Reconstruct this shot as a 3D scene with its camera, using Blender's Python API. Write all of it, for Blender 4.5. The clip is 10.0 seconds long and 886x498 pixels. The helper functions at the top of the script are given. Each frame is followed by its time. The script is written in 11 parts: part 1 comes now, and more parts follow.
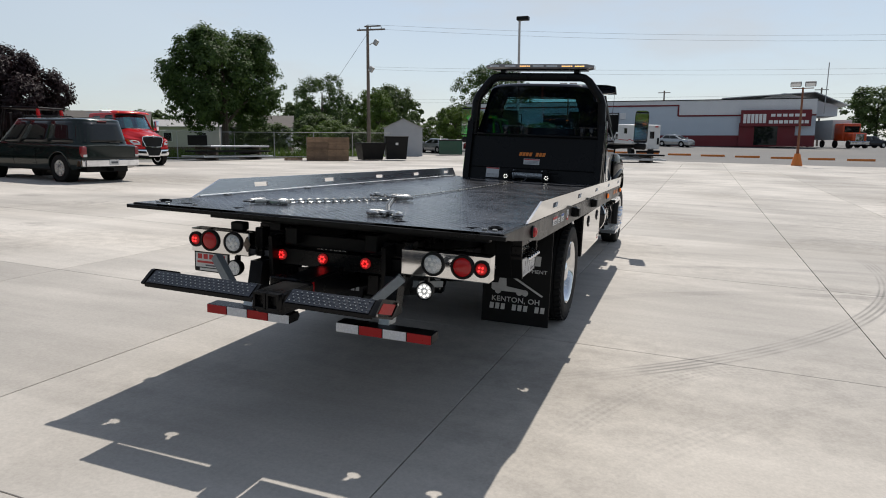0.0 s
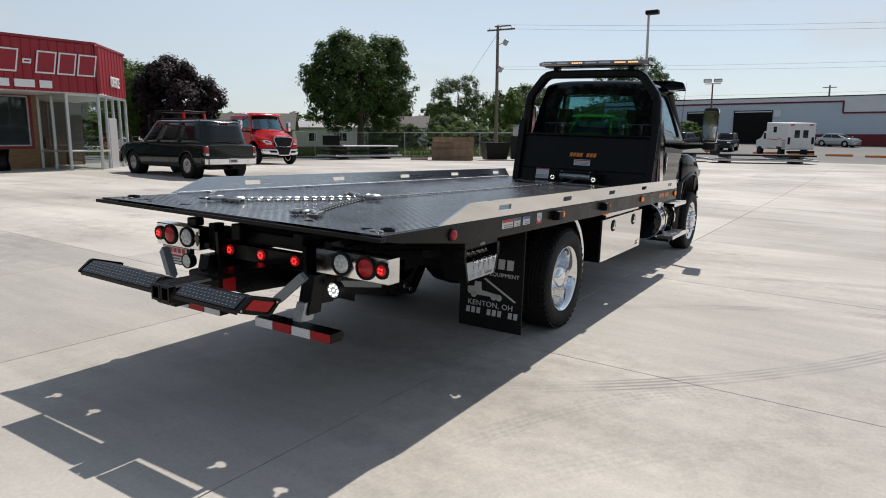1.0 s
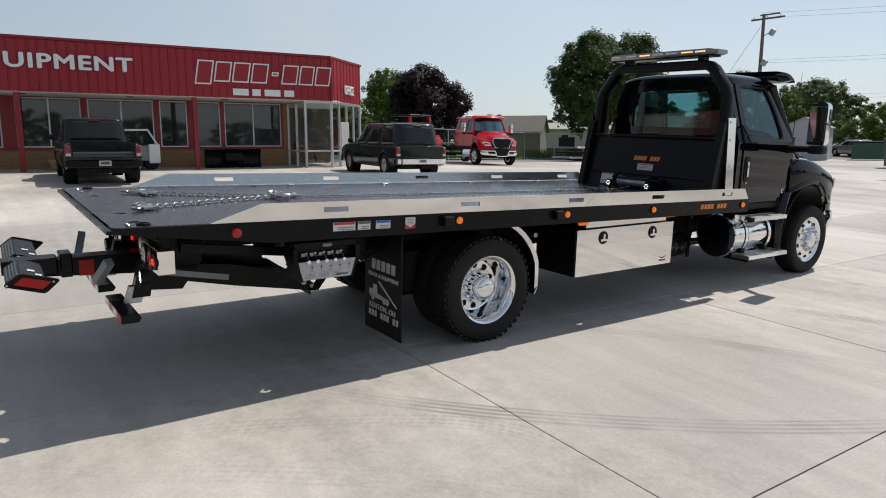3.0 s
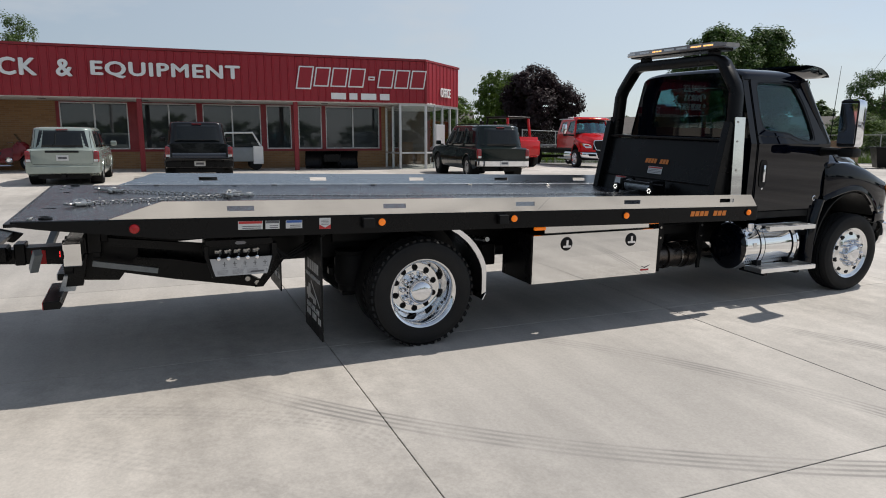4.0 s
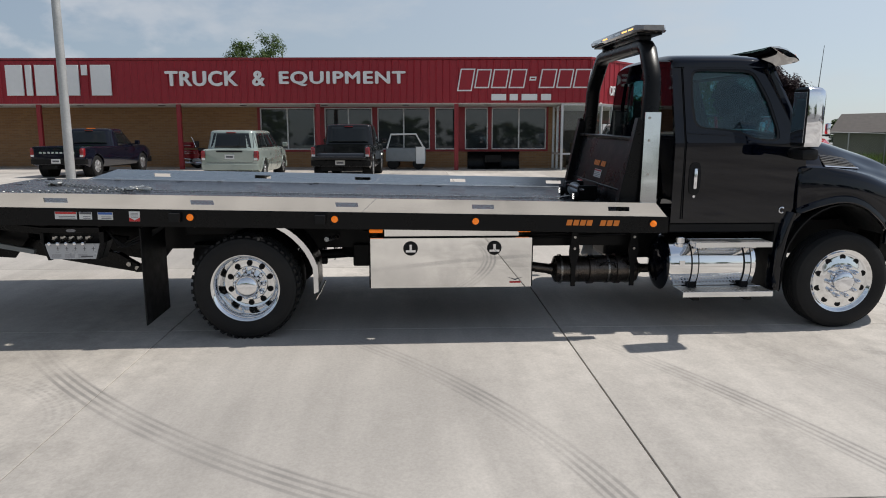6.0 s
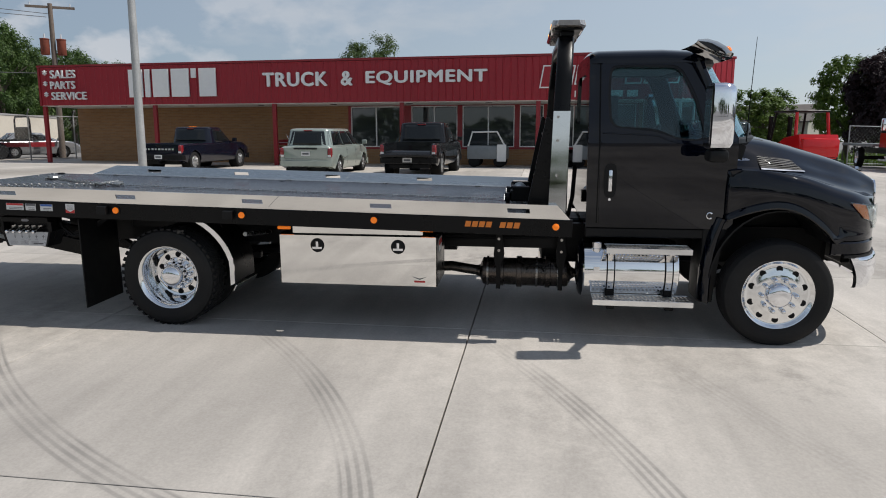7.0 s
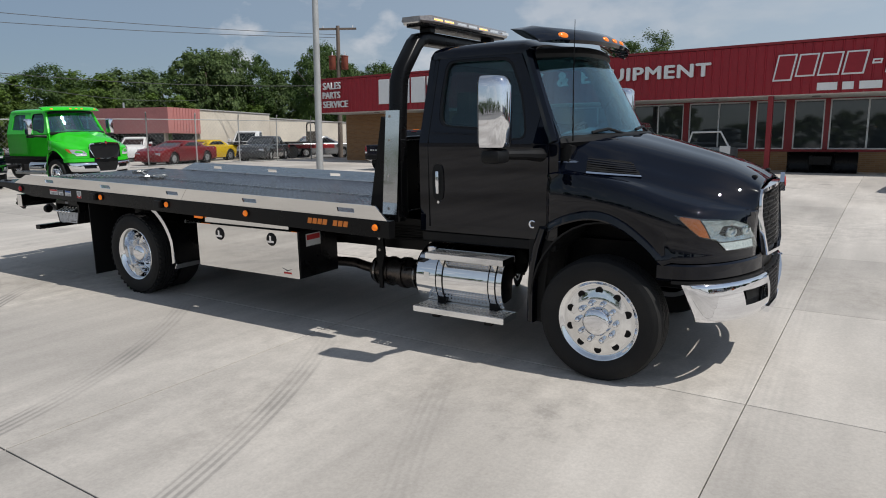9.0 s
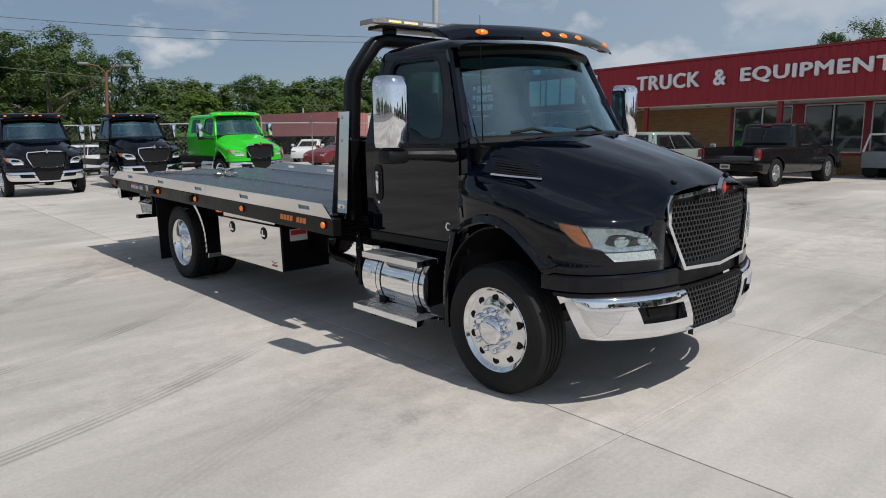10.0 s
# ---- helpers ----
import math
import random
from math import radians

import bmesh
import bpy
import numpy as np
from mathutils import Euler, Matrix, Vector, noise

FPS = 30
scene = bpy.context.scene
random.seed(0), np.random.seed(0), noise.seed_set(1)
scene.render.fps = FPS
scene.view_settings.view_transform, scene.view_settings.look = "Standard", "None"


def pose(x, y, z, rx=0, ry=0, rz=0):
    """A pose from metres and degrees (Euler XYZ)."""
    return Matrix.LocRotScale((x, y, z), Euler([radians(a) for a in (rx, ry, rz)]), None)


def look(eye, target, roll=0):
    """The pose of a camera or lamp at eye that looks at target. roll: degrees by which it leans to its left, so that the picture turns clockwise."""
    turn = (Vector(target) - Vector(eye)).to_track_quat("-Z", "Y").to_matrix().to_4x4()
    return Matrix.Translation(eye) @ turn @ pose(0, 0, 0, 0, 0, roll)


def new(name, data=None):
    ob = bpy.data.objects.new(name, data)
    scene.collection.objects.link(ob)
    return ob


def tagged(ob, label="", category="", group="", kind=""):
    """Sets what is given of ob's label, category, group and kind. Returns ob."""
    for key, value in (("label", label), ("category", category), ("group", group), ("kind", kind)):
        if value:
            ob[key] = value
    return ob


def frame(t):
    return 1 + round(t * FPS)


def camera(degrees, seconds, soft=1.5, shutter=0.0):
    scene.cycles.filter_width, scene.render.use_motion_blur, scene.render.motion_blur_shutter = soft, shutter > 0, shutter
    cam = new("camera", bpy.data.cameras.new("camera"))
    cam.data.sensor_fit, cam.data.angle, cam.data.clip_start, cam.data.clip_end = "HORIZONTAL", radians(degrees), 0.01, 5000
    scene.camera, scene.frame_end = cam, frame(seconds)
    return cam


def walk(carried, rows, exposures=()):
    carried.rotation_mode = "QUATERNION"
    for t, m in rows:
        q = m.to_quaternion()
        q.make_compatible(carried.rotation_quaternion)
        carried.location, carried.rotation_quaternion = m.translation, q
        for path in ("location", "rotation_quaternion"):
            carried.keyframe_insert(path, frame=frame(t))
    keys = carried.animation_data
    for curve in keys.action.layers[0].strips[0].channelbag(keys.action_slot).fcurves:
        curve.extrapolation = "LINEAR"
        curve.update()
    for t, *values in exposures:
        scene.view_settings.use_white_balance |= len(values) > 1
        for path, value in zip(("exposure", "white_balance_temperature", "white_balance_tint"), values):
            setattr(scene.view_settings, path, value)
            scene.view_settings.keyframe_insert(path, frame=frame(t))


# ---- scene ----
cam = camera(66.8, 10.0, soft=1.0)
PATH = [
    (0, (1.123, -6.434, 1.733), (0.450, -4.578, 1.410), 0.1),
    (0.5, (1.738, -6.153, 1.731), (0.877, -4.376, 1.409), 0.1),
    (1, (2.369, -5.769, 1.737), (1.322, -4.095, 1.413), 0.0),
    (1.5, (2.960, -5.348, 1.736), (1.760, -3.781, 1.414), 0.0),
    (2, (3.546, -4.835, 1.750), (2.200, -3.393, 1.424), 0.1),
    (2.5, (4.037, -4.275, 1.743), (2.553, -2.973, 1.422), -0.0),
    (3, (4.524, -3.569, 1.736), (2.905, -2.441, 1.417), 0.0),
    (3.2, (4.702, -3.292, 1.735), (3.038, -2.231, 1.417), -0.2),
    (4.3, (5.438, -1.647, 1.722), (3.594, -0.941, 1.410), -0.0),
    (4.5, (5.539, -1.320, 1.718), (3.671, -0.678, 1.406), -0.1),
    (5, (5.762, -0.425, 1.719), (3.843, 0.042, 1.406), 0.0),
    (5.5, (5.934, 0.429, 1.707), (3.981, 0.731, 1.399), -0.1),
    (6.8, (5.993, 2.966, 1.730), (4.026, 2.795, 1.413), -0.0),
    (7, (5.957, 3.344, 1.733), (3.997, 3.102, 1.416), -0.0),
    (7.5, (5.784, 4.277, 1.735), (3.855, 3.850, 1.419), -0.0),
    (8, (5.499, 5.254, 1.734), (3.629, 4.618, 1.418), -0.1),
    (8.5, (5.137, 6.179, 1.727), (3.349, 5.340, 1.411), -0.1),
    (9, (4.649, 7.096, 1.713), (2.980, 6.038, 1.402), -0.1),
    (9.5, (4.047, 7.898, 1.702), (2.532, 6.629, 1.394), -0.0),
    (10, (3.326, 8.634, 1.695), (2.004, 7.164, 1.392), 0.1),
]
walk(cam, [(t, look(eye, target, roll)) for t, eye, target, roll in PATH], [(0.0, 0.07, 6500, 10), (1.0, 0.14, 6500, 10), (2.0, 0.15, 6500, 10), (3.0, 0.10, 6490, 10), (4.5, 0.07, 6420, 10), (7.0, 0.03, 6400, 10), (8.5, -0.02, 6350, 9.6), (10.0, -0.04, 6310, 9.4)])

# ---- world and sun ----
SUN = Vector((-0.049, 0.5546, 0.8307)).normalized()
ELEV, AZIM = math.asin(SUN.z), math.atan2(SUN.x, SUN.y)
world = bpy.data.worlds.new("sky")
scene.world = world
world.use_nodes = True
wn, wl = world.node_tree.nodes, world.node_tree.links
wn.clear()
sky = wn.new("ShaderNodeTexSky")
sky.sky_type = "NISHITA"
sky.sun_disc = False
sky.sun_elevation, sky.sun_rotation = ELEV, AZIM
sky.air_density, sky.dust_density, sky.ozone_density = 0.9, 0.7, 1.5
coord = wn.new("ShaderNodeTexCoord")
stretch = wn.new("ShaderNodeMapping")
stretch.inputs["Scale"].default_value = (1.0, 1.0, 3.2)
wl.new(coord.outputs["Generated"], stretch.inputs["Vector"])
cloud = wn.new("ShaderNodeTexNoise")
cloud.inputs["Scale"].default_value, cloud.inputs["Detail"].default_value, cloud.inputs["Roughness"].default_value = 3.4, 8.0, 0.56
wl.new(stretch.outputs["Vector"], cloud.inputs["Vector"])
ramp = wn.new("ShaderNodeValToRGB")
ramp.color_ramp.elements[0].position, ramp.color_ramp.elements[1].position = 0.50, 0.66
wl.new(cloud.outputs["Fac"], ramp.inputs["Fac"])
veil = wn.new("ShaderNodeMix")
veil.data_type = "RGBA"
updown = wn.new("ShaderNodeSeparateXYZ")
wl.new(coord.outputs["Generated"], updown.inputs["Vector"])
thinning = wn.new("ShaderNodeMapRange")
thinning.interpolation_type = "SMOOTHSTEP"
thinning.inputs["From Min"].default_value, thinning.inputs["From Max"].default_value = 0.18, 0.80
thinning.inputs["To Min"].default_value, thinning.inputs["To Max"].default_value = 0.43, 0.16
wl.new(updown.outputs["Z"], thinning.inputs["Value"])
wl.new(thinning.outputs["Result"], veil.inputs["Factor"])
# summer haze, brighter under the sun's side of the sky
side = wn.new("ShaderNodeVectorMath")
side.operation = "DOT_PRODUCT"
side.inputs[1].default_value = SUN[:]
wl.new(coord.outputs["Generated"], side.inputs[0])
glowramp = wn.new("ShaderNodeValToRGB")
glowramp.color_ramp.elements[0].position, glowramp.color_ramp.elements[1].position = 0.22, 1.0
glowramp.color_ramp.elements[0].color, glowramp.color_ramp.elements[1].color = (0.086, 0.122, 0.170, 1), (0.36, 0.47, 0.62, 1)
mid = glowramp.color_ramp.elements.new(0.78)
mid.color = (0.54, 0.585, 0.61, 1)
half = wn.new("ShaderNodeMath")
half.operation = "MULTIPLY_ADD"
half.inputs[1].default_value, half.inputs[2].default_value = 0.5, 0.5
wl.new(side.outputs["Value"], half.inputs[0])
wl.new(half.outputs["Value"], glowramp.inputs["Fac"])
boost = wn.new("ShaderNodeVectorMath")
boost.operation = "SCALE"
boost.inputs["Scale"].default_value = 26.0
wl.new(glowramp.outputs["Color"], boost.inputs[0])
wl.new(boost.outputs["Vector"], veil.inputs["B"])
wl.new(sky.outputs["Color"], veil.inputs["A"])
# white fair-weather clouds before the haze
soft = wn.new("ShaderNodeMath")
soft.operation = "MULTIPLY"
soft.inputs[1].default_value = 0.42
wl.new(ramp.outputs["Color"], soft.inputs[0])
haze = wn.new("ShaderNodeMix")
haze.data_type = "RGBA"
haze.inputs["B"].default_value = (8.6, 8.8, 9.0, 1)
wl.new(soft.outputs["Value"], haze.inputs["Factor"])
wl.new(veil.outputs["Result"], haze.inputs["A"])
# heaped clouds low over the horizon, away from the sun's glare
puff = wn.new("ShaderNodeTexNoise")
puff.inputs["Scale"].default_value, puff.inputs["Detail"].default_value, puff.inputs["Roughness"].default_value = 7.5, 9.0, 0.52
heap = wn.new("ShaderNodeMapping")
heap.inputs["Scale"].default_value, heap.inputs["Location"].default_value = (1.0, 1.0, 1.7), (0.35, 0.1, 0.0)
wl.new(coord.outputs["Generated"], heap.inputs["Vector"])
wl.new(heap.outputs["Vector"], puff.inputs["Vector"])
puff_ramp = wn.new("ShaderNodeMapRange")
puff_ramp.inputs["From Min"].default_value, puff_ramp.inputs["From Max"].default_value = 0.56, 0.66
wl.new(puff.outputs["Fac"], puff_ramp.inputs["Value"])
away = wn.new("ShaderNodeMapRange")
away.inputs["From Min"].default_value, away.inputs["From Max"].default_value = 0.62, 0.36
wl.new(half.outputs["Value"], away.inputs["Value"])
amount = wn.new("ShaderNodeMath")
amount.operation = "MULTIPLY"
wl.new(puff_ramp.outputs["Result"], amount.inputs[0])
wl.new(away.outputs["Result"], amount.inputs[1])
heaped = wn.new("ShaderNodeMix")
heaped.data_type = "RGBA"
heaped.inputs["B"].default_value = (8.8, 9.0, 9.4, 1)
thin = wn.new("ShaderNodeMath")
thin.operation = "MULTIPLY"
thin.inputs[1].default_value = 0.95
wl.new(amount.outputs["Value"], thin.inputs[0])
wl.new(thin.outputs["Value"], heaped.inputs["Factor"])
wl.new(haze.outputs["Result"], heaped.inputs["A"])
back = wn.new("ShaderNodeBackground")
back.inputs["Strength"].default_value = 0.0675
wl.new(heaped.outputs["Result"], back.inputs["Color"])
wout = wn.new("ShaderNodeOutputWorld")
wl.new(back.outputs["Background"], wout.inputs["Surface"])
sun = new("sun", bpy.data.lights.new("sun", "SUN"))
sun.data.energy, sun.data.angle, sun.data.color = 3.85, radians(0.6), (1.0, 0.95, 0.875)
sun.matrix_world = look(SUN * 50, (0, 0, 0))


# ---- materials ----
def mat(name, col, rough=0.5, metal=0.0, var=0.12, scale=6.0, fine=60.0, bump=0.0, coat=0.0, rvar=0.08, dirt=None, dirt_amount=0.0, per_object=0.0, spec=0.5, stretch=(1, 1, 1), bump_scale=None):
    m = bpy.data.materials.new(name)
    m.use_nodes = True
    n, l = m.node_tree.nodes, m.node_tree.links
    p = n["Principled BSDF"]
    p.inputs["Roughness"].default_value, p.inputs["Metallic"].default_value = rough, metal
    p.inputs["Specular IOR Level"].default_value = spec
    p.inputs["Coat Weight"].default_value, p.inputs["Coat Roughness"].default_value = coat, 0.03
    tc = n.new("ShaderNodeTexCoord")
    mp = n.new("ShaderNodeMapping")
    mp.inputs["Scale"].default_value = stretch
    l.new(tc.outputs["Object"], mp.inputs["Vector"])
    big = n.new("ShaderNodeTexNoise")
    big.inputs["Scale"].default_value, big.inputs["Detail"].default_value = scale, 5.0
    l.new(mp.outputs["Vector"], big.inputs["Vector"])
    small = n.new("ShaderNodeTexNoise")
    small.inputs["Scale"].default_value, small.inputs["Detail"].default_value = fine, 3.0
    l.new(mp.outputs["Vector"], small.inputs["Vector"])
    both = n.new("ShaderNodeMath")
    both.operation = "ADD"
    l.new(big.outputs["Fac"], both.inputs[0])
    l.new(small.outputs["Fac"], both.inputs[1])
    mr = n.new("ShaderNodeMapRange")
    mr.inputs["From Min"].default_value, mr.inputs["From Max"].default_value = 0.65, 1.35
    mr.inputs["To Min"].default_value, mr.inputs["To Max"].default_value = 1 - var, 1 + var
    l.new(both.outputs["Value"], mr.inputs["Value"])
    val = mr.outputs["Result"]
    if per_object:
        oi = n.new("ShaderNodeObjectInfo")
        om = n.new("ShaderNodeMapRange")
        om.inputs["To Min"].default_value, om.inputs["To Max"].default_value = 1 - per_object, 1 + per_object
        l.new(oi.outputs["Random"], om.inputs["Value"])
        mu = n.new("ShaderNodeMath")
        mu.operation = "MULTIPLY"
        l.new(val, mu.inputs[0])
        l.new(om.outputs["Result"], mu.inputs[1])
        val = mu.outputs["Value"]
    sc = n.new("ShaderNodeVectorMath")
    sc.operation = "SCALE"
    sc.inputs[0].default_value = col[:3]
    l.new(val, sc.inputs["Scale"])
    out = sc.outputs["Vector"]
    if dirt:
        dn = n.new("ShaderNodeTexNoise")
        dn.inputs["Scale"].default_value, dn.inputs["Detail"].default_value = scale * 0.45, 7.0
        l.new(mp.outputs["Vector"], dn.inputs["Vector"])
        dr = n.new("ShaderNodeMapRange")
        dr.inputs["From Min"].default_value, dr.inputs["From Max"].default_value = 0.48, 0.72
        dr.inputs["To Max"].default_value = dirt_amount
        l.new(dn.outputs["Fac"], dr.inputs["Value"])
        dm = n.new("ShaderNodeMix")
        dm.data_type = "RGBA"
        dm.inputs["B"].default_value = (*dirt, 1)
        l.new(dr.outputs["Result"], dm.inputs["Factor"])
        l.new(out, dm.inputs["A"])
        out = dm.outputs["Result"]
    l.new(out, p.inputs["Base Color"])
    rr = n.new("ShaderNodeMapRange")
    rr.inputs["From Min"].default_value, rr.inputs["From Max"].default_value = 0.3, 0.7
    rr.inputs["To Min"].default_value, rr.inputs["To Max"].default_value = max(0.0, rough - rvar), min(1.0, rough + rvar)
    l.new(big.outputs["Fac"], rr.inputs["Value"])
    l.new(rr.outputs["Result"], p.inputs["Roughness"])
    if bump:
        b = n.new("ShaderNodeBump")
        b.inputs["Strength"].default_value, b.inputs["Distance"].default_value = bump, 0.01
        l.new(small.outputs["Fac"], b.inputs["Height"])
        l.new(b.outputs["Normal"], p.inputs["Normal"])
    return m


def glow(name, col, strength, base=(0.5, 0.5, 0.5)):
    m = mat(name, base, 0.2, 0, 0.03)
    p = m.node_tree.nodes["Principled BSDF"]
    p.inputs["Emission Color"].default_value, p.inputs["Emission Strength"].default_value = (*col, 1), strength
    return m


def glass(name, col=(0.9, 0.95, 0.95), rough=0.0, f0=0.043, sheen=(1, 1, 1)):
    m = bpy.data.materials.new(name)
    m.use_nodes = True
    n, l = m.node_tree.nodes, m.node_tree.links
    n.remove(n["Principled BSDF"])
    t = n.new("ShaderNodeBsdfTransparent")
    t.inputs["Color"].default_value = (*col, 1)
    g = n.new("ShaderNodeBsdfGlossy")
    g.inputs["Roughness"].default_value = rough
    g.inputs["Color"].default_value = (*sheen, 1)
    # the same reflectance from both sides of a pane
    f = n.new("ShaderNodeLayerWeight")
    f.inputs["Blend"].default_value = 0.5
    pw = n.new("ShaderNodeMath")
    pw.operation = "POWER"
    pw.inputs[1].default_value = 5.0
    l.new(f.outputs["Facing"], pw.inputs[0])
    ad = n.new("ShaderNodeMath")
    ad.operation = "MULTIPLY_ADD"
    ad.inputs[1].default_value, ad.inputs[2].default_value = 1 - f0, f0
    l.new(pw.outputs["Value"], ad.inputs[0])
    mx = n.new("ShaderNodeMixShader")
    l.new(ad.outputs["Value"], mx.inputs["Fac"])
    l.new(t.outputs["BSDF"], mx.inputs[1])
    l.new(g.outputs["BSDF"], mx.inputs[2])
    l.new(mx.outputs["Shader"], n["Material Output"].inputs["Surface"])
    return m


M_PAINT = mat("black_paint", (0.0013, 0.0021, 0.0056), 0.02, 0.0, 0.05, rvar=0.01, spec=0.42)
M_BLACK = mat("black_powder_coat", (0.0050, 0.0050, 0.0055), 0.30, 0.0, 0.2, 5, 90, bump=0.05, rvar=0.08, spec=0.17)
M_FRAME = mat("chassis_black", (0.0065, 0.0065, 0.007), 0.42, 0.0, 0.25, 4, 60, bump=0.08, dirt=(0.03, 0.028, 0.025), dirt_amount=0.10, spec=0.16)
M_PLASTIC = mat("black_plastic", (0.0075, 0.0075, 0.008), 0.5, 0.0, 0.15, 10, 160, bump=0.1, spec=0.22)
M_RUBBER = mat("tyre_rubber", (0.0105, 0.0105, 0.011), 0.7, 0.0, 0.2, 6, 120, bump=0.15, dirt=(0.06, 0.057, 0.05), dirt_amount=0.14, spec=0.25)
M_CHROME = mat("chrome", (0.80, 0.81, 0.84), 0.045, 1.0, 0.04, rvar=0.03)
M_ALU = mat("polished_aluminium", (0.80, 0.81, 0.82), 0.075, 1.0, 0.05, 8, 120, rvar=0.025)
M_STEEL = mat("stainless_steel", (0.78, 0.77, 0.75), 0.10, 1.0, 0.06, 2.0, 40, rvar=0.05, stretch=(1, 0.2, 6))
M_MIRROR_STEEL = mat("mirror_stainless", (0.82, 0.81, 0.79), 0.035, 1.0, 0.03, 1.2, 20, rvar=0.025)
M_GALV = mat("galvanised_steel", (0.50, 0.52, 0.54), 0.42, 0.85, 0.22, 9, 70, rvar=0.1)
M_ZINC = mat("zinc_chain", (0.42, 0.41, 0.39), 0.26, 0.95, 0.3, 20, 120, bump=0.1)
M_WHITE = mat("white_plastic", (0.72, 0.72, 0.70), 0.4, 0, 0.05)
M_RED_REFL = mat("red_reflector", (0.42, 0.008, 0.010), 0.35, 0, 0.08, 60, 200, bump=0.04, spec=0.3)
M_WHITE_REFL = mat("white_reflector", (0.70, 0.71, 0.73), 0.25, 0, 0.08, 60, 200, bump=0.1, coat=0.5)
M_RED_LENS = glow("red_lens", (1.0, 0.02, 0.02), 0.05, (0.26, 0.006, 0.008))
M_RED_LIT = glow("lit_red_lamp", (1.0, 0.03, 0.03), 1.5, (0.5, 0.02, 0.02))
M_CLEAR = mat("clear_lens", (0.72, 0.74, 0.75), 0.12, 0.2, 0.3, 60, 160, bump=0.3, coat=1.0)
M_WHITE_LIT = glow("lit_white_lamp", (1.0, 0.97, 0.90), 1.5)
M_AMBER = glow("amber_lens", (1.0, 0.22, 0.01), 0.35, (0.75, 0.17, 0.01))
M_AMBER_LIT = glow("lit_amber_lamp", (1.0, 0.46, 0.09), 2.4, (0.8, 0.3, 0.02))
M_ORANGE = mat("orange_decal", (0.72, 0.20, 0.02), 0.4, 0, 0.05)
M_GLASS = glass("tinted_glass", (0.66, 0.86, 0.90), f0=0.12, sheen=(0.78, 0.95, 1.0))
M_SIDEGLASS = glass("door_tinted_glass", (0.50, 0.66, 0.68), f0=0.05, sheen=(0.85, 0.97, 1.0))
M_CLEARGLASS = glass("clear_glass", (0.86, 0.90, 0.90))
M_SEAT = mat("grey_cloth", (0.03, 0.03, 0.033), 0.85, 0, 0.2, 8, 120, bump=0.2)
M_SEAL = mat("black_rubber_seal", (0.004, 0.004, 0.0045), 0.35, 0, 0.1, spec=0.3)
M_HOLE = mat("dark_opening", (0.003, 0.003, 0.003), 0.6, 0, 0.1, spec=0.2)
M_LINER = mat("grey_headliner", (0.22, 0.225, 0.23), 0.9, 0, 0.08, 8, 120)
M_TANK = mat("polished_tank", (0.86, 0.86, 0.86), 0.05, 1.0, 0.02, 1.5, 30, rvar=0.03)
M_AMBER_DULL = mat("amber_signal_lens", (0.50, 0.115, 0.012), 0.12, 0, 0.15, 30, 90, coat=0.6)
M_CELL = mat("grille_cell_plastic", (0.035, 0.035, 0.037), 0.3, 0.2, 0.2, 20, 90, spec=0.5)
M_PAPER = mat("decal_white", (0.62, 0.62, 0.61), 0.5, 0, 0.06)
M_PANEL = mat("panel_white", (0.42, 0.44, 0.47), 0.3, 0.3, 0.06)
M_INKPALE = mat("decal_grey_print", (0.22, 0.22, 0.24), 0.5, 0, 0.05)
M_INK = mat("decal_ink", (0.10, 0.10, 0.11), 0.5, 0, 0.05)
M_REDINK = mat("decal_red", (0.50, 0.03, 0.03), 0.5, 0, 0.05)
M_BLUEINK = mat("decal_blue", (0.04, 0.12, 0.40), 0.5, 0, 0.05)
M_FLAPWHITE = mat("flap_print", (0.55, 0.55, 0.54), 0.6, 0, 0.12, 30, 200)
M_TEAL = mat("teal_primer", (0.10, 0.22, 0.26), 0.5, 0, 0.1)
M_GALVB = mat("brushed_side_rail", (0.52, 0.55, 0.60), 0.30, 0.9, 0.10, 2.0, 40, rvar=0.06, stretch=(6, 0.2, 6))
M_POCKET = mat("pocket_shadow_steel", (0.11, 0.11, 0.11), 0.6, 0.3, 0.3, 12, 90)
M_BARLENS = mat("light_bar_lens", (0.22, 0.20, 0.19), 0.10, 0.2, 0.25, 30, 90, coat=1.0)
M_WHITE_LIT2 = glow("lit_white_module", (1.0, 0.80, 0.65), 1.2)
M_RED_MID = glow("dim_red_lamp", (1.0, 0.03, 0.03), 0.12, (0.4, 0.01, 0.01))
M_GREYBAR = mat("grey_paint", (0.20, 0.22, 0.23), 0.45, 0.1, 0.12, 6, 60)
M_EXH = mat("exhaust_steel", (0.10, 0.085, 0.075), 0.30, 0.9, 0.5, 9, 60, bump=0.1)
M_EXHCLAMP = mat("filter_clamp_steel", (0.30, 0.28, 0.26), 0.28, 0.95, 0.3, 9, 60)


# ---- building bricks for meshes ----
def B():
    return bmesh.new()


def part(name, bm, material, parent=None, label="", smooth=False, angle=35.0):
    me = bpy.data.meshes.new(name)
    bmesh.ops.recalc_face_normals(bm, faces=bm.faces)
    if smooth:
        lim = math.radians(angle)
        for f in bm.faces:
            f.smooth = True
        for e in bm.edges:
            if len(e.link_faces) == 2 and e.calc_face_angle(0) > lim:
                e.smooth = False
    bm.to_mesh(me)
    bm.free()
    for x in (material if isinstance(material, (list, tuple)) else [material]):
        me.materials.append(x)
    ob = new(name, me)
    if parent:
        ob.parent = parent
    if label:
        ob["label"] = label
    return ob


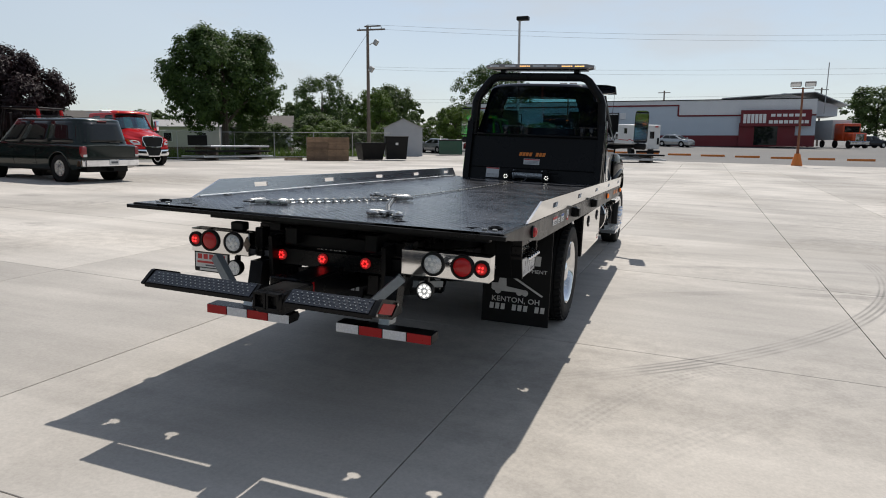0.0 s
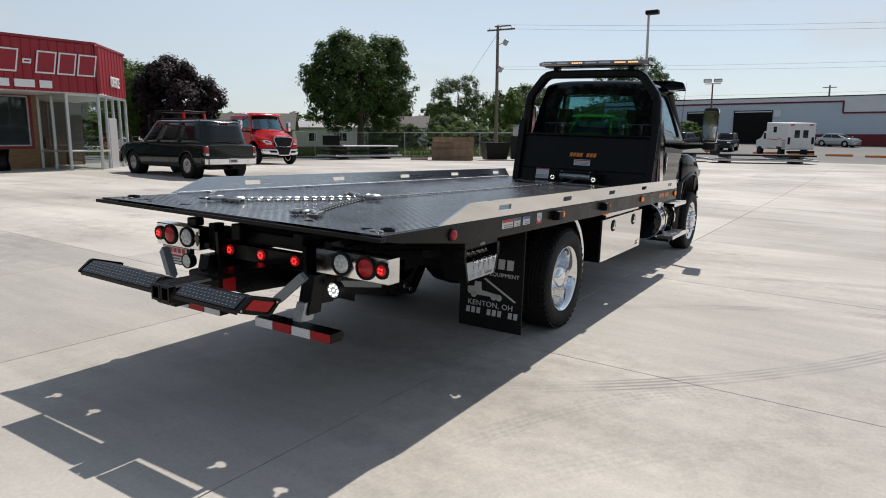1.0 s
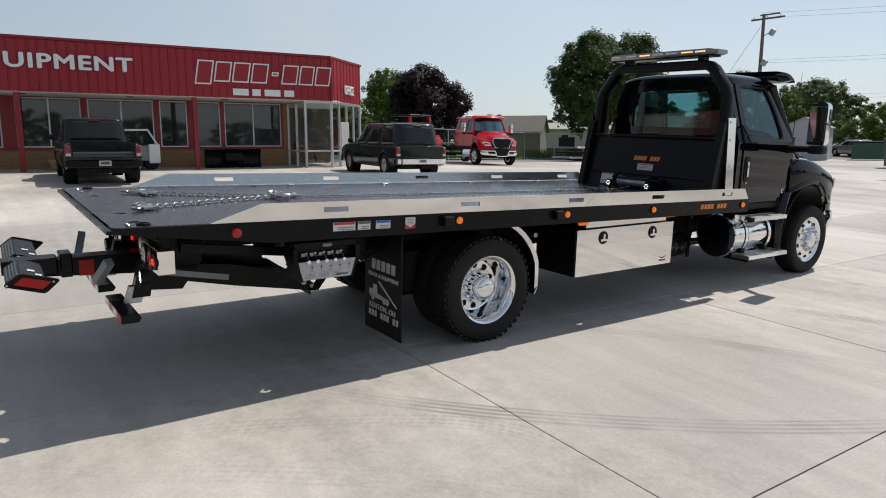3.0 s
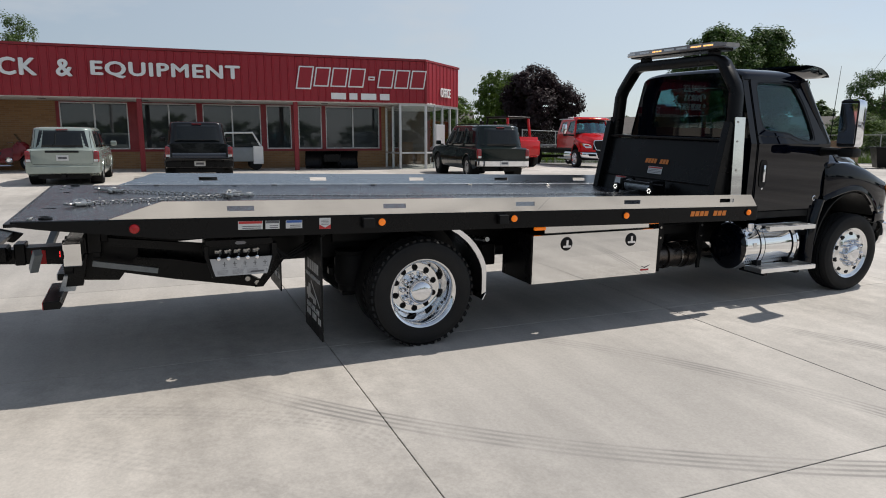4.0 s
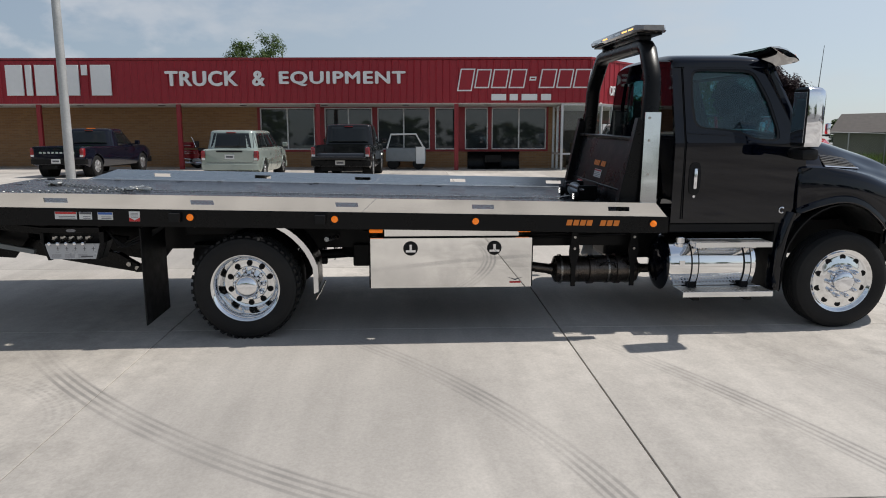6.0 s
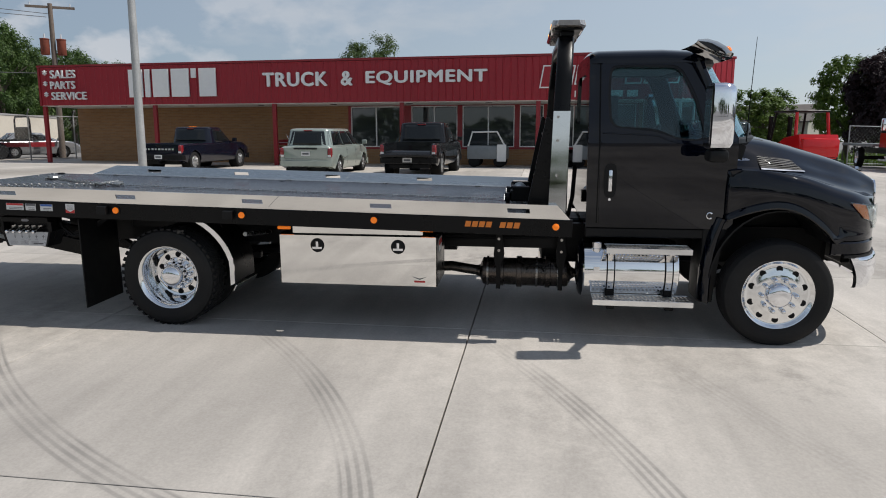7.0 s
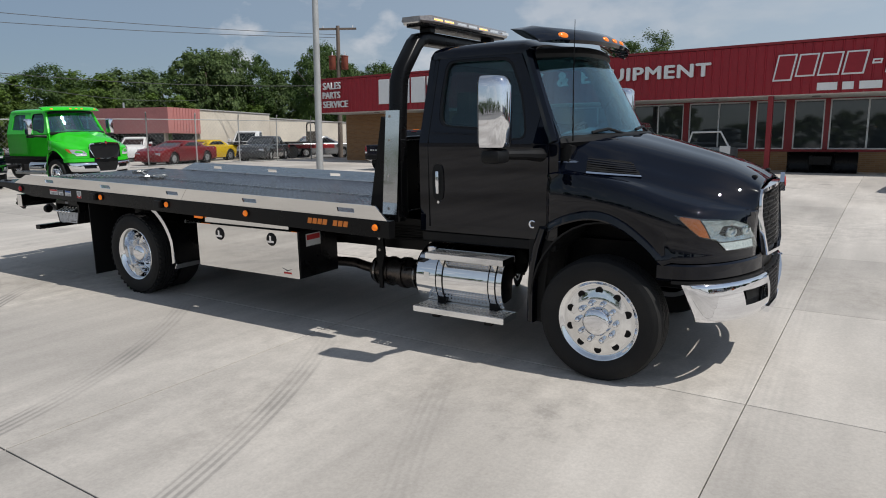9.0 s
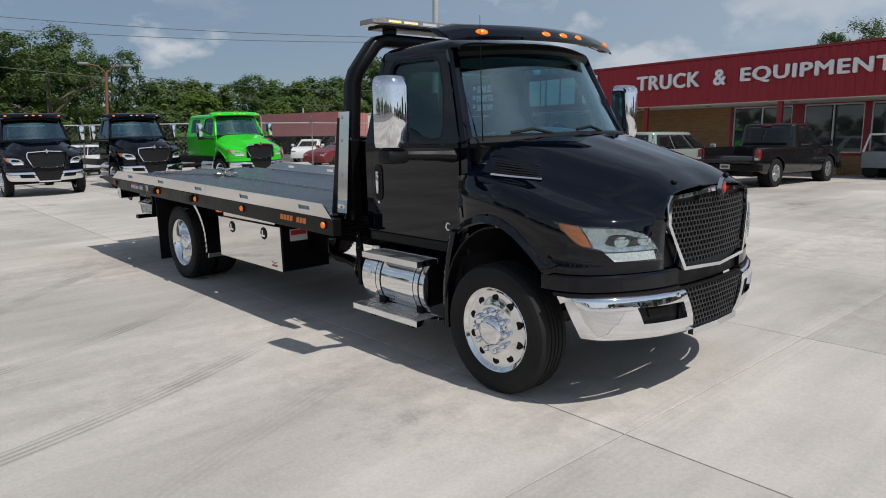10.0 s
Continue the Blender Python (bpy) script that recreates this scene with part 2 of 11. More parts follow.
def share(ob, m, parent=None):
    """Another object on the same mesh, at the pose m under the same parent."""
    o = new(ob.name.split(".")[0], ob.data)
    o.parent = parent or ob.parent
    o.matrix_basis = m
    if "label" in ob:
        o["label"] = ob["label"]
    return o


def box(bm, x0, x1, y0, y1, z0, z1, bev=0.0, seg=1):
    r = bmesh.ops.create_cube(bm, size=1.0, matrix=Matrix.Translation(((x0 + x1) / 2, (y0 + y1) / 2, (z0 + z1) / 2)) @ Matrix.Diagonal((abs(x1 - x0), abs(y1 - y0), abs(z1 - z0), 1)))
    if bev:
        es = {e for v in r["verts"] for e in v.link_edges}
        bmesh.ops.bevel(bm, geom=list(es), offset=bev, segments=seg, affect="EDGES", profile=0.5)
    return bm


def obox(bm, m, sx, sy, sz, bev=0.0):
    """A box of the given size, centred at the pose m."""
    r = bmesh.ops.create_cube(bm, size=1.0, matrix=m @ Matrix.Diagonal((sx, sy, sz, 1)))
    if bev:
        es = {e for v in r["verts"] for e in v.link_edges}
        bmesh.ops.bevel(bm, geom=list(es), offset=bev, segments=1, affect="EDGES")
    return bm


AX = {"x": Matrix.Rotation(radians(90), 4, "Y"), "y": Matrix.Rotation(radians(-90), 4, "X"), "z": Matrix.Identity(4)}


def revolve(bm, prof, c, axis="z", seg=32, closed=False):
    """A lathe: prof is a list of (radius, height along the axis)."""
    m = Matrix.Translation(c) @ AX[axis]
    rings = []
    for r, h in prof:
        if r < 1e-5:
            rings.append([bm.verts.new(m @ Vector((0, 0, h)))])
        else:
            rings.append([bm.verts.new(m @ Vector((r * math.cos(2 * math.pi * i / seg), r * math.sin(2 * math.pi * i / seg), h))) for i in range(seg)])
    pairs = list(zip(rings, rings[1:])) + ([(rings[-1], rings[0])] if closed else [])
    for a, b in pairs:
        for i in range(seg):
            j = (i + 1) % seg
            if len(a) == 1 and len(b) == 1:
                continue
            if len(a) == 1:
                bm.faces.new((a[0], b[i], b[j]))
            elif len(b) == 1:
                bm.faces.new((a[i], a[j], b[0]))
            else:
                bm.faces.new((a[i], a[j], b[j], b[i]))
    return bm


def cyl(bm, c, r, h, axis="z", seg=20, bev=0.0):
    """A solid cylinder with its middle at c."""
    b = min(bev, r * 0.5, h * 0.4)
    pr = [(0, -h / 2), (r - b, -h / 2), (r, -h / 2 + b), (r, h / 2 - b), (r - b, h / 2), (0, h / 2)] if b else [(0, -h / 2), (r, -h / 2), (r, h / 2), (0, h / 2)]
    return revolve(bm, pr, c, axis, seg)


def prism(bm, pts, axis, a, b, bev=0.0):
    """A polygon in the plane across the axis (order x,y,z without it), swept from a to b."""
    def at(p, h):
        return {"x": (h, p[0], p[1]), "y": (p[0], h, p[1]), "z": (p[0], p[1], h)}[axis]
    lo = [bm.verts.new(at(p, a)) for p in pts]
    hi = [bm.verts.new(at(p, b)) for p in pts]
    fs = [bm.faces.new(lo), bm.faces.new(hi[::-1])]
    n = len(pts)
    for i in range(n):
        fs.append(bm.faces.new((lo[i], lo[(i + 1) % n], hi[(i + 1) % n], hi[i])))
    if bev:
        es = {e for f in fs[:2] for e in f.edges}
        bmesh.ops.bevel(bm, geom=list(es), offset=bev, segments=2, affect="EDGES", profile=0.6)
    return bm


def tube(bm, pts, r, seg=10, closed=False):
    """A round bar along a line of points; r may be a list."""
    pts = [Vector(p) for p in pts]
    n = len(pts)
    rs = r if isinstance(r, (list, tuple)) else [r] * n
    rings, up = [], None
    for i, p in enumerate(pts):
        a = pts[(i - 1) % n] if (i or closed) else p
        b = pts[(i + 1) % n] if (i < n - 1 or closed) else p
        d = (b - a).normalized()
        if up is None:
            up = d.orthogonal().normalized()
        up = (up - d * up.dot(d)).normalized()
        s = d.cross(up)
        rings.append([bm.verts.new(p + rs[i] * (math.cos(2 * math.pi * k / seg) * up + math.sin(2 * math.pi * k / seg) * s)) for k in range(seg)])
    for a, b in list(zip(rings, rings[1:])) + ([(rings[-1], rings[0])] if closed else []):
        for k in range(seg):
            bm.faces.new((a[k], a[(k + 1) % seg], b[(k + 1) % seg], b[k]))
    if not closed:
        bm.faces.new(rings[0][::-1])
        bm.faces.new(rings[-1])
    return bm


def loft(bm, rings, cap=True, closed=True):
    """A skin over rings of equally many points."""
    vs = [[bm.verts.new(p) for p in r] for r in rings]
    n = len(vs[0])
    for a, b in zip(vs, vs[1:]):
        for k in range(n if closed else n - 1):
            bm.faces.new((a[k], a[(k + 1) % n], b[(k + 1) % n], b[k]))
    if cap:
        bm.faces.new(vs[0][::-1])
        bm.faces.new(vs[-1])
    return bm


def arc(c, r, a0, a1, n):
    return [(c[0] + r * math.cos(radians(a0 + (a1 - a0) * i / (n - 1))), c[1] + r * math.sin(radians(a0 + (a1 - a0) * i / (n - 1)))) for i in range(n)]


def text_mesh(body, width, height, depth=0.0, shear=0.0, bold=0.0):
    """A mesh of words in the x-z plane, from the origin at bottom left, width by height."""
    cu = bpy.data.curves.new("words", "FONT")
    cu.body, cu.size, cu.extrude, cu.shear, cu.resolution_u, cu.space_character = body, 1.0, 0.5, shear, 3, 1.0 + 2 * bold
    tmp = new("words", cu)
    dg = bpy.context.evaluated_depsgraph_get()
    me = bpy.data.meshes.new_from_object(tmp.evaluated_get(dg))
    bm = bmesh.new()
    bm.from_mesh(me)
    xs, ys = [v.co.x for v in bm.verts], [v.co.y for v in bm.verts]
    x0, x1, y0, y1 = min(xs), max(xs), min(ys), max(ys)
    for v in bm.verts:
        v.co = Vector(((v.co.x - x0) / (x1 - x0) * width, -v.co.z * depth, (v.co.y - y0) / (y1 - y0) * height))
    if bold:
        # heavier strokes: the same words again, a little to each side and up and down
        src = bpy.data.meshes.new("words")
        bm.to_mesh(src)
        for i, (dx, dz) in enumerate(((-1, 0), (1, 0), (0, 0.6), (0, -0.6))):
            k = len(bm.verts)
            bm.from_mesh(src)
            bm.verts.ensure_lookup_table()
            for v in bm.verts[k:]:
                v.co += Vector((dx * bold * height, -0.0012 * (i + 1), dz * bold * height))
        bpy.data.meshes.remove(src)
    bpy.data.objects.remove(tmp)
    bpy.data.curves.remove(cu)
    bpy.data.meshes.remove(me)
    return bm


def smoothstep(a, b, x):
    t = min(1.0, max(0.0, (x - a) / (b - a)))
    return t * t * (3 - 2 * t)


def gz(x, y):
    """The height of the ground: a yard that drains away from the shop."""
    if x < -8:
        fx = -(8 + 14 * (1 - math.exp((x + 8) / 14)))
    elif x > 10:
        fx = 10 + 8 * (1 - math.exp(-(x - 10) / 8))
    else:
        fx = x
    h = 1 - 0.5 * smoothstep(6, 38, y)
    return -0.0358 * fx * h - 0.0035 * max(-40, min(40, y)) + 1.10 * smoothstep(50, 92, y) * smoothstep(-45, -25, x)


def stand(x, y, yaw=0.0, dz=0.0):
    """A pose on the ground, square to its slope; yaw in degrees."""
    e = 0.4
    n = Vector((-(gz(x + e, y) - gz(x - e, y)) / (2 * e), -(gz(x, y + e) - gz(x, y - e)) / (2 * e), 1)).normalized()
    f = Vector((-math.sin(radians(yaw)), math.cos(radians(yaw)), 0))
    r = f.cross(n).normalized()
    f = n.cross(r)
    m = Matrix(((r.x, f.x, n.x, x), (r.y, f.y, n.y, y), (r.z, f.z, n.z, gz(x, y) + dz), (0, 0, 0, 1)))
    return m


def thing(name, m, label, category, group="", kind=""):
    ob = new(name)
    ob.matrix_basis = m
    return tagged(ob, label, category, group, kind)

# ---- ground ----
def concrete():
    m = mat("yard_concrete", (0.520, 0.482, 0.438), 0.78, 0, 0.05, 0.35, 26, bump=0.08, dirt=(0.33, 0.295, 0.25), dirt_amount=0.75, per_object=0.05, rvar=0.06)
    n, l = m.node_tree.nodes, m.node_tree.links
    p = n["Principled BSDF"]
    geo = n.new("ShaderNodeNewGeometry")
    sep = n.new("ShaderNodeSeparateXYZ")
    l.new(geo.outputs["Position"], sep.inputs["Vector"])

    def op(kind, a, b=0.0, c=None):
        q = n.new("ShaderNodeMath")
        q.operation = kind
        for i, v in enumerate((a, b) if c is None else (a, b, c)):
            if isinstance(v, (int, float)):
                q.inputs[i].default_value = v
            else:
                l.new(v, q.inputs[i])
        return q.outputs["Value"]

    def rng(v, a, b, c, d):
        q = n.new("ShaderNodeMapRange")
        q.inputs["From Min"].default_value, q.inputs["From Max"].default_value = a, b
        q.inputs["To Min"].default_value, q.inputs["To Max"].default_value = c, d
        l.new(v, q.inputs["Value"])
        return q.outputs["Result"]

    X, Y = sep.outputs["X"], sep.outputs["Y"]
    patch = n.new("ShaderNodeTexNoise")
    patch.inputs["Scale"].default_value, patch.inputs["Detail"].default_value = 1.1, 4
    l.new(geo.outputs["Position"], patch.inputs["Vector"])
    wear = rng(patch.outputs["Fac"], 0.38, 0.62, 0.25, 1.0)
    total = None
    # bends of dark rubber left by turning trucks: y = a + b x + c x*x, half width, tread ribs
    for a, b, c, w, x0, x1, k in ((0.80, 0.95, -0.121, 0.11, 0.0, 5.0, 0.85), (2.93, 0.62, -0.06, 0.11, 0.0, 6.0, 0.62), (4.33, 0.32, 0.045, 0.12, 0.2, 3.4, 0.22), (-4.20, 3.75, -1.05, 0.11, 0.05, 2.6, 0.42), (-4.6, 2.2, -0.32, 0.13, 0.3, 3.6, 0.16), (6.6, 0.03, 0.004, 0.2, -9.0, 3.0, 0.12)):
        curve = op("ADD", op("MULTIPLY", op("ADD", op("MULTIPLY", X, c), b), X), a)
        slope = op("ADD", op("MULTIPLY", X, 2 * c), b)
        d = op("DIVIDE", op("SUBTRACT", Y, curve), op("SQRT", op("ADD", op("MULTIPLY", slope, slope), 1.0)))
        ad = op("ABSOLUTE", d, 0.0)
        band = rng(ad, w * 0.75, w, 1.0, 0.0)
        ribs = rng(op("SINE", op("MULTIPLY", d, 115.0), 0.0), -0.5, 0.7, 0.22, 1.0)
        lug = rng(op("SINE", op("MULTIPLY", op("ADD", X, Y), 70.0), 0.0), -0.8, 0.2, 0.35 if a in (-4.20, -4.6) else 0.9, 1.0)
        ends = op("MULTIPLY", rng(X, x0, x0 + 0.8, 0.0, 1.0), rng(X, x1 - 1.5, x1, 1.0, 0.0))
        one = op("MULTIPLY", op("MULTIPLY", op("MULTIPLY", band, ribs), lug), op("MULTIPLY", ends, k))
        total = one if total is None else op("MAXIMUM", total, one)
    # the long turning arc
    rx, ry = op("ADD", X, ARC_MARK[0]), op("SUBTRACT", Y, ARC_MARK[1])
    d = op("SUBTRACT", op("SQRT", op("ADD", op("MULTIPLY", rx, rx), op("MULTIPLY", ry, ry)), 0.0), ARC_MARK[2])
    for shift, w, k in ((0.0, 0.12, 0.80),):
        ds = op("SUBTRACT", d, shift)
        band = rng(op("ABSOLUTE", ds, 0.0), w * 0.8, w, 1.0, 0.0)
        ribs = rng(op("SINE", op("MULTIPLY", ds, 110.0), 0.0), -0.5, 0.7, 0.2, 1.0)
        ends = op("MULTIPLY", rng(X, 0.1, 0.9, 0.0, 1.0), rng(Y, 3.0, 7.0, 1.0, 0.0))
        total = op("MAXIMUM", total, op("MULTIPLY", op("MULTIPLY", band, ribs), op("MULTIPLY", ends, k)))
    total = op("MULTIPLY", total, wear)
    # broom strokes across the slabs and drag stains
    broom = n.new("ShaderNodeTexNoise")
    broom.inputs["Scale"].default_value, broom.inputs["Detail"].default_value = 1.0, 4
    bm_map = n.new("ShaderNodeMapping")
    bm_map.inputs["Scale"].default_value = (0.6, 5.0, 1.0)
    l.new(geo.outputs["Position"], bm_map.inputs["Vector"])
    l.new(bm_map.outputs["Vector"], broom.inputs["Vector"])
    stripes = rng(broom.outputs["Fac"], 0.35, 0.65, 0.94, 1.03)
    drag = n.new("ShaderNodeTexNoise")
    drag.inputs["Scale"].default_value, drag.inputs["Detail"].default_value, drag.inputs["Distortion"].default_value = 1.0, 5, 0.8
    drag_map = n.new("ShaderNodeMapping")
    drag_map.inputs["Scale"].default_value, drag_map.inputs["Rotation"].default_value = (0.16, 1.1, 1.0), (0, 0, 0.5)
    l.new(geo.outputs["Position"], drag_map.inputs["Vector"])
    l.new(drag_map.outputs["Vector"], drag.inputs["Vector"])
    stripes = op("MULTIPLY", stripes, rng(drag.outputs["Fac"], 0.38, 0.60, 0.88, 1.03))
    speck = n.new("ShaderNodeTexNoise")
    speck.inputs["Scale"].default_value, speck.inputs["Detail"].default_value = 7.0, 8
    speck.inputs["Roughness"].default_value = 0.7
    l.new(geo.outputs["Position"], speck.inputs["Vector"])
    speck.inputs["Scale"].default_value = 5.0
    # mottled, etched areas beside smooth ones
    zone = n.new("ShaderNodeTexNoise")
    zone.inputs["Scale"].default_value, zone.inputs["Detail"].default_value = 0.3, 2
    l.new(geo.outputs["Position"], zone.inputs["Vector"])
    rough_zone = rng(zone.outputs["Fac"], 0.44, 0.58, 0.12, 1.0)
    mott = rng(speck.outputs["Fac"], 0.38, 0.60, -0.14, 0.06)
    blotch = op("MULTIPLY_ADD", mott, rough_zone, 1.0)
    grit = n.new("ShaderNodeTexNoise")
    grit.inputs["Scale"].default_value, grit.inputs["Detail"].default_value, grit.inputs["Roughness"].default_value = 48.0, 4, 0.7
    l.new(geo.outputs["Position"], grit.inputs["Vector"])
    blotch = op("MULTIPLY", blotch, rng(grit.outputs["Fac"], 0.35, 0.65, 0.92, 1.06))
    # washed and soiled areas several metres across, and dark drip spots
    wash = n.new("ShaderNodeTexNoise")
    wash.inputs["Scale"].default_value, wash.inputs["Detail"].default_value, wash.inputs["Distortion"].default_value = 0.22, 6, 0.6
    l.new(geo.outputs["Position"], wash.inputs["Vector"])
    blotch = op("MULTIPLY", blotch, rng(wash.outputs["Fac"], 0.36, 0.62, 0.78, 1.06))
    drip = n.new("ShaderNodeTexVoronoi")
    drip.inputs["Scale"].default_value, drip.inputs["Randomness"].default_value = 0.42, 1.0
    l.new(geo.outputs["Position"], drip.inputs["Vector"])
    pat = op("ADD", drip.outputs["Distance"], op("MULTIPLY", op("SUBTRACT", speck.outputs["Fac"], 0.5), 0.5))
    blotch = op("MULTIPLY", blotch, rng(pat, 0.03, 0.16, 0.74, 1.0))
    # each pour has its own shade
    pour = n.new("ShaderNodeObjectInfo")
    blotch = op("MULTIPLY", blotch, rng(pour.outputs["Random"], 0.0, 1.0, 0.92, 1.04))
    base = p.inputs["Base Color"].links[0].from_socket
    sc = n.new("ShaderNodeVectorMath")
    sc.operation = "SCALE"
    l.new(base, sc.inputs[0])
    l.new(op("MULTIPLY", stripes, blotch), sc.inputs["Scale"])
    mx = n.new("ShaderNodeMix")
    mx.data_type = "RGBA"
    mx.inputs["B"].default_value = (0.17, 0.16, 0.15, 1)
    l.new(total, mx.inputs["Factor"])
    l.new(sc.outputs["Vector"], mx.inputs["A"])
    l.new(mx.outputs["Result"], p.inputs["Base Color"])
    return m


# centre and radius of the long turning mark
ARC_MARK = (4.89, 5.28, 8.71)
M_CONC = concrete()
M_GROUND = mat("worn_asphalt", (0.16, 0.155, 0.15), 0.9, 0, 0.2, 0.15, 14, bump=0.2, dirt=(0.26, 0.24, 0.21), dirt_amount=0.5)
M_GRASS = mat("grass_blades", (0.09, 0.16, 0.035), 0.8, 0, 0.5, 1.2, 9, bump=0.4, dirt=(0.16, 0.17, 0.06), dirt_amount=0.5)

bm = B()
gx = [-2600, -900, -350, -160, -100, -75, -60, -50] + list(range(-44, 41, 4)) + [50, 65, 90, 150, 350, 900, 2600]
gy = [-2600, -900, -350, -160, -100, -75, -60, -50] + list(range(-44, 100, 4)) + [110, 130, 170, 350, 900, 2600]
grid = [[bm.verts.new((x, y, gz(x, y) - 0.05)) for x in gx] for y in gy]
for i in range(len(gy) - 1):
    for j in range(len(gx) - 1):
        bm.faces.new((grid[i][j], grid[i][j + 1], grid[i + 1][j + 1], grid[i + 1][j]))
ground = part("ground", bm, M_GROUND, smooth=True)
tagged(ground, "grey worn asphalt ground running out to the horizon", "ground", kind="structure")

U_LINES = [-2.83 - 2.93 * k for k in range(9, 0, -1)] + [-2.83, -0.17] + [2.79 + 2.93 * k for k in range(10)]
V_LINES = [-0.74 - 3.66 * k for k in range(8, 0, -1)] + [-0.765, 2.855, 6.51, 10.27] + [10.27 + 3.66 * k for k in range(1, 13)]
CA, SA = math.cos(radians(1)), math.sin(radians(1))


def slab(bm, u0, u1, v0, v1):
    c = 0.0025
    gu = 0.0045
    ga, gb = (0.0062 if abs(v - 2.855) < 0.01 else 0.0034 for v in (v0, v1))

    def ring(off, dz):
        return [bm.verts.new((u * CA + v * SA, -u * SA + v * CA, gz(u * CA + v * SA, -u * SA + v * CA) + dz)) for u, v in ((u0 + gu + off, v0 + ga + off), (u1 - gu - off, v0 + ga + off), (u1 - gu - off, v1 - gb - off), (u0 + gu + off, v1 - gb - off))]
    top, edge, foot = ring(c, 0.0), ring(0.0, -c), ring(0.0, -0.06)
    bm.faces.new(top)
    for a, b in ((edge, top), (foot, edge)):
        for k in range(4):
            bm.faces.new((a[k], a[(k + 1) % 4], b[(k + 1) % 4], b[k]))


yard = new("concrete_yard")
tagged(yard, "pale broom-finished concrete yard with sawn joints and tyre marks", "pavement", kind="structure")
rest = B()
for i in range(len(U_LINES) - 1):
    for j in range(len(V_LINES) - 1):
        uc, vc = (U_LINES[i] + U_LINES[i + 1]) / 2, (V_LINES[j] + V_LINES[j + 1]) / 2
        if -24 < uc < 10 and -15 < vc < 40:
            bm = B()
            slab(bm, U_LINES[i], U_LINES[i + 1], V_LINES[j], V_LINES[j + 1])
            part("slab", bm, M_CONC, yard)
        else:
            slab(rest, U_LINES[i], U_LINES[i + 1], V_LINES[j], V_LINES[j + 1])
ob = part("outer_slabs", rest, M_CONC, yard)
ob["kind"] = "stuff"

# ---- the shop with its red fascia ----
M_RED = mat("red_sheet_metal", (0.30, 0.012, 0.022), 0.42, 0.1, 0.10, 0.7, 8, dirt=(0.22, 0.012, 0.02), dirt_amount=0.4)
M_REDTRIM = mat("red_trim_paint", (0.24, 0.012, 0.018), 0.45, 0, 0.1, 2, 30)
M_SOFFIT = mat("soffit_white", (0.66, 0.65, 0.62), 0.6, 0, 0.08, 1, 12)
M_WFRAME = mat("aluminium_window_frame", (0.60, 0.60, 0.60), 0.35, 0.4, 0.06)
M_SIGN = mat("sign_white", (0.80, 0.80, 0.79), 0.45, 0, 0.04)
M_SIGNEDGE = mat("sign_dark_edge", (0.05, 0.012, 0.014), 0.5, 0, 0.05)
M_WINDOW = mat("dark_window_glass", (0.030, 0.036, 0.038), 0.03, 0.0, 0.1, 0.6, 3, coat=1.0, rvar=0.01)
M_ROOFING = mat("roof_membrane", (0.35, 0.34, 0.33), 0.8, 0, 0.15, 1, 10)
M_INT = mat("office_interior", (0.42, 0.40, 0.37), 0.8, 0, 0.1, 1, 12)


def brick_material(name, light, dark, mortar, sx=1.0):
    m = mat(name, light, 0.85, 0, 0.15, 3, 40, bump=0.2)
    n, l = m.node_tree.nodes, m.node_tree.links
    p = n["Principled BSDF"]
    tc = n.new("ShaderNodeTexCoord")
    sep = n.new("ShaderNodeSeparateXYZ")
    l.new(tc.outputs["Object"], sep.inputs["Vector"])
    com = n.new("ShaderNodeCombineXYZ")
    ad = n.new("ShaderNodeMath")
    l.new(sep.outputs["X"], ad.inputs[0])
    l.new(sep.outputs["Y"], ad.inputs[1])
    l.new(ad.outputs["Value"], com.inputs["X"])
    l.new(sep.outputs["Z"], com.inputs["Y"])
    b = n.new("ShaderNodeTexBrick")
    b.inputs["Scale"].default_value = 1.0
    b.inputs["Brick Width"].default_value, b.inputs["Row Height"].default_value, b.inputs["Mortar Size"].default_value = 0.30 * sx, 0.075, 0.007
    b.inputs["Color1"].default_value, b.inputs["Color2"].default_value, b.inputs["Mortar"].default_value = (*light, 1), (*dark, 1), (*mortar, 1)
    l.new(com.outputs["Vector"], b.inputs["Vector"])
    old = p.inputs["Base Color"].links[0].from_socket
    mx = n.new("ShaderNodeMix")
    mx.data_type = "RGBA"
    mx.inputs["Factor"].default_value = 0.75
    l.new(old, mx.inputs["A"])
    l.new(b.outputs["Color"], mx.inputs["B"])
    l.new(mx.outputs["Result"], p.inputs["Base Color"])
    return m


M_BRICK = brick_material("tan_brick", (0.30, 0.165, 0.072), (0.22, 0.112, 0.048), (0.26, 0.20, 0.14))

shop = thing("shop_building", pose(-22.55, 9.43, 0, 0, 0, -93.78), "single-storey tan brick truck shop with a tall red metal fascia", "building")
TOP, SOFF, LEN, WALL = 5.29, 3.43, 29.4, -2.4
fasc = part("fascia_core", prism(B(), [(0, 0), (LEN, 0), (LEN, -13.5), (-2.49, -13.5), (-2.49, -2.51)], "z", SOFF + 0.03, TOP - 0.10), M_RED, shop)
ROOFP = [(0.03, 0.06), (LEN + 0.06, 0.06), (LEN + 0.06, -13.56), (-2.55, -13.56), (-2.55, -2.49)]
part("roof", prism(B(), ROOFP, "z", TOP - 0.09, TOP), M_REDTRIM, shop, "red metal roof edge cap")
part("soffit", prism(B(), [(-0.05, -0.03), (LEN - 0.02, -0.03), (LEN - 0.02, -13.4), (-2.46, -13.4), (-2.46, -2.52)], "z", SOFF - 0.04, SOFF + 0.026), M_SOFFIT, shop, "white soffit panel")
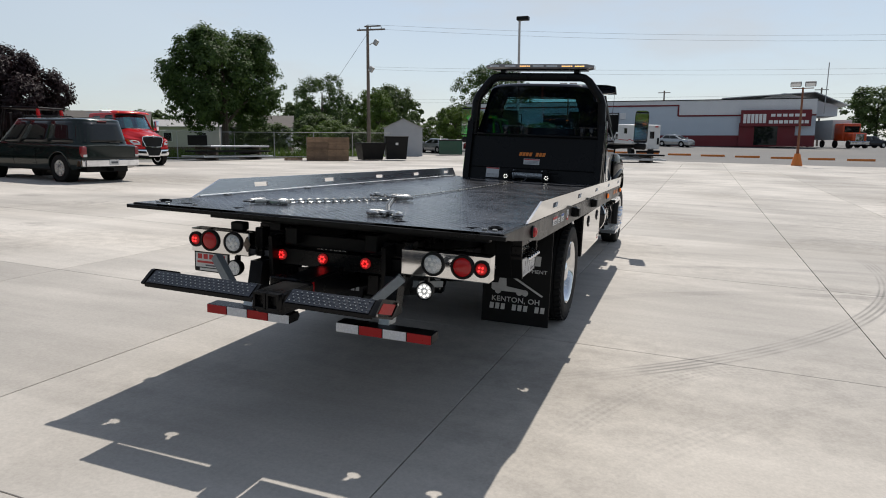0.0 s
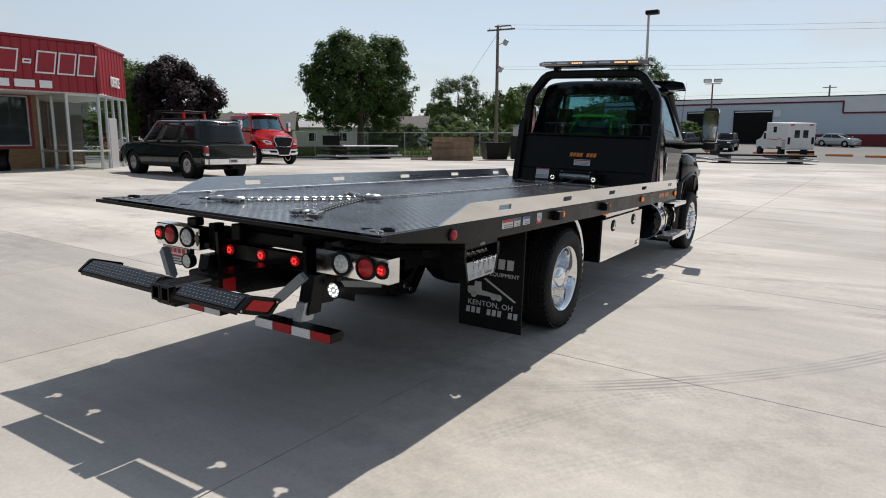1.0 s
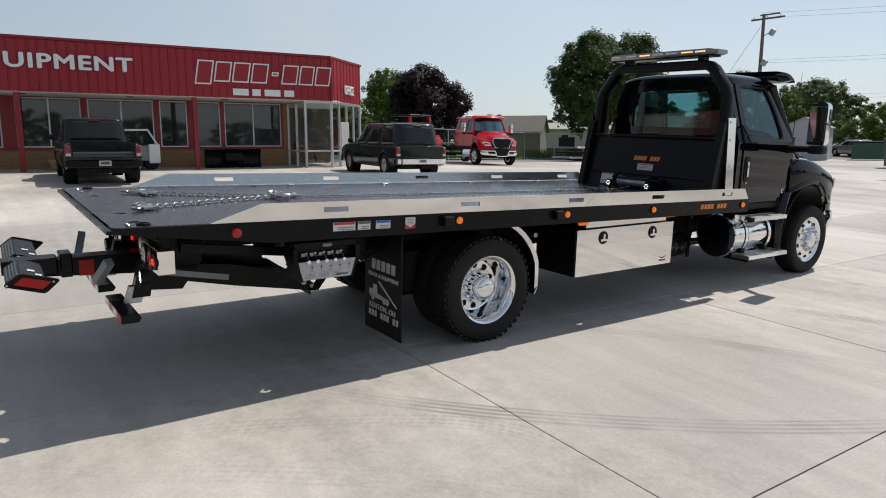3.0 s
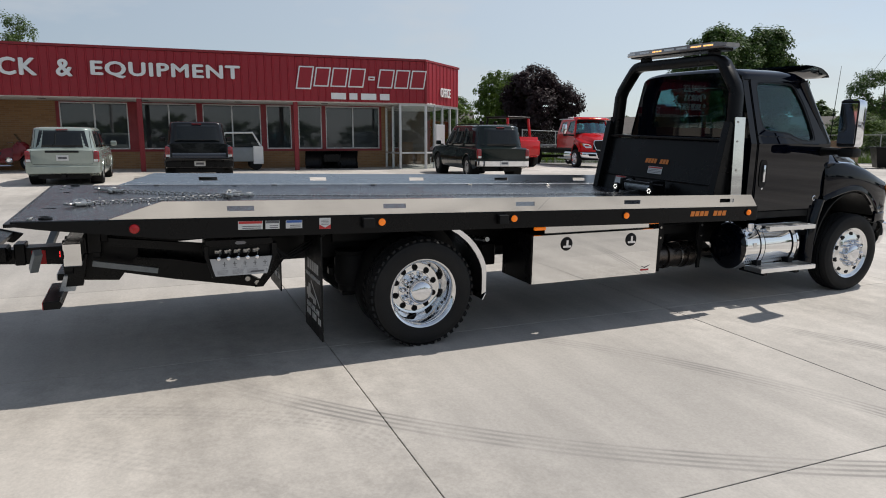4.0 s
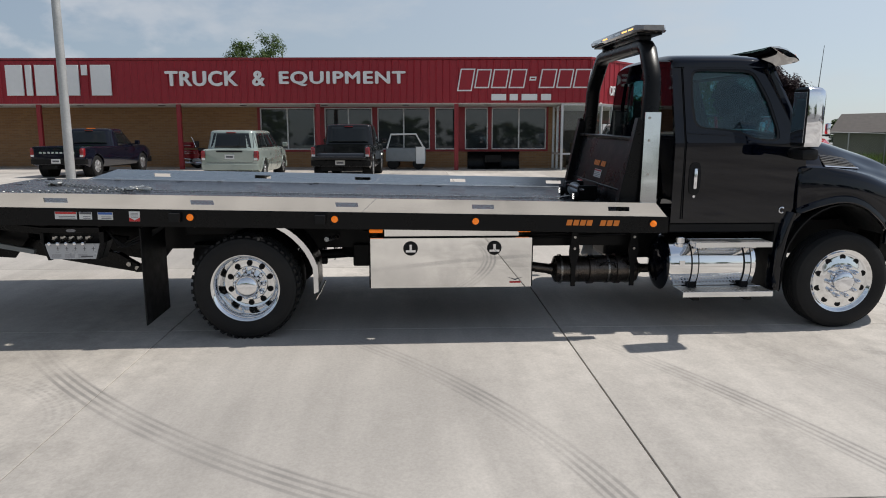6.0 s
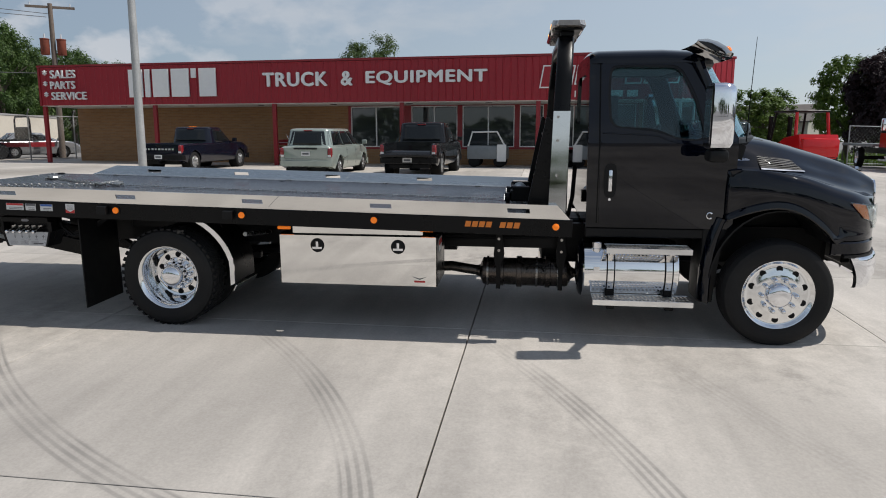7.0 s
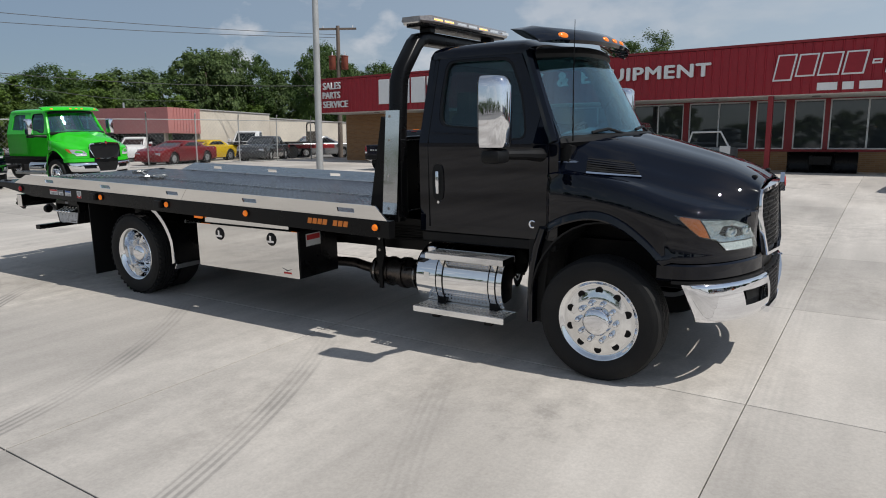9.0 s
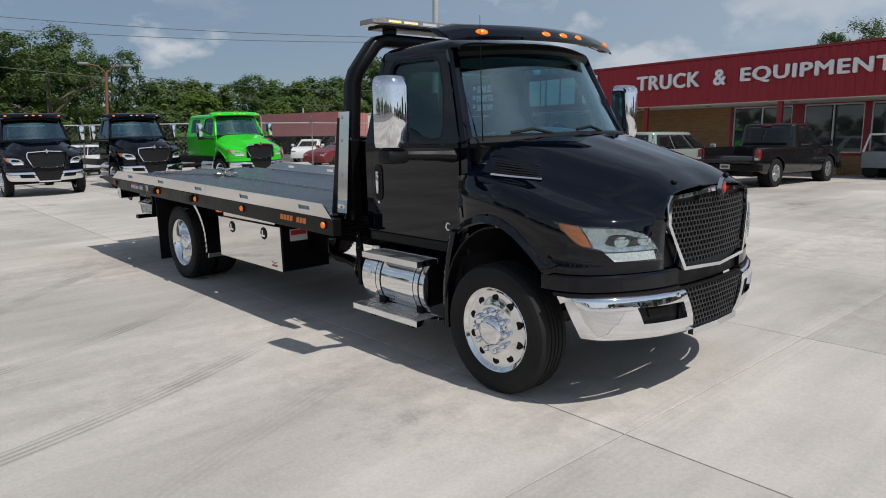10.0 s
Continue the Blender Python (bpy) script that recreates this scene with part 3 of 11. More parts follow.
# ribbed sheets
bm = B()
pan = 0.915
pts = [(0.0, 0.004)]
for k in range(3):
    x = 0.05 + k * 0.305
    pts += [(x, 0.004), (x + 0.025, 0.034), (x + 0.055, 0.034), (x + 0.08, 0.004)]
pts += [(pan - 0.004, 0.004), (pan - 0.004, -0.01), (0.0, -0.01)]
prism(bm, pts, "z", SOFF - 0.01, TOP - 0.11)
sheet = part("fascia_sheet", bm, M_RED, shop)
for k in range(1, 32):
    share(sheet, Matrix.Translation((k * pan + 0.03, 0, 0)))
sheet.matrix_basis = Matrix.Translation((0.03, 0, 0))
ch = Vector((-2.49, -2.51, 0))
for k in range(3):
    m = Matrix.Translation((-2.49, -2.51, 0)) @ Matrix.Rotation(math.atan2(2.51, 2.49), 4, "Z") @ Matrix.Translation((0.05 + k * 1.16, 0, 0)) @ Matrix.Diagonal((1.26, 1, 1, 1))
    share(sheet, m)
part("corner_trim", box(B(), -0.05, 0.05, -0.03, 0.05, SOFF - 0.02, TOP - 0.1, 0.005), M_REDTRIM, shop)
part("corner_trim", box(B(), LEN - 0.06, LEN + 0.04, -0.1, 0.05, SOFF - 0.02, TOP - 0.1, 0.005), M_REDTRIM, shop)
post = part("canopy_post", box(B(), -0.09, 0.09, -0.16, -0.02, 0.2, SOFF - 0.04, 0.006), M_REDTRIM, shop, "red square steel post")
for s in (11.54, 17.45, 23.4, 29.28):
    share(post, Matrix.Translation((s, 0, 0)))
post.matrix_basis = Matrix.Translation((5.66, 0, 0))
# brick wall with openings
WIN = [(1.49, 4.0), (4.17, 5.23), (5.53, 6.61), (6.84, 9.25), (9.48, 11.68), (12.14, 14.64)]
W0, W1 = 1.46, 3.34
bm = B()
box(bm, 1.16, 14.76, WALL - 0.22, WALL, 0.2, 1.36)
box(bm, 14.76, LEN, WALL - 0.22, WALL, 0.2, SOFF - 0.04)
box(bm, 1.16, 1.40, WALL - 0.22, WALL, 1.36, SOFF - 0.04)
box(bm, LEN - 0.22, LEN, -13.5, WALL - 0.22, 0.2, SOFF - 0.04)
box(bm, -2.4, LEN, -13.4, -13.2, 0.2, SOFF - 0.04)
part("brick_wall", bm, M_BRICK, shop, "tan brick wall")
part("wall_band", box(box(B(), 1.40, 14.76, WALL - 0.20, WALL + 0.03, 1.362, 1.455, 0.004), 1.40, 14.76, WALL - 0.20, WALL + 0.02, 3.36, SOFF - 0.042, 0.004), M_REDTRIM, shop, "red painted sill band")
edges = [1.40] + [v for w in WIN for v in w] + [14.76]
for a, b in zip(edges[0::2], edges[1::2]):
    if b - a > 0.05:
        part("window_pier", box(B(), a, b, WALL - 0.18, WALL + 0.025, 1.457, 3.358, 0.004), M_REDTRIM, shop, "red painted pier between windows")
for a, b in WIN:
    fr = B()
    t = 0.05
    for q in ((a, a + t, W0, 3.355), (b - t, b, W0, 3.355)):
        box(fr, q[0], q[1], WALL - 0.12, WALL - 0.02, q[2], q[3], 0.004)
    box(fr, a + t, b - t, WALL - 0.12, WALL - 0.02, W0, W0 + t, 0.004)
    box(fr, a + t, b - t, WALL - 0.12, WALL - 0.02, 3.30, 3.355, 0.004)
    mid = (a + b) / 2
    if b - a > 1.5:
        box(fr, mid - 0.03, mid + 0.03, WALL - 0.12, WALL - 0.02, W0 + t, 3.30, 0.004)
    w = part("window", fr, M_WFRAME, shop, "dark window in a pale aluminium frame")
    cuts = [(a + t, mid - 0.03), (mid + 0.03, b - t)] if b - a > 1.5 else [(a + t, b - t)]
    for c0, c1 in cuts:
        part("pane", box(B(), c0, c1, WALL - 0.085, WALL - 0.07, W0 + t, 3.30), M_WINDOW, w)
# glazed entrance lobby under the corner
VS = 1.16


def glazing(p0, p1, n, rail=True, door=None):
    """A glazed screen between two plan points, with n bays."""
    d = (Vector(p1) - Vector(p0))
    L = d.length
    m = Matrix.Translation((*p0, 0)) @ Matrix.Rotation(math.atan2(d.y, d.x), 4, "Z")
    fr = B()
    for k in range(n + 1):
        x = L * k / n
        obox(fr, m @ Matrix.Translation((x, 0, (0.42 + 3.38) / 2)), 0.09 if k in (0, n) else 0.06, 0.10, 2.96, 0.004)
    for z in (0.48, 1.28, 3.35):
        for k in range(n):
            obox(fr, m @ Matrix.Translation((L * (k + 0.5) / n, 0, z)), L / n - 0.09, 0.07, 0.07, 0.004)
    w = part("entrance_glazing", fr, M_WFRAME, shop, "white aluminium framed glass entrance screen")
    for k in range(n):
        bm = B()
        obox(bm, m @ Matrix.Translation((L * (k + 0.5) / n, 0, 0.88)), L / n - 0.09, 0.012, 0.72)
        obox(bm, m @ Matrix.Translation((L * (k + 0.5) / n, 0, 2.315)), L / n - 0.09, 0.012, 1.99)
        o = part("pane", bm, M_CLEARGLASS, w)
        o.visible_shadow = False


glazing((VS, WALL), (VS, -0.12), 2)
glazing((VS, -0.12), (-0.02, -0.12), 1)
glazing((-0.02, -0.12), (-2.45, -2.56), 4)
bm = B()
obox(bm, Matrix.Translation((-1.05, -1.10, 1.52)) @ Matrix.Rotation(radians(45), 4, "Z"), 0.92, 0.06, 2.06, 0.01)
dr = part("entrance_door", bm, M_WFRAME, shop, "white framed glass entrance door")
M_LOBBY = mat("brown_lobby_paint", (0.13, 0.11, 0.09), 0.8, 0, 0.15, 2, 30)
M_LOBBYBOX = mat("shop_cartons", (0.20, 0.13, 0.08), 0.8, 0, 0.3, 4, 30, per_object=0.4)
part("inner_wall", box(box(B(), -2.2, 1.1, -6.0, -5.85, 0.3, 3.35), 1.17, 1.28, -5.85, WALL - 0.23, 0.3, 3.35), M_LOBBY, shop)
part("lobby_floor", prism(B(), [(VS, -0.1), (0, -0.1), (-2.44, -2.55), (-2.44, -5.8), (VS, -5.8)], "z", 0.30, 0.56), M_LOBBY, shop)
for k, (x, y, w, h) in enumerate(((-0.6, -5.3, 0.8, 1.2), (0.5, -5.2, 0.7, 0.9), (-1.5, -5.3, 0.6, 0.7), (0.6, -3.4, 0.4, 0.8))):
    part("lobby_shelf", box(B(), x - w / 2, x + w / 2, y - 0.2, y + 0.2, 0.56, 0.56 + h, 0.01), M_LOBBYBOX, shop)

# lettering on the fascia


def sign(words, s0, s1, z0, z1, bold=0.02, shear=0.0, m=M_SIGN, name="sign_lettering"):
    """Raised words; s0 is where they begin, as read."""
    bm = text_mesh(words, abs(s0 - s1), z1 - z0, 0.08, shear, bold)
    o = part(name, bm, m, shop, "raised white sign lettering")
    o.matrix_basis = Matrix.Translation((s0, 0.085, z0)) @ Matrix.Rotation(math.pi, 4, "Z")
    return o


sign("TRUCK", 17.86, 14.86, 4.14, 4.73, 0.05)
sign("&", 14.20, 13.72, 4.14, 4.73, 0.05)
sign("EQUIPMENT", 13.07, 7.82, 4.13, 4.71, 0.05)
sign("* SALES", 29.10, 27.36, 4.68, 5.06, 0.022)
sign("* PARTS", 29.10, 27.42, 4.18, 4.55, 0.022)
sign("* SERVICE", 29.10, 26.84, 3.68, 4.05, 0.022)
# name boards shown as plain shapes
for a, b, z0 in ((24.56, 23.85, 3.75), (23.73, 23.47, 3.75), (23.33, 22.52, 3.75), (22.38, 21.50, 3.75), (21.38, 21.14, 4.58), (20.99, 20.16, 3.75)):
    part("sign_bar", prism(B(), [(a, z0), (b, z0), (b, 5.0), (a, 5.0)], "y", 0.045, 0.12, 0.012), M_SIGN, shop, "white block of the shop sign")
for a, b, z0, z1 in ((5.62, 5.00, 3.90, 4.82), (4.92, 4.30, 4.02, 4.80), (4.22, 3.56, 4.02, 4.80), (3.48, 2.82, 4.02, 4.80), (2.66, 2.38, 4.33, 4.49), (2.22, 1.56, 4.02, 4.80), (1.48, 0.86, 4.02, 4.80), (0.78, 0.12, 4.02, 4.80)):
    e = 0.055

    def slant(d, y0, y1):
        return prism(B(), [(a - d - 0.17 * (z0 + d - 4.02), z0 + d), (b + d - 0.17 * (z0 + d - 4.02), z0 + d), (b + d - 0.17 * (z1 - d - 4.02), z1 - d), (a - d - 0.17 * (z1 - d - 4.02), z1 - d)], "y", y0, y1)
    o = part("sign_outline", slant(0.0, 0.04, 0.07), M_SIGN, shop, "white outline of a red sign block")
    part("sign_block", slant(e, 0.07, 0.085), M_RED, o, "red slanted block")
for s, w in ((4.19, 0.62), (3.42, 0.34), (2.92, 0.66), (2.10, 0.42)):
    part("sign_bar", prism(B(), [(s, 3.52), (s - w, 3.52), (s - w, 3.78), (s, 3.78)], "y", 0.045, 0.07), M_SIGN, shop)
o = part("sign_lettering", text_mesh("OFFICE", 1.05, 0.40, 0.05, 0, 0.02), M_SIGN, shop, "white raised word")
o.matrix_basis = Matrix.Translation((-1.02, -0.93, 3.78)) @ Matrix.Rotation(radians(225), 4, "Z")

# small dark fittings under the soffit
for k in range(8):
    part("soffit_fitting", cyl(B(), (25.6 - 3.55 * k, -0.9, 3.40), 0.16, 0.05, "z", 16, 0.015), M_PLASTIC, shop)

# ---- truck building: wheels ----
def put_on(ob, parent, m=None):
    ob.parent = parent
    if m is not None:
        ob.matrix_basis = m
    return ob


def wheel_set(kind):
    """Parts of one truck wheel with its outer face towards +x, its axle through the origin: name, mesh, label, repeats."""
    out = []
    w = 0.125
    R = 0.462
    bm = B()
    prof = [(0.295, -w + 0.01), (0.33, -w - 0.005), (0.40, -w - 0.012), (0.44, -w), (R - 0.004, -w + 0.03), (R, -w + 0.05)]
    for g in (-0.055, -0.018, 0.018, 0.055):
        prof += [(R, g - 0.006), (R - 0.013, g - 0.004), (R - 0.013, g + 0.004), (R, g + 0.006)]
    prof += [(R, w - 0.05), (R - 0.004, w - 0.03), (0.44, w), (0.415, w + 0.007), (0.40, w + 0.012), (0.335, w + 0.006), (0.30, w - 0.008), (0.295, w - 0.02)]
    revolve(bm, prof, (0, 0, 0), "x", 64, closed=True)
    out.append(("wheel", bm, M_RUBBER, "black truck tyre on a polished rim", True))
    if kind == "rear":
        bm = B()
        for k in range(44):
            for sx in (-1, 1):
                a = 2 * math.pi * (k + (0.5 if sx > 0 else 0)) / 44
                obox(bm, Matrix.Rotation(a, 4, "X") @ Matrix.Translation((sx * (w - 0.035), 0, R - 0.002)) @ Matrix.Rotation(0.3 * sx, 4, "Z"), 0.062, 0.036, 0.018)
        out.append(("tread", bm, M_RUBBER, "", False))
    bm = B()
    if kind == "front":
        prof = [(0.296, 0.085), (0.306, 0.112), (0.300, 0.120), (0.290, 0.116), (0.276, 0.098), (0.262, 0.093), (0.235, 0.096), (0.19, 0.107), (0.168, 0.113), (0.12, 0.115), (0.0, 0.115)]
    else:
        prof = [(0.296, 0.085), (0.308, 0.112), (0.300, 0.124), (0.285, 0.118), (0.266, 0.085), (0.254, 0.02), (0.238, -0.05), (0.226, -0.085), (0.205, -0.095), (0.160, -0.090), (0.152, -0.080), (0.0, -0.08)]
    revolve(bm, prof, (0, 0, 0), "x", 64)
    revolve(bm, [(0.25, -0.11), (0.296, -0.11), (0.296, 0.085)], (0, 0, 0), "x", 48)
    out.append(("rim", bm, M_ALU, "polished aluminium rim", True))
    hx = 0.0995 if kind == "front" else -0.089
    for k in range(10):
        a = 2 * math.pi * (k + 0.5) / 10
        bm = B()
        rh, hs = (0.224, 0.82) if kind == "front" else (0.184, 0.78)
        c = (hx, rh * math.cos(a), rh * math.sin(a))
        revolve(bm, [(0.0, 0.002), (0.029 * hs, 0.002), (0.033 * hs, 0.003), (0.034 * hs, -0.008)], c, "x", 16)
        out.append(("hand_hole", bm, M_HOLE, "dark hand hole", True))
    for k in range(10):
        a = 2 * math.pi * k / 10
        rl = 0.142 if kind == "front" else 0.130
        c = ((0.113 if kind == "front" else -0.083), rl * math.cos(a), rl * math.sin(a))
        bm = B()
        revolve(bm, [(0.022, 0.0), (0.022, 0.03), (0.016, 0.055), (0.008, 0.062), (0, 0.063)], c, "x", 10)
        out.append(("lug_nut", bm, M_CHROME, "chrome lug nut", True))
    bm = B()
    if kind == "front":
        revolve(bm, [(0.108, 0.11), (0.104, 0.150), (0.096, 0.166), (0.08, 0.176), (0.05, 0.182), (0, 0.184)], (0, 0, 0), "x", 32)
    else:
        revolve(bm, [(0.112, -0.08), (0.108, 0.02), (0.10, 0.075), (0.085, 0.092), (0.05, 0.104), (0, 0.107)], (0, 0, 0), "x", 32)
    out.append(("hub_cap", bm, M_CHROME, "chrome hub cover", True))
    return out


WHEELS = {}


def truck_wheel(parent, kind, x, y, side, z=0.452):
    m = Matrix.Translation((x, y, z)) @ (Matrix.Identity(4) if side > 0 else Matrix.Rotation(math.pi, 4, "Z"))
    if kind not in WHEELS:
        WHEELS[kind] = []
        for name, bm, material, label, smooth in wheel_set(kind):
            o = part(name, bm, material, None, label, smooth, 40)
            if name == "tread":
                o["kind"] = "stuff"
            WHEELS[kind].append((name, o))
        first = True
    else:
        first = False
    root = None
    for name, src in WHEELS[kind]:
        o = src if first else share(src, Matrix.Identity(4))
        if name == "tread":
            o["kind"] = "stuff"
        if root is None:
            root = put_on(o, parent, m)
        else:
            put_on(o, root, Matrix.Identity(4))
    return root


def ring_panel(bm, outer, inner, fn, thick):
    """A panel with an opening: two loops of equally many (u, v) points, mapped by fn(u, v, depth)."""
    n = len(outer)
    v = {}
    for d in (0, 1):
        for nm, lp in (("o", outer), ("i", inner)):
            v[nm, d] = [bm.verts.new(fn(p[0], p[1], d * thick)) for p in lp]
    for k in range(n):
        j = (k + 1) % n
        bm.faces.new((v["o", 0][k], v["o", 0][j], v["i", 0][j], v["i", 0][k]))
        bm.faces.new((v["o", 1][k], v["o", 1][j], v["i", 1][j], v["i", 1][k]))
        bm.faces.new((v["o", 0][k], v["o", 0][j], v["o", 1][j], v["o", 1][k]))
        bm.faces.new((v["i", 0][k], v["i", 0][j], v["i", 1][j], v["i", 1][k]))
    return bm


def fillet(poly, r, n=4):
    """The polygon with every corner rounded by n points; r is how far along the edges a corner starts."""
    out = []
    m = len(poly)
    for k in range(m):
        p, a, b = Vector(poly[k]), Vector(poly[k - 1]), Vector(poly[(k + 1) % m])
        da, db = a - p, b - p
        ra, rb = min(r, da.length * 0.45), min(r, db.length * 0.45)
        p0, p1 = p + da.normalized() * ra, p + db.normalized() * rb
        for i in range(n):
            f = i / (n - 1)
            q = p0 * (1 - f) ** 2 + p * 2 * f * (1 - f) + p1 * f * f
            out.append((q.x, q.y))
    return out


def inset(loop, d):
    """The loop drawn in towards its middle by about d."""
    cx, cy = sum(p[0] for p in loop) / len(loop), sum(p[1] for p in loop) / len(loop)
    out = []
    for x, y in loop:
        L = math.hypot(x - cx, y - cy)
        out.append((x - (x - cx) / L * d, y - (y - cy) / L * d))
    return out


def pane_solid(bm, loop, fn, thick):
    a = [bm.verts.new(fn(p[0], p[1], 0)) for p in loop]
    b = [bm.verts.new(fn(p[0], p[1], thick)) for p in loop]
    bm.faces.new(a)
    bm.faces.new(b[::-1])
    n = len(loop)
    for k in range(n):
        bm.faces.new((a[k], a[(k + 1) % n], b[(k + 1) % n], b[k]))
    return bm


def lerp(tab, y):
    for (a, va), (b, vb) in zip(tab, tab[1:]):
        if y <= b:
            return va + (vb - va) * max(0.0, (y - a) / (b - a))
    return tab[-1][1]


def side_x(z):
    return 1.0 if z < 1.72 else 1.0 - 0.30 * (z - 1.72)


# front plan curve of the bumper and lamps: (x, y), from the side to the middle
PLAN = [(1.10, 0.50), (1.075, 0.60), (1.02, 0.69), (0.93, 0.775), (0.80, 0.855), (0.66, 0.915), (0.52, 0.955), (0.30, 0.985), (0.0, 1.0)]


def plan_strip(bm, z0, z1, off, x_from, x_to, thick=0.03, z0b=None, z1b=None, n=14, side=1):
    """A band along the front plan curve between two values of x; heights may change along it."""
    ro, ri = [], []
    for k in range(n + 1):
        x = x_from + (x_to - x_from) * k / n
        y = lerp([(p[0], p[1]) for p in PLAN[::-1]], abs(x))
        e = 0.01
        y2 = lerp([(p[0], p[1]) for p in PLAN[::-1]], abs(x) + e)
        nx, ny = -(y2 - y), e
        L = math.hypot(nx, ny)
        nx, ny = nx / L, ny / L
        f = k / n
        za = z0 + ((z0b if z0b is not None else z0) - z0) * f
        zb = z1 + ((z1b if z1b is not None else z1) - z1) * f
        sx = 1 if x >= 0 else -1
        for lst, o in ((ro, off), (ri, off - thick)):
            px, py = x + sx * nx * o, y + ny * o
            lst.append(((px * side, py, za), (px * side, py, zb)))
    rings = [[a[0], a[1], b[1], b[0]] for a, b in zip(ro, ri)]
    loft(bm, rings)
    return bm


def spl(tab, y):
    """Smooth curve through (y, value) pairs."""
    if y <= tab[0][0]:
        return tab[0][1]
    if y >= tab[-1][0]:
        return tab[-1][1]
    k = max(i for i in range(len(tab) - 1) if tab[i][0] <= y)
    (x1, v1), (x2, v2) = tab[k], tab[k + 1]
    x0, v0 = tab[k - 1] if k else (2 * x1 - x2, 2 * v1 - v2)
    x3, v3 = tab[k + 2] if k + 2 < len(tab) else (2 * x2 - x1, 2 * v2 - v1)
    h = x2 - x1
    m1, m2 = (v2 - v0) / (x2 - x0) * h, (v3 - v1) / (x3 - x1) * h
    f = (y - x1) / h
    return (2 * f ** 3 - 3 * f * f + 1) * v1 + (f ** 3 - 2 * f * f + f) * m1 + (3 * f * f - 2 * f ** 3) * v2 + (f ** 3 - f * f) * m2


ARC = [(1.105, 0.30), (1.105, 0.40)] + PLAN
ARC_S = [0.0]
for (ax, ay), (bx, by) in zip(ARC, ARC[1:]):
    ARC_S.append(ARC_S[-1] + math.hypot(bx - ax, by - ay))


def arc_of(x):
    """Length along the front curve at which it passes x."""
    return lerp([(-p[0], q) for p, q in zip(ARC[1:], ARC_S[1:])], -x)


def arc_point(s, off):
    xs, ys = [(q, p[0]) for p, q in zip(ARC, ARC_S)], [(q, p[1]) for p, q in zip(ARC, ARC_S)]
    x, y = spl(xs, s), spl(ys, s)
    dx, dy = spl(xs, s + 0.01) - spl(xs, s - 0.01), spl(ys, s + 0.01) - spl(ys, s - 0.01)
    n = math.hypot(dx, dy) or 1.0
    return x + dy / n * off, y - dx / n * off


def plan_patch(fn, ks, fs, off, thick, side=1, skip=None):
    """A curved plate on the front curve: fn(k, f) gives its arc length and height; cells in skip stay open."""
    bm = B()
    lay = []
    for d in (0.0, thick):
        lay.append([[bm.verts.new((lambda q, z: (side * q[0], q[1], z))(arc_point(fn(k, f)[0], (off(k, f) if callable(off) else off) - d), fn(k, f)[1])) for f in fs] for k in ks])
    nk, nf = len(ks) - 1, len(fs) - 1
    solid = [[not (skip and skip((ks[i] + ks[i + 1]) / 2, (fs[j] + fs[j + 1]) / 2)) for j in range(nf)] for i in range(nk)]
    for i in range(nk):
        for j in range(nf):
            if not solid[i][j]:
                continue
            for g in lay:
                bm.faces.new((g[i][j], g[i + 1][j], g[i + 1][j + 1], g[i][j + 1]))
            for (a, b), (u, v) in ((((i, j), (i + 1, j)), (i, j - 1)), (((i, j + 1), (i + 1, j + 1)), (i, j + 1)), (((i, j), (i, j + 1)), (i - 1, j)), (((i + 1, j), (i + 1, j + 1)), (i + 1, j))):
                if u < 0 or v < 0 or u >= nk or v >= nf or not solid[u][v]:
                    bm.faces.new((lay[0][a[0]][a[1]], lay[0][b[0]][b[1]], lay[1][b[0]][b[1]], lay[1][a[0]][a[1]]))
    return bm


def steps_to(*marks):
    """Values from the first to the last mark, each stretch cut into the number that follows it."""
    out = [marks[0]]
    for n, b in zip(marks[1::2], marks[2::2]):
        a = out[-1]
        out += [a + (b - a) * (i + 1) / n for i in range(n)]
    return out


# hood lines: crown, bulge edge, lower edge, fender crest, side, wheel arch
H_CROWN = [(-0.46, 1.815), (-0.29, 1.795), (-0.06, 1.765), (0.32, 1.665), (0.69, 1.555), (0.86, 1.48), (0.945, 1.425)]
H_EDGE_X = [(-0.46, 0.84), (-0.2, 0.79), (0.07, 0.745), (0.36, 0.685), (0.65, 0.615), (0.945, 0.535)]
H_EDGE_Z = [(-0.46, 1.765), (-0.28, 1.727), (0.07, 1.637), (0.36, 1.55), (0.65, 1.48), (0.945, 1.375)]
H_LOW_X = [(-0.46, 0.97), (-0.2, 0.965), (0.15, 0.905), (0.45, 0.825), (0.7, 0.74), (0.945, 0.565)]
H_LOW_Z = [(-0.46, 1.535), (-0.2, 1.515), (0.15, 1.492), (0.45, 1.42), (0.7, 1.352), (0.945, 1.285)]
H_CREST_Z = [(-0.46, 1.50), (-0.38, 1.515), (-0.08, 1.495), (0.18, 1.445), (0.44, 1.36), (0.66, 1.30), (0.80, 1.268), (0.945, 1.25)]
H_SIDE = [(-0.46, 1.035), (-0.3, 1.09), (0.0, 1.13), (0.3, 1.125), (0.5, 1.10), (0.6, 1.075), (0.69, 1.02), (0.775, 0.93), (0.855, 0.80), (0.915, 0.66), (0.945, 0.565)]
H_ARCH = [(-0.52, 1.00), (-0.46, 1.055), (-0.26, 1.15), (-0.04, 1.19), (0.15, 1.135), (0.34, 0.995), (0.43, 0.90), (0.48, 0.925), (0.52, 0.925)]


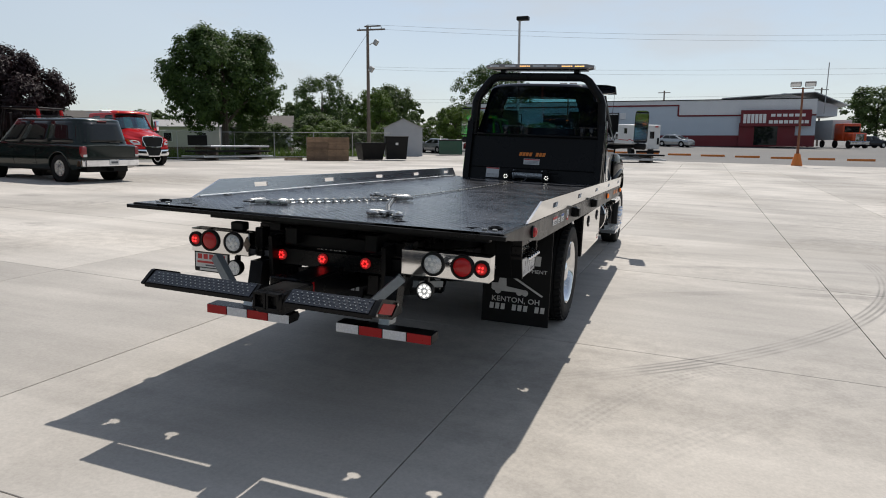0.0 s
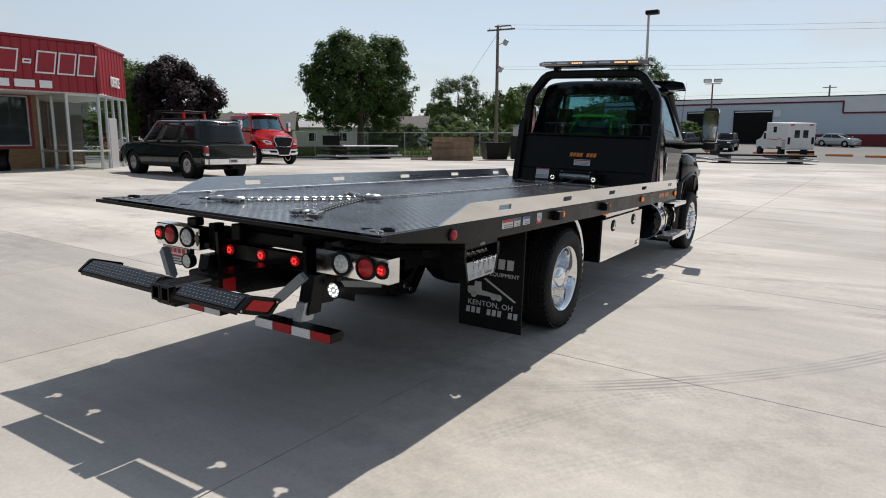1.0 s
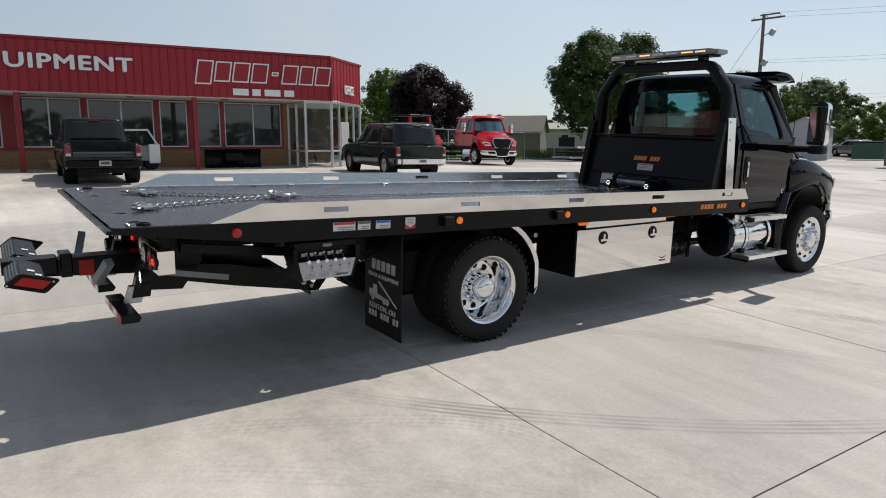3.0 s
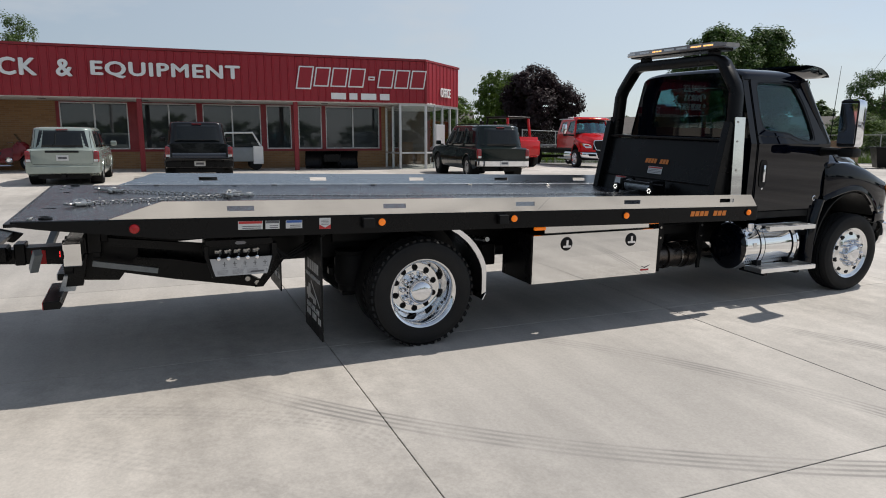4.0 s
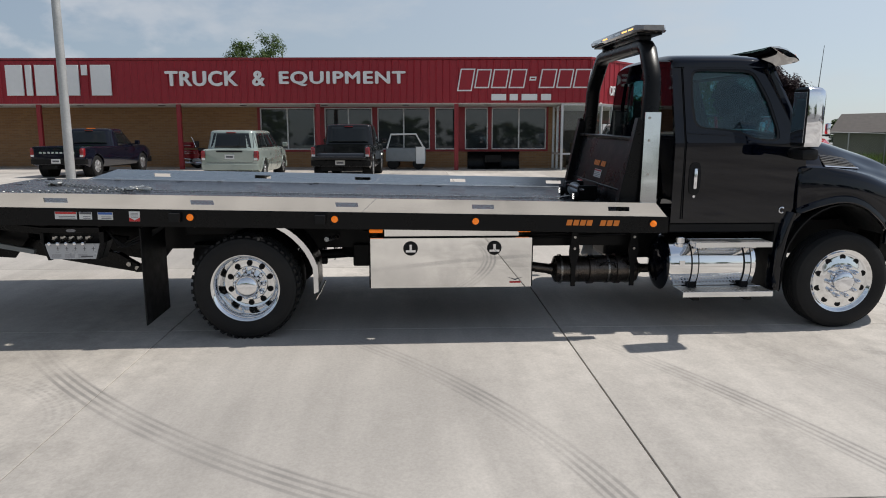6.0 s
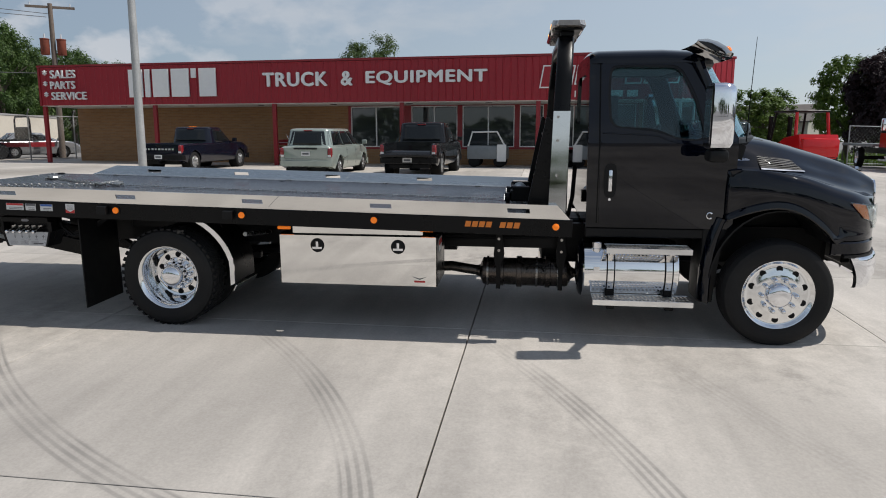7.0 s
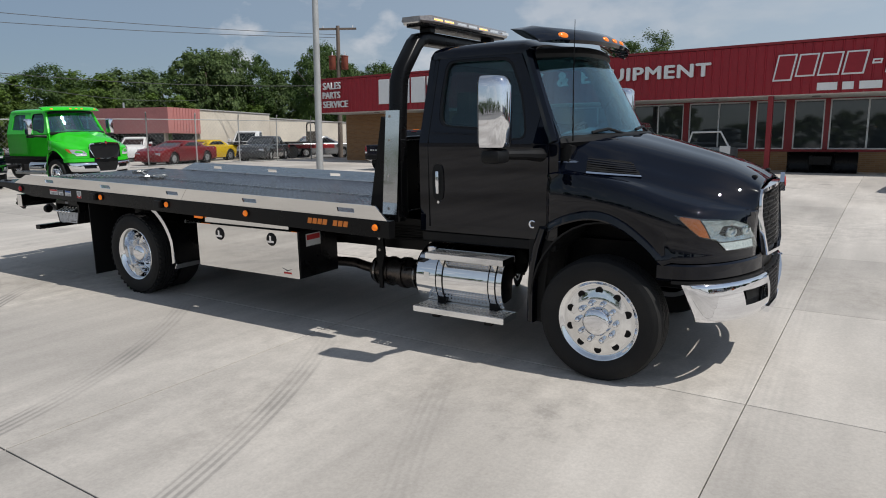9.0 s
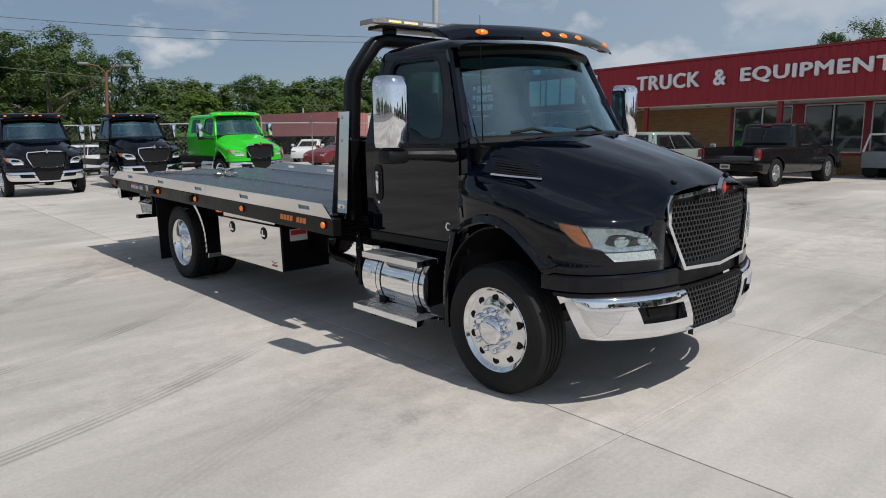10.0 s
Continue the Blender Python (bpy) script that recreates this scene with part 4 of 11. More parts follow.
def hood_x(y, z):
    """Half width of the hood's steep side at y, z."""
    f = (spl(H_EDGE_Z, y) - z) / (spl(H_EDGE_Z, y) - spl(H_LOW_Z, y))
    return spl(H_EDGE_X, y) + (spl(H_LOW_X, y) - spl(H_EDGE_X, y)) * f


def truck_front(root, off, paint, crew=False, fine=True, lamps=None):
    """Cab, hood, grille, bumper, lamps and mirrors of a conventional medium truck. Local: x across, y ahead of the front axle, z up."""
    def add(name, bm, material, label="", smooth=True, parent=None, angle=35):
        o = part(name, bm, material, parent or root, label, smooth, angle)
        if parent is None:
            o.matrix_basis = off
        return o
    back = -1.63 if not crew else -2.75
    # floor and lower shell
    bm = B()
    prism(bm, [(back, 0.98), (-0.40, 0.98), (-0.40, 1.16), (back, 1.16)], "x", -0.97, 0.97)
    add("cab_floor", bm, M_FRAME)
    # side shells with door and window openings
    outer = [(back, 1.725), (back, 2.1), (back, 2.44), (back + 0.25, 2.465), (-0.74, 2.455), (-0.55, 2.09), (-0.38, 1.77), (-0.38, 1.725), (-0.80, 1.725), (-1.10, 1.725)]
    inner = [(back + 0.19, 1.868), (back + 0.17, 2.1), (back + 0.18, 2.375), (back + 0.30, 2.385), (-0.87, 2.38), (-0.74, 2.13), (-0.655, 1.83), (-0.67, 1.752), (-0.88, 1.760), (-1.04, 1.835)]
    if crew:
        inner[0:4] = [(-1.43, 1.86), (-1.44, 2.1), (-1.43, 2.36), (-1.2, 2.375)]
        outer[0:4] = [(-1.60, 1.725), (-1.60, 2.1), (-1.60, 2.41), (-1.35, 2.46)]
    hole = fillet(inner, 0.085, 5)
    shell_edge = fillet(outer, 0.012, 5)
    for s in (1, -1):
        def fn(u, v, d, s=s):
            return (s * (side_x(v) - d), u, v)
        side = ring_panel(B(), shell_edge, hole, fn, 0.04)
        box(side, s * 0.96, s * 1.0, outer[0][0], -0.38, 0.99, 1.7249)
        add("cab_side", side, paint)
        if crew:
            o2 = [(back, 1.725), (back, 2.1), (back, 2.41), (back + 0.3, 2.46), (-1.62, 2.46), (-1.61, 2.1), (-1.61, 1.9), (-1.61, 1.725)]
            i2 = [(back + 0.25, 1.86), (back + 0.24, 2.1), (back + 0.25, 2.3), (back + 0.4, 2.36), (-1.85, 2.36), (-1.80, 2.1), (-1.80, 1.9), (-1.82, 1.84)]
            add("cab_side", box(ring_panel(B(), o2, i2, fn, 0.04), s * 0.96, s * 1.0, back, -1.61, 0.99, 1.7249), paint)
            o = add("side_window", pane_solid(B(), i2, lambda u, v, d, s=s: (s * (side_x(v) - 0.018 - d), u, v), 0.005), M_SIDEGLASS)
            o.visible_shadow = False
        # the door skin stands a little proud of the shell
        d_out = fillet([(-1.53, 1.726), (-1.53, 2.1), (-1.53, 2.41), (-1.37, 2.437), (-0.79, 2.43), (-0.61, 2.09), (-0.46, 1.765), (-0.458, 1.726), (-0.80, 1.726), (-1.10, 1.726)], 0.03, 5)
        d_in = inset(hole, -0.012)
        skin = ring_panel(B(), d_out, d_in, lambda u, v, d, s=s: (s * (side_x(v) + 0.014 - d), u, v), 0.012)
        prism(skin, [(-1.52, 1.03), (-1.53, 1.725), (-0.458, 1.725), (-0.455, 1.12), (-0.50, 1.03)], "x", min(s * 1.002, s * 1.014), max(s * 1.002, s * 1.014))
        door = add("door", skin, paint)
        add("window_seal", ring_panel(B(), d_in, inset(hole, 0.012), lambda u, v, d, s=s: (s * (side_x(v) + 0.010 - d), u, v), 0.03), M_SEAL, parent=door)
        o = add("door_glass", pane_solid(B(), hole, lambda u, v, d, s=s: (s * (side_x(v) - 0.012 - d), u, v), 0.005), M_SIDEGLASS)
        o.visible_shadow = False
        if fine:
            # the belt moulding under the window, and the edge of the door behind it
            add("belt_line", tube(B(), [(s * (side_x(z) + 0.014), y, z) for y, z in ((-1.52, 1.815), (-1.20, 1.800), (-1.05, 1.790), (-0.95, 1.752), (-0.86, 1.727), (-0.60, 1.722))], 0.007, 6), paint, parent=door)
            add("door_seam", tube(B(), [(s * (side_x(z) + 0.002), -1.537, z) for z in (1.03, 1.4, 1.72, 1.9, 2.1, 2.40)], 0.006, 4), M_HOLE, parent=door)
        if fine:
            add("handle_bowl", prism(B(), [(-1.435 + 0.055 * math.copysign(abs(math.cos(a)) ** 0.6, math.cos(a)), 1.405 + 0.15 * math.copysign(abs(math.sin(a)) ** 0.6, math.sin(a))) for a in [2 * math.pi * k / 20 for k in range(20)]], "x", min(s * 1.013, s * 1.022), max(s * 1.013, s * 1.022)), M_PLASTIC, parent=door)
            add("door_handle", box(B(), s * 1.02, s * 1.042, -1.452, -1.418, 1.31, 1.50, 0.01, 2), M_CHROME, "chrome door handle", parent=door)
            bd = B()
            tube(bd, [(s * 1.016, -0.58 + 0.024 * math.cos(a), 1.11 + 0.026 * math.sin(a)) for a in [0.7 + 0.25 * k for k in range(20)]], 0.007, 6)
            add("badge", bd, M_CHROME, "small chrome badge", parent=door)
            add("lock", cyl(B(), (s * 1.018, -1.435, 1.24), 0.012, 0.012, "x", 12), M_CHROME, parent=door)
        # rocker, pillar foot
        add("sill", box(B(), s * 0.90, s * 0.985, back, -0.40, 0.90, 0.985, 0.01), M_PLASTIC)
        # mirror
        mx = s * 1.44
        hd = B()
        rings = []
        for q, z in ((0.70, 1.705), (0.92, 1.715), (1.0, 1.75), (1.0, 1.95), (1.0, 2.13), (0.95, 2.175), (0.80, 2.20), (0.55, 2.208)):
            rings.append([(mx + 0.106 * q * math.copysign(abs(math.cos(a)) ** 0.55, math.cos(a)), -0.75 + 0.185 * q * max(0.0, math.sin(a)) ** 0.75, z) for a in [math.pi * k / 14 for k in range(15)]])
        loft(hd, rings)
        mir = add("mirror", hd, M_CHROME, "chrome-backed door mirror", angle=50)
        add("mirror_frame", box(B(), mx - 0.100, mx + 0.100, -0.760, -0.751, 1.72, 2.19, 0.004), M_PLASTIC, parent=mir)
        add("mirror_glass", box(B(), mx - 0.095, mx + 0.095, -0.764, -0.7605, 1.745, 2.165, 0.001), M_CHROME, parent=mir)
        add("mirror_base", box(B(), mx - 0.095, mx + 0.095, -0.75, -0.60, 1.60, 1.699, 0.03, 2), M_PLASTIC, parent=mir)
        arm = B()
        tube(arm, [(s * 1.0, -0.52, 1.64), (s * 1.15, -0.56, 1.65), (s * 1.40, -0.66, 1.66)], [0.055, 0.042, 0.035], 10)
        add("mirror_arm", arm, M_PLASTIC, parent=mir)
    # back wall
    hw = 0.97
    bo = [(-hw, 0.99), (-hw, 1.8), (-0.80, 2.40), (-0.4, 2.45), (0.4, 2.45), (0.80, 2.40), (hw, 1.8), (hw, 0.99)]
    bi = [(-0.60, 1.88), (-0.60, 2.1), (-0.52, 2.32), (-0.3, 2.34), (0.3, 2.34), (0.52, 2.32), (0.60, 2.1), (0.60, 1.88)]
    add("cab_back", ring_panel(B(), bo, bi, lambda u, v, d: (u, back + d, v), 0.05), paint)
    o = add("rear_window", pane_solid(B(), bi, lambda u, v, d: (u, back + 0.02 + d, v), 0.005), M_SIDEGLASS)
    o.visible_shadow = False
    # roof
    rings = []
    for y, zt, h in ((back, 2.50, 0.785), (back + 0.025, 2.530, 0.800), (back + 0.08, 2.546, 0.807), (back + 0.3, 2.552, 0.81), (-1.0, 2.556, 0.81), (-0.78, 2.545, 0.81), (-0.66, 2.49, 0.80)):
        top = [(h * math.copysign(abs(math.cos(a)) ** 0.55, math.cos(a)), y, 2.41 + (zt - 2.41) * math.sin(a) ** 0.6) for a in [math.pi * k / 20 for k in range(21)]]
        rings.append(top + [(-h + 0.03, y, 2.40), (h - 0.03, y, 2.40)])
    add("roof", loft(B(), rings), paint)
    # windscreen and its pillars
    def ws(u, v, d):
        e = abs(u)
        bot = Vector((u * 0.945, -0.42 + 0.34 * (1 - e ** 2.2), 1.755 + 0.02 * (1 - e * e)))
        top = Vector((u * 0.80, -0.70 + 0.24 * (1 - e ** 2.2), 2.40 + 0.03 * (1 - e * e)))
        p = bot.lerp(top, v)
        return (p.x, p.y - d, p.z)
    bm = B()
    gridv = [[[bm.verts.new(ws(-1 + 2 * i / 16, j / 6, d)) for i in range(17)] for j in range(7)] for d in (0.0, 0.006)]
    for g in gridv:
        for j in range(6):
            for i in range(16):
                bm.faces.new((g[j][i], g[j][i + 1], g[j + 1][i + 1], g[j + 1][i]))
    o = add("windscreen", bm, M_GLASS)
    o.visible_shadow = False
    for s in (1, -1):
        tube_pts = [ws(s * 1.02, v, 0.0) for v in (-0.04, 0.3, 0.6, 0.9, 1.02)]
        add("pillar", tube(B(), tube_pts, [0.05, 0.046, 0.044, 0.044, 0.05], 8), paint)
    add("windscreen_header", tube(B(), [ws(-1 + 2 * i / 12, 1.0, 0.02) for i in range(13)], 0.05, 8), M_PLASTIC)
    add("cowl", tube(B(), [ws(-1 + 2 * i / 12, -0.04, 0.0) for i in range(13)], 0.045, 8), M_PLASTIC)
    # sun visor over the windscreen
    rings = []
    for i in range(15):
        u = -1 + 2 * i / 14
        e = abs(u)
        yb = -0.80 + 0.14 * (1 - e ** 2)
        yf = -0.55 + 0.26 * (1 - e ** 2.2)
        x = u * 1.0
        zt = 2.560 + 0.02 * (1 - e * e) - 0.02 * smoothstep(0.85, 1.0, e)
        k = 1.0 - 0.45 * smoothstep(0.86, 1.0, e)
        rings.append([(x, yb + 0.02, zt + 0.030), (x, yb + 0.10, zt + 0.034 * k), (x, yf - 0.11, zt + 0.012 * k), (x, yf - 0.03, zt - 0.035), (x, yf + 0.008, zt - 0.080), (x, yf - 0.005, zt - 0.105 * k), (x, yf - 0.10, zt - 0.088 * k), (x, yb + 0.08, zt - 0.010)])
    vis = add("sun_visor", loft(B(), rings), paint, angle=62)
    for lx in (-0.76, -0.2, 0.0, 0.2, 0.76):
        e = abs(lx)
        yf = -0.55 + 0.26 * (1 - e ** 2.2)
        bm = B()
        revolve(bm, [(0.0, 0.05), (0.022, 0.045), (0.038, 0.03), (0.045, 0.008), (0.047, -0.01)], (0, 0, 0), "y", 14)
        o = add("roof_lamp", bm, M_AMBER, "amber roof marker lamp", parent=vis)
        o.matrix_basis = Matrix.Translation((lx, yf - 0.028, 2.515 + 0.01 * (1 - e))) @ Matrix.Rotation(-lx * 0.62, 4, "Z") @ Matrix.Rotation(0.55, 4, "X") @ Matrix.Diagonal((1.15, 0.45, 0.62, 1))
    # hood and fenders in one moulding
    rings = []
    for y in steps_to(-0.46, 4, -0.30, 10, 0.30, 8, 0.56, 12, 0.90, 3, 0.945):
        zc, xe, ze, xl, zl, z3, xo = (spl(t, y) for t in (H_CROWN, H_EDGE_X, H_EDGE_Z, H_LOW_X, H_LOW_Z, H_CREST_Z, H_SIDE))
        zb = spl(H_ARCH, y) if y < 0.5 else 0.925
        lip = 1 - smoothstep(0.40, 0.50, y)
        x3 = xl + (xo - xl) * 0.62
        half = [(0.0, zc + 0.016 * (1 - smoothstep(0.5, 0.95, y))), (xe * 0.16, zc + 0.014 * (1 - smoothstep(0.5, 0.95, y))), (xe * 0.24, zc + 0.006), (xe * 0.45, zc), (xe * 0.68, zc - 0.12 * (zc - ze)), (xe * 0.86, zc - 0.42 * (zc - ze)), (xe * 0.96, ze + 0.22 * (zc - ze)), (xe + 0.008, ze - 0.018)]
        half += [(xe + (xl - xe) * 0.55, ze + (zl - ze) * 0.5), (xe + (xl - xe) * 0.90, zl + 0.012), (xl + 0.008, zl - 0.010), (xl + (x3 - xl) * 0.5, (zl + z3) / 2 - 0.016), (x3 - 0.008, z3 + 0.002), (x3 + 0.014, z3 - 0.008), (xo - 0.05 * (xo - x3) - 0.022, z3 - 0.045), (xo - 0.006, z3 - 0.10), (xo, z3 - 0.16)]
        zm = zb + 0.062
        if zm > z3 - 0.19:
            zm = z3 - 0.19
        half += [(xo + 0.002, (z3 - 0.16 + zm) / 2), (xo - 0.004, zm + 0.006), (xo + 0.012 * lip, zm - 0.006), (xo + 0.02 * lip, zb + 0.012), (xo + 0.012 * lip, zb), (xo - 0.05, zb - 0.002)]
        rings.append([(-x, y, z) for x, z in half[:0:-1]] + [(x, y, z) for x, z in half])
    hood = add("hood", loft(B(), rings, cap=False, closed=False), paint, angle=40)
    sol = hood.modifiers.new("thickness", "SOLIDIFY")
    sol.thickness, sol.offset = 0.012, -1
    if fine:
        for s in (1, -1):
            bm = B()
            rr = []
            # Low black teardrop on each half of the hood, near the windscreen.
            for k in range(9):
                f = k / 8
                y = -0.36 + 0.30 * f
                w = 0.012 + 0.055 * math.sin(math.pi * min(1, f * 0.9 + 0.1)) ** 0.7
                x = 0.64 - 0.05 * f
                z = spl(H_CROWN, y) - 0.030 - 0.004 * f
                rr.append([(s * (x - w), y, z), (s * x, y, z + 0.012), (s * (x + w), y, z - 0.022), (s * x, y, z - 0.03)])
            add("hood_teardrop", loft(bm, rr), M_PLASTIC, "black teardrop on the hood", parent=None)
            add("bumper_stop", box(B(), s * 0.36 - 0.02, s * 0.36 + 0.02, 0.86, 0.90, 1.452, 1.478, 0.008), M_PLASTIC)
    # rear lower fender and inner wells
    for s in (1, -1):
        bm = B()
        prism(bm, [(-0.62, 0.33), (-0.50, 0.33), (-0.47, 0.80), (-0.42, 1.0), (-0.42, 1.52), (-0.46, 1.52), (-0.62, 0.98)], "x", min(s * 0.62, s * 0.995), max(s * 0.62, s * 0.995), 0.01)
        add("fender_skirt", bm, M_PLASTIC)
        lip = []
        for y, z in ((-0.455, 1.085), (-0.475, 1.03), (-0.505, 0.93), (-0.53, 0.80), (-0.545, 0.66), (-0.55, 0.50), (-0.55, 0.34)):
            lip.append([(s * 0.94, y + 0.005, z), (s * 1.055, y + 0.005, z), (s * 1.075, y - 0.012, z), (s * 1.07, y - 0.045, z + 0.01), (s * 0.998, y - 0.075, z + 0.015), (s * 0.94, y - 0.075, z + 0.015)])
        add("fender_lip", loft(B(), lip), paint, angle=60)
        rr = []
        for a in range(34, 176, 10):
            y, z = 0.56 * math.cos(radians(a)), 0.50 + 0.66 * math.sin(radians(a))
            rr.append([(s * 0.42, y, z), (s * 1.08, y, z), (s * 1.08, y * 1.02, z + 0.012), (s * 0.42, y * 1.02, z + 0.012)])
        add("wheel_well", loft(B(), rr), M_PLASTIC)
        # hood side vent
        if fine:
            def on_side(u, v, d, s=s):
                y = -0.205 + u * (0.335 + 0.04 * (1 - v)) + 0.03 * (1 - v)
                lo, hi = 1.517 - 0.024 * u, 1.628 - 0.047 * u
                z = lo + (hi - lo) * v
                return (s * (hood_x(y, z) + 0.006 - d), y, z)
            vent = add("hood_vent", pane_solid(B(), [(0, 0), (0.5, 0), (1, 0), (1, 0.5), (0.92, 1), (0.5, 1), (0, 1), (0, 0.5)], on_side, 0.02), M_HOLE, "black louvred side vent")
            for k in range(6):
                v = 0.10 + 0.15 * k
                add("louvre", pane_solid(B(), [(0.02, v), (0.5, v), (0.97, v), (0.97, v + 0.06), (0.5, v + 0.06), (0.02, v + 0.06)], lambda u, w, d: on_side(u, w, d - 0.006), 0.008), M_PLASTIC, parent=vent)
            add("vent_trim", pane_solid(B(), [(0.0, -0.06), (0.5, -0.06), (1.02, -0.06), (1.02, 0.05), (0.5, 0.05), (0.0, 0.05)], lambda u, w, d: on_side(u, w, d - 0.008), 0.012), M_CHROME, "chrome trim strip", parent=vent)
            for y0, w, z0, h in ((-0.405, 0.05, 1.597, 0.03), (-0.345, 0.012, 1.597, 0.03), (-0.325, 0.05, 1.597, 0.03), (-0.405, 0.14, 1.583, 0.006)):
                def flat(u, v, d, s=s):
                    return (s * (hood_x(u, v) + 0.005 - d), u, v)
                add("badge", ring_panel(B(), [(y0, z0), (y0 + w, z0), (y0 + w + 0.012, z0 + h), (y0 + 0.012, z0 + h)], [(y0 + 0.006, z0 + 0.002), (y0 + w - 0.006, z0 + 0.002), (y0 + w + 0.006, z0 + h - 0.004), (y0 + 0.018, z0 + h - 0.004)], flat, 0.006), M_CHROME, "small chrome badge")
    # panel under the lamps, bumper and grilles
    add("nose_panel", plan_strip(plan_strip(B(), 0.925, 1.30, -0.035, -0.60, 0.60, 0.03), 0.795, 0.915, -0.02, -0.44, 0.44, 0.05), M_PLASTIC)
    s_in = arc_of(0.41)
    for s in (1, -1):
        add("front_panel", plan_patch(lambda k, f: (0.10 + (arc_of(0.43) - 0.10) * k, 0.80 + 0.118 * f), steps_to(0, 14, 1), (0, 0.12, 0.5, 0.88, 1), lambda k, f: -0.006 if f in (0, 1) else 0.006, 0.03, s), paint)
        def bump(k, f):
            s0, s1 = 0.26 + 0.12 * (1 - f), arc_of(0.40 - 0.13 * (1 - f))
            a = s0 + (s1 - s0) * k
            return a, (0.505 - 0.03 * k) + f * (0.283 + 0.02 * k)
        def roll(k, f):
            return 0.055 - 0.10 * (f - 0.6) ** 2 - 0.03 * max(0.0, 0.12 - k) / 0.12 - 0.012 * (f > 0.99) - 0.014 * (f < 0.01)
        fog = lambda k, f: 0.50 < k < 0.93 and 0.38 < f < 0.76
        bum = add("bumper_end", plan_patch(bump, steps_to(0, 3, 0.06, 8, 0.50, 1, 0.53, 6, 0.90, 1, 0.93, 2, 1), (0, 0.04, 0.2, 0.38, 0.42, 0.57, 0.72, 0.76, 0.9, 0.97, 1), roll, 0.03, s, fog), M_CHROME, "chrome bumper end with a fog lamp recess", angle=50)
        add("fog_recess", plan_patch(bump, steps_to(0.45, 5, 0.97), (0.33, 0.57, 0.81), 0.0, 0.02, s), M_PLASTIC, parent=bum)
        add("fog_lamp", plan_patch(bump, steps_to(0.60, 3, 0.80), (0.47, 0.57, 0.67), 0.012, 0.012, s), M_HOLE, parent=bum)
        bolt = arc_point(arc_of(0.47), 0.05)
        add("bumper_bolt", revolve(B(), [(0.014, -0.01), (0.014, 0.004), (0.008, 0.009), (0, 0.01)], (s * bolt[0], bolt[1], 0.755), "y", 10), M_CHROME, parent=bum)
        add("bumper_trim", plan_patch(lambda k, f: (0.20 + (arc_of(0.42) - 0.20) * k, 0.782 + 0.02 * f), steps_to(0, 10, 1), (0, 1), 0.02, 0.05, s), M_PLASTIC)
    add("bumper_lip", plan_strip(B(), 0.452, 0.497, 0.045, -0.30, 0.30, 0.04), M_CHROME, "chrome lower bumper lip")
    lower = add("lower_grille", plan_strip(B(), 0.49, 0.785, 0.02, -0.42, 0.42, 0.03), M_PLASTIC, "black honeycomb lower grille")
    # grille: frame, mesh, emblem; leaning back
    def gp(x, z, d):
        return (x, 1.03 - 0.19 * x * x - 0.06 * (z - 0.9) + d, z)
    fo = [(-0.415, 0.905), (-0.49, 1.06), (-0.555, 1.21), (-0.545, 1.34), (-0.51, 1.39), (-0.25, 1.403), (0, 1.42), (0.25, 1.403), (0.51, 1.39), (0.545, 1.34), (0.555, 1.21), (0.49, 1.06), (0.415, 0.905), (0, 0.885)]
    fi = [(-0.396, 0.927), (-0.467, 1.068), (-0.531, 1.21), (-0.522, 1.332), (-0.497, 1.366), (-0.25, 1.379), (0, 1.394), (0.25, 1.379), (0.497, 1.366), (0.522, 1.332), (0.531, 1.21), (0.467, 1.068), (0.396, 0.927), (0, 0.907)]
    gr = add("grille", ring_panel(B(), fo, fi, lambda u, v, d: gp(u, v, 0.012 - d), 0.05), M_CHROME, "chrome grille surround")
    bm = B()
    nx = 28
    gv = [[bm.verts.new(gp((-0.5 + i / nx) * (0.82 + 0.24 * min(1, j / 2.5)), 0.90 + 0.48 * j / 4, -0.04)) for i in range(nx + 1)] for j in range(5)]
    for j in range(4):
        for i in range(nx):
            x = -0.545 + 1.09 * (i + 0.5) / nx
            bm.faces.new((gv[j][i], gv[j][i + 1], gv[j + 1][i + 1], gv[j + 1][i]))
    add("grille_mesh", bm, M_PLASTIC, parent=gr)
    if fine:
        bm, bm2 = B(), B()

        def lattice(target, at, inside, x0, x1, z0, z1, dx=0.037, dz=0.034):
            """Upright bars joined by slanting ones into tall six-sided cells."""
            for j in range(int((z1 - z0) / dz) + 1):
                for i in range(int((x1 - x0) / dx) + 1):
                    x, z = x0 + dx * (i + (0.5 if j % 2 else 0)), z0 + dz * j
                    if not inside(x, z):
                        continue
                    obox(target, Matrix.Translation(at(x, z)), 0.0075, 0.028, 0.024)
                    for sl in (1, -1):
                        if inside(x + sl * dx / 2, z + dz):
                            obox(target, Matrix.Translation(at(x + sl * dx / 4, z + dz / 2)) @ Matrix.Rotation(sl * 1.05, 4, "Y"), 0.0065, 0.024, 0.022)
        lattice(bm, lambda x, z: gp(x, z, -0.028), lambda x, z: 0.93 < z < 1.372 - 0.05 * abs(x) and abs(x) < min(0.515, 0.395 + 0.45 * (z - 0.93)), -0.53, 0.53, 0.92, 1.39)
        lattice(bm2, lambda x, z: (x, lerp([(p[0], p[1]) for p in PLAN[::-1]], abs(x)) + 0.022, z), lambda x, z: 0.50 < z < 0.775 and abs(x) < 0.27 + 0.5 * (z - 0.485), -0.42, 0.42, 0.49, 0.79)
        o = add("honeycomb", bm, M_CELL, parent=gr)
        o["kind"] = "stuff"
        o = add("honeycomb", bm2, M_CELL, parent=lower)
        o["kind"] = "stuff"
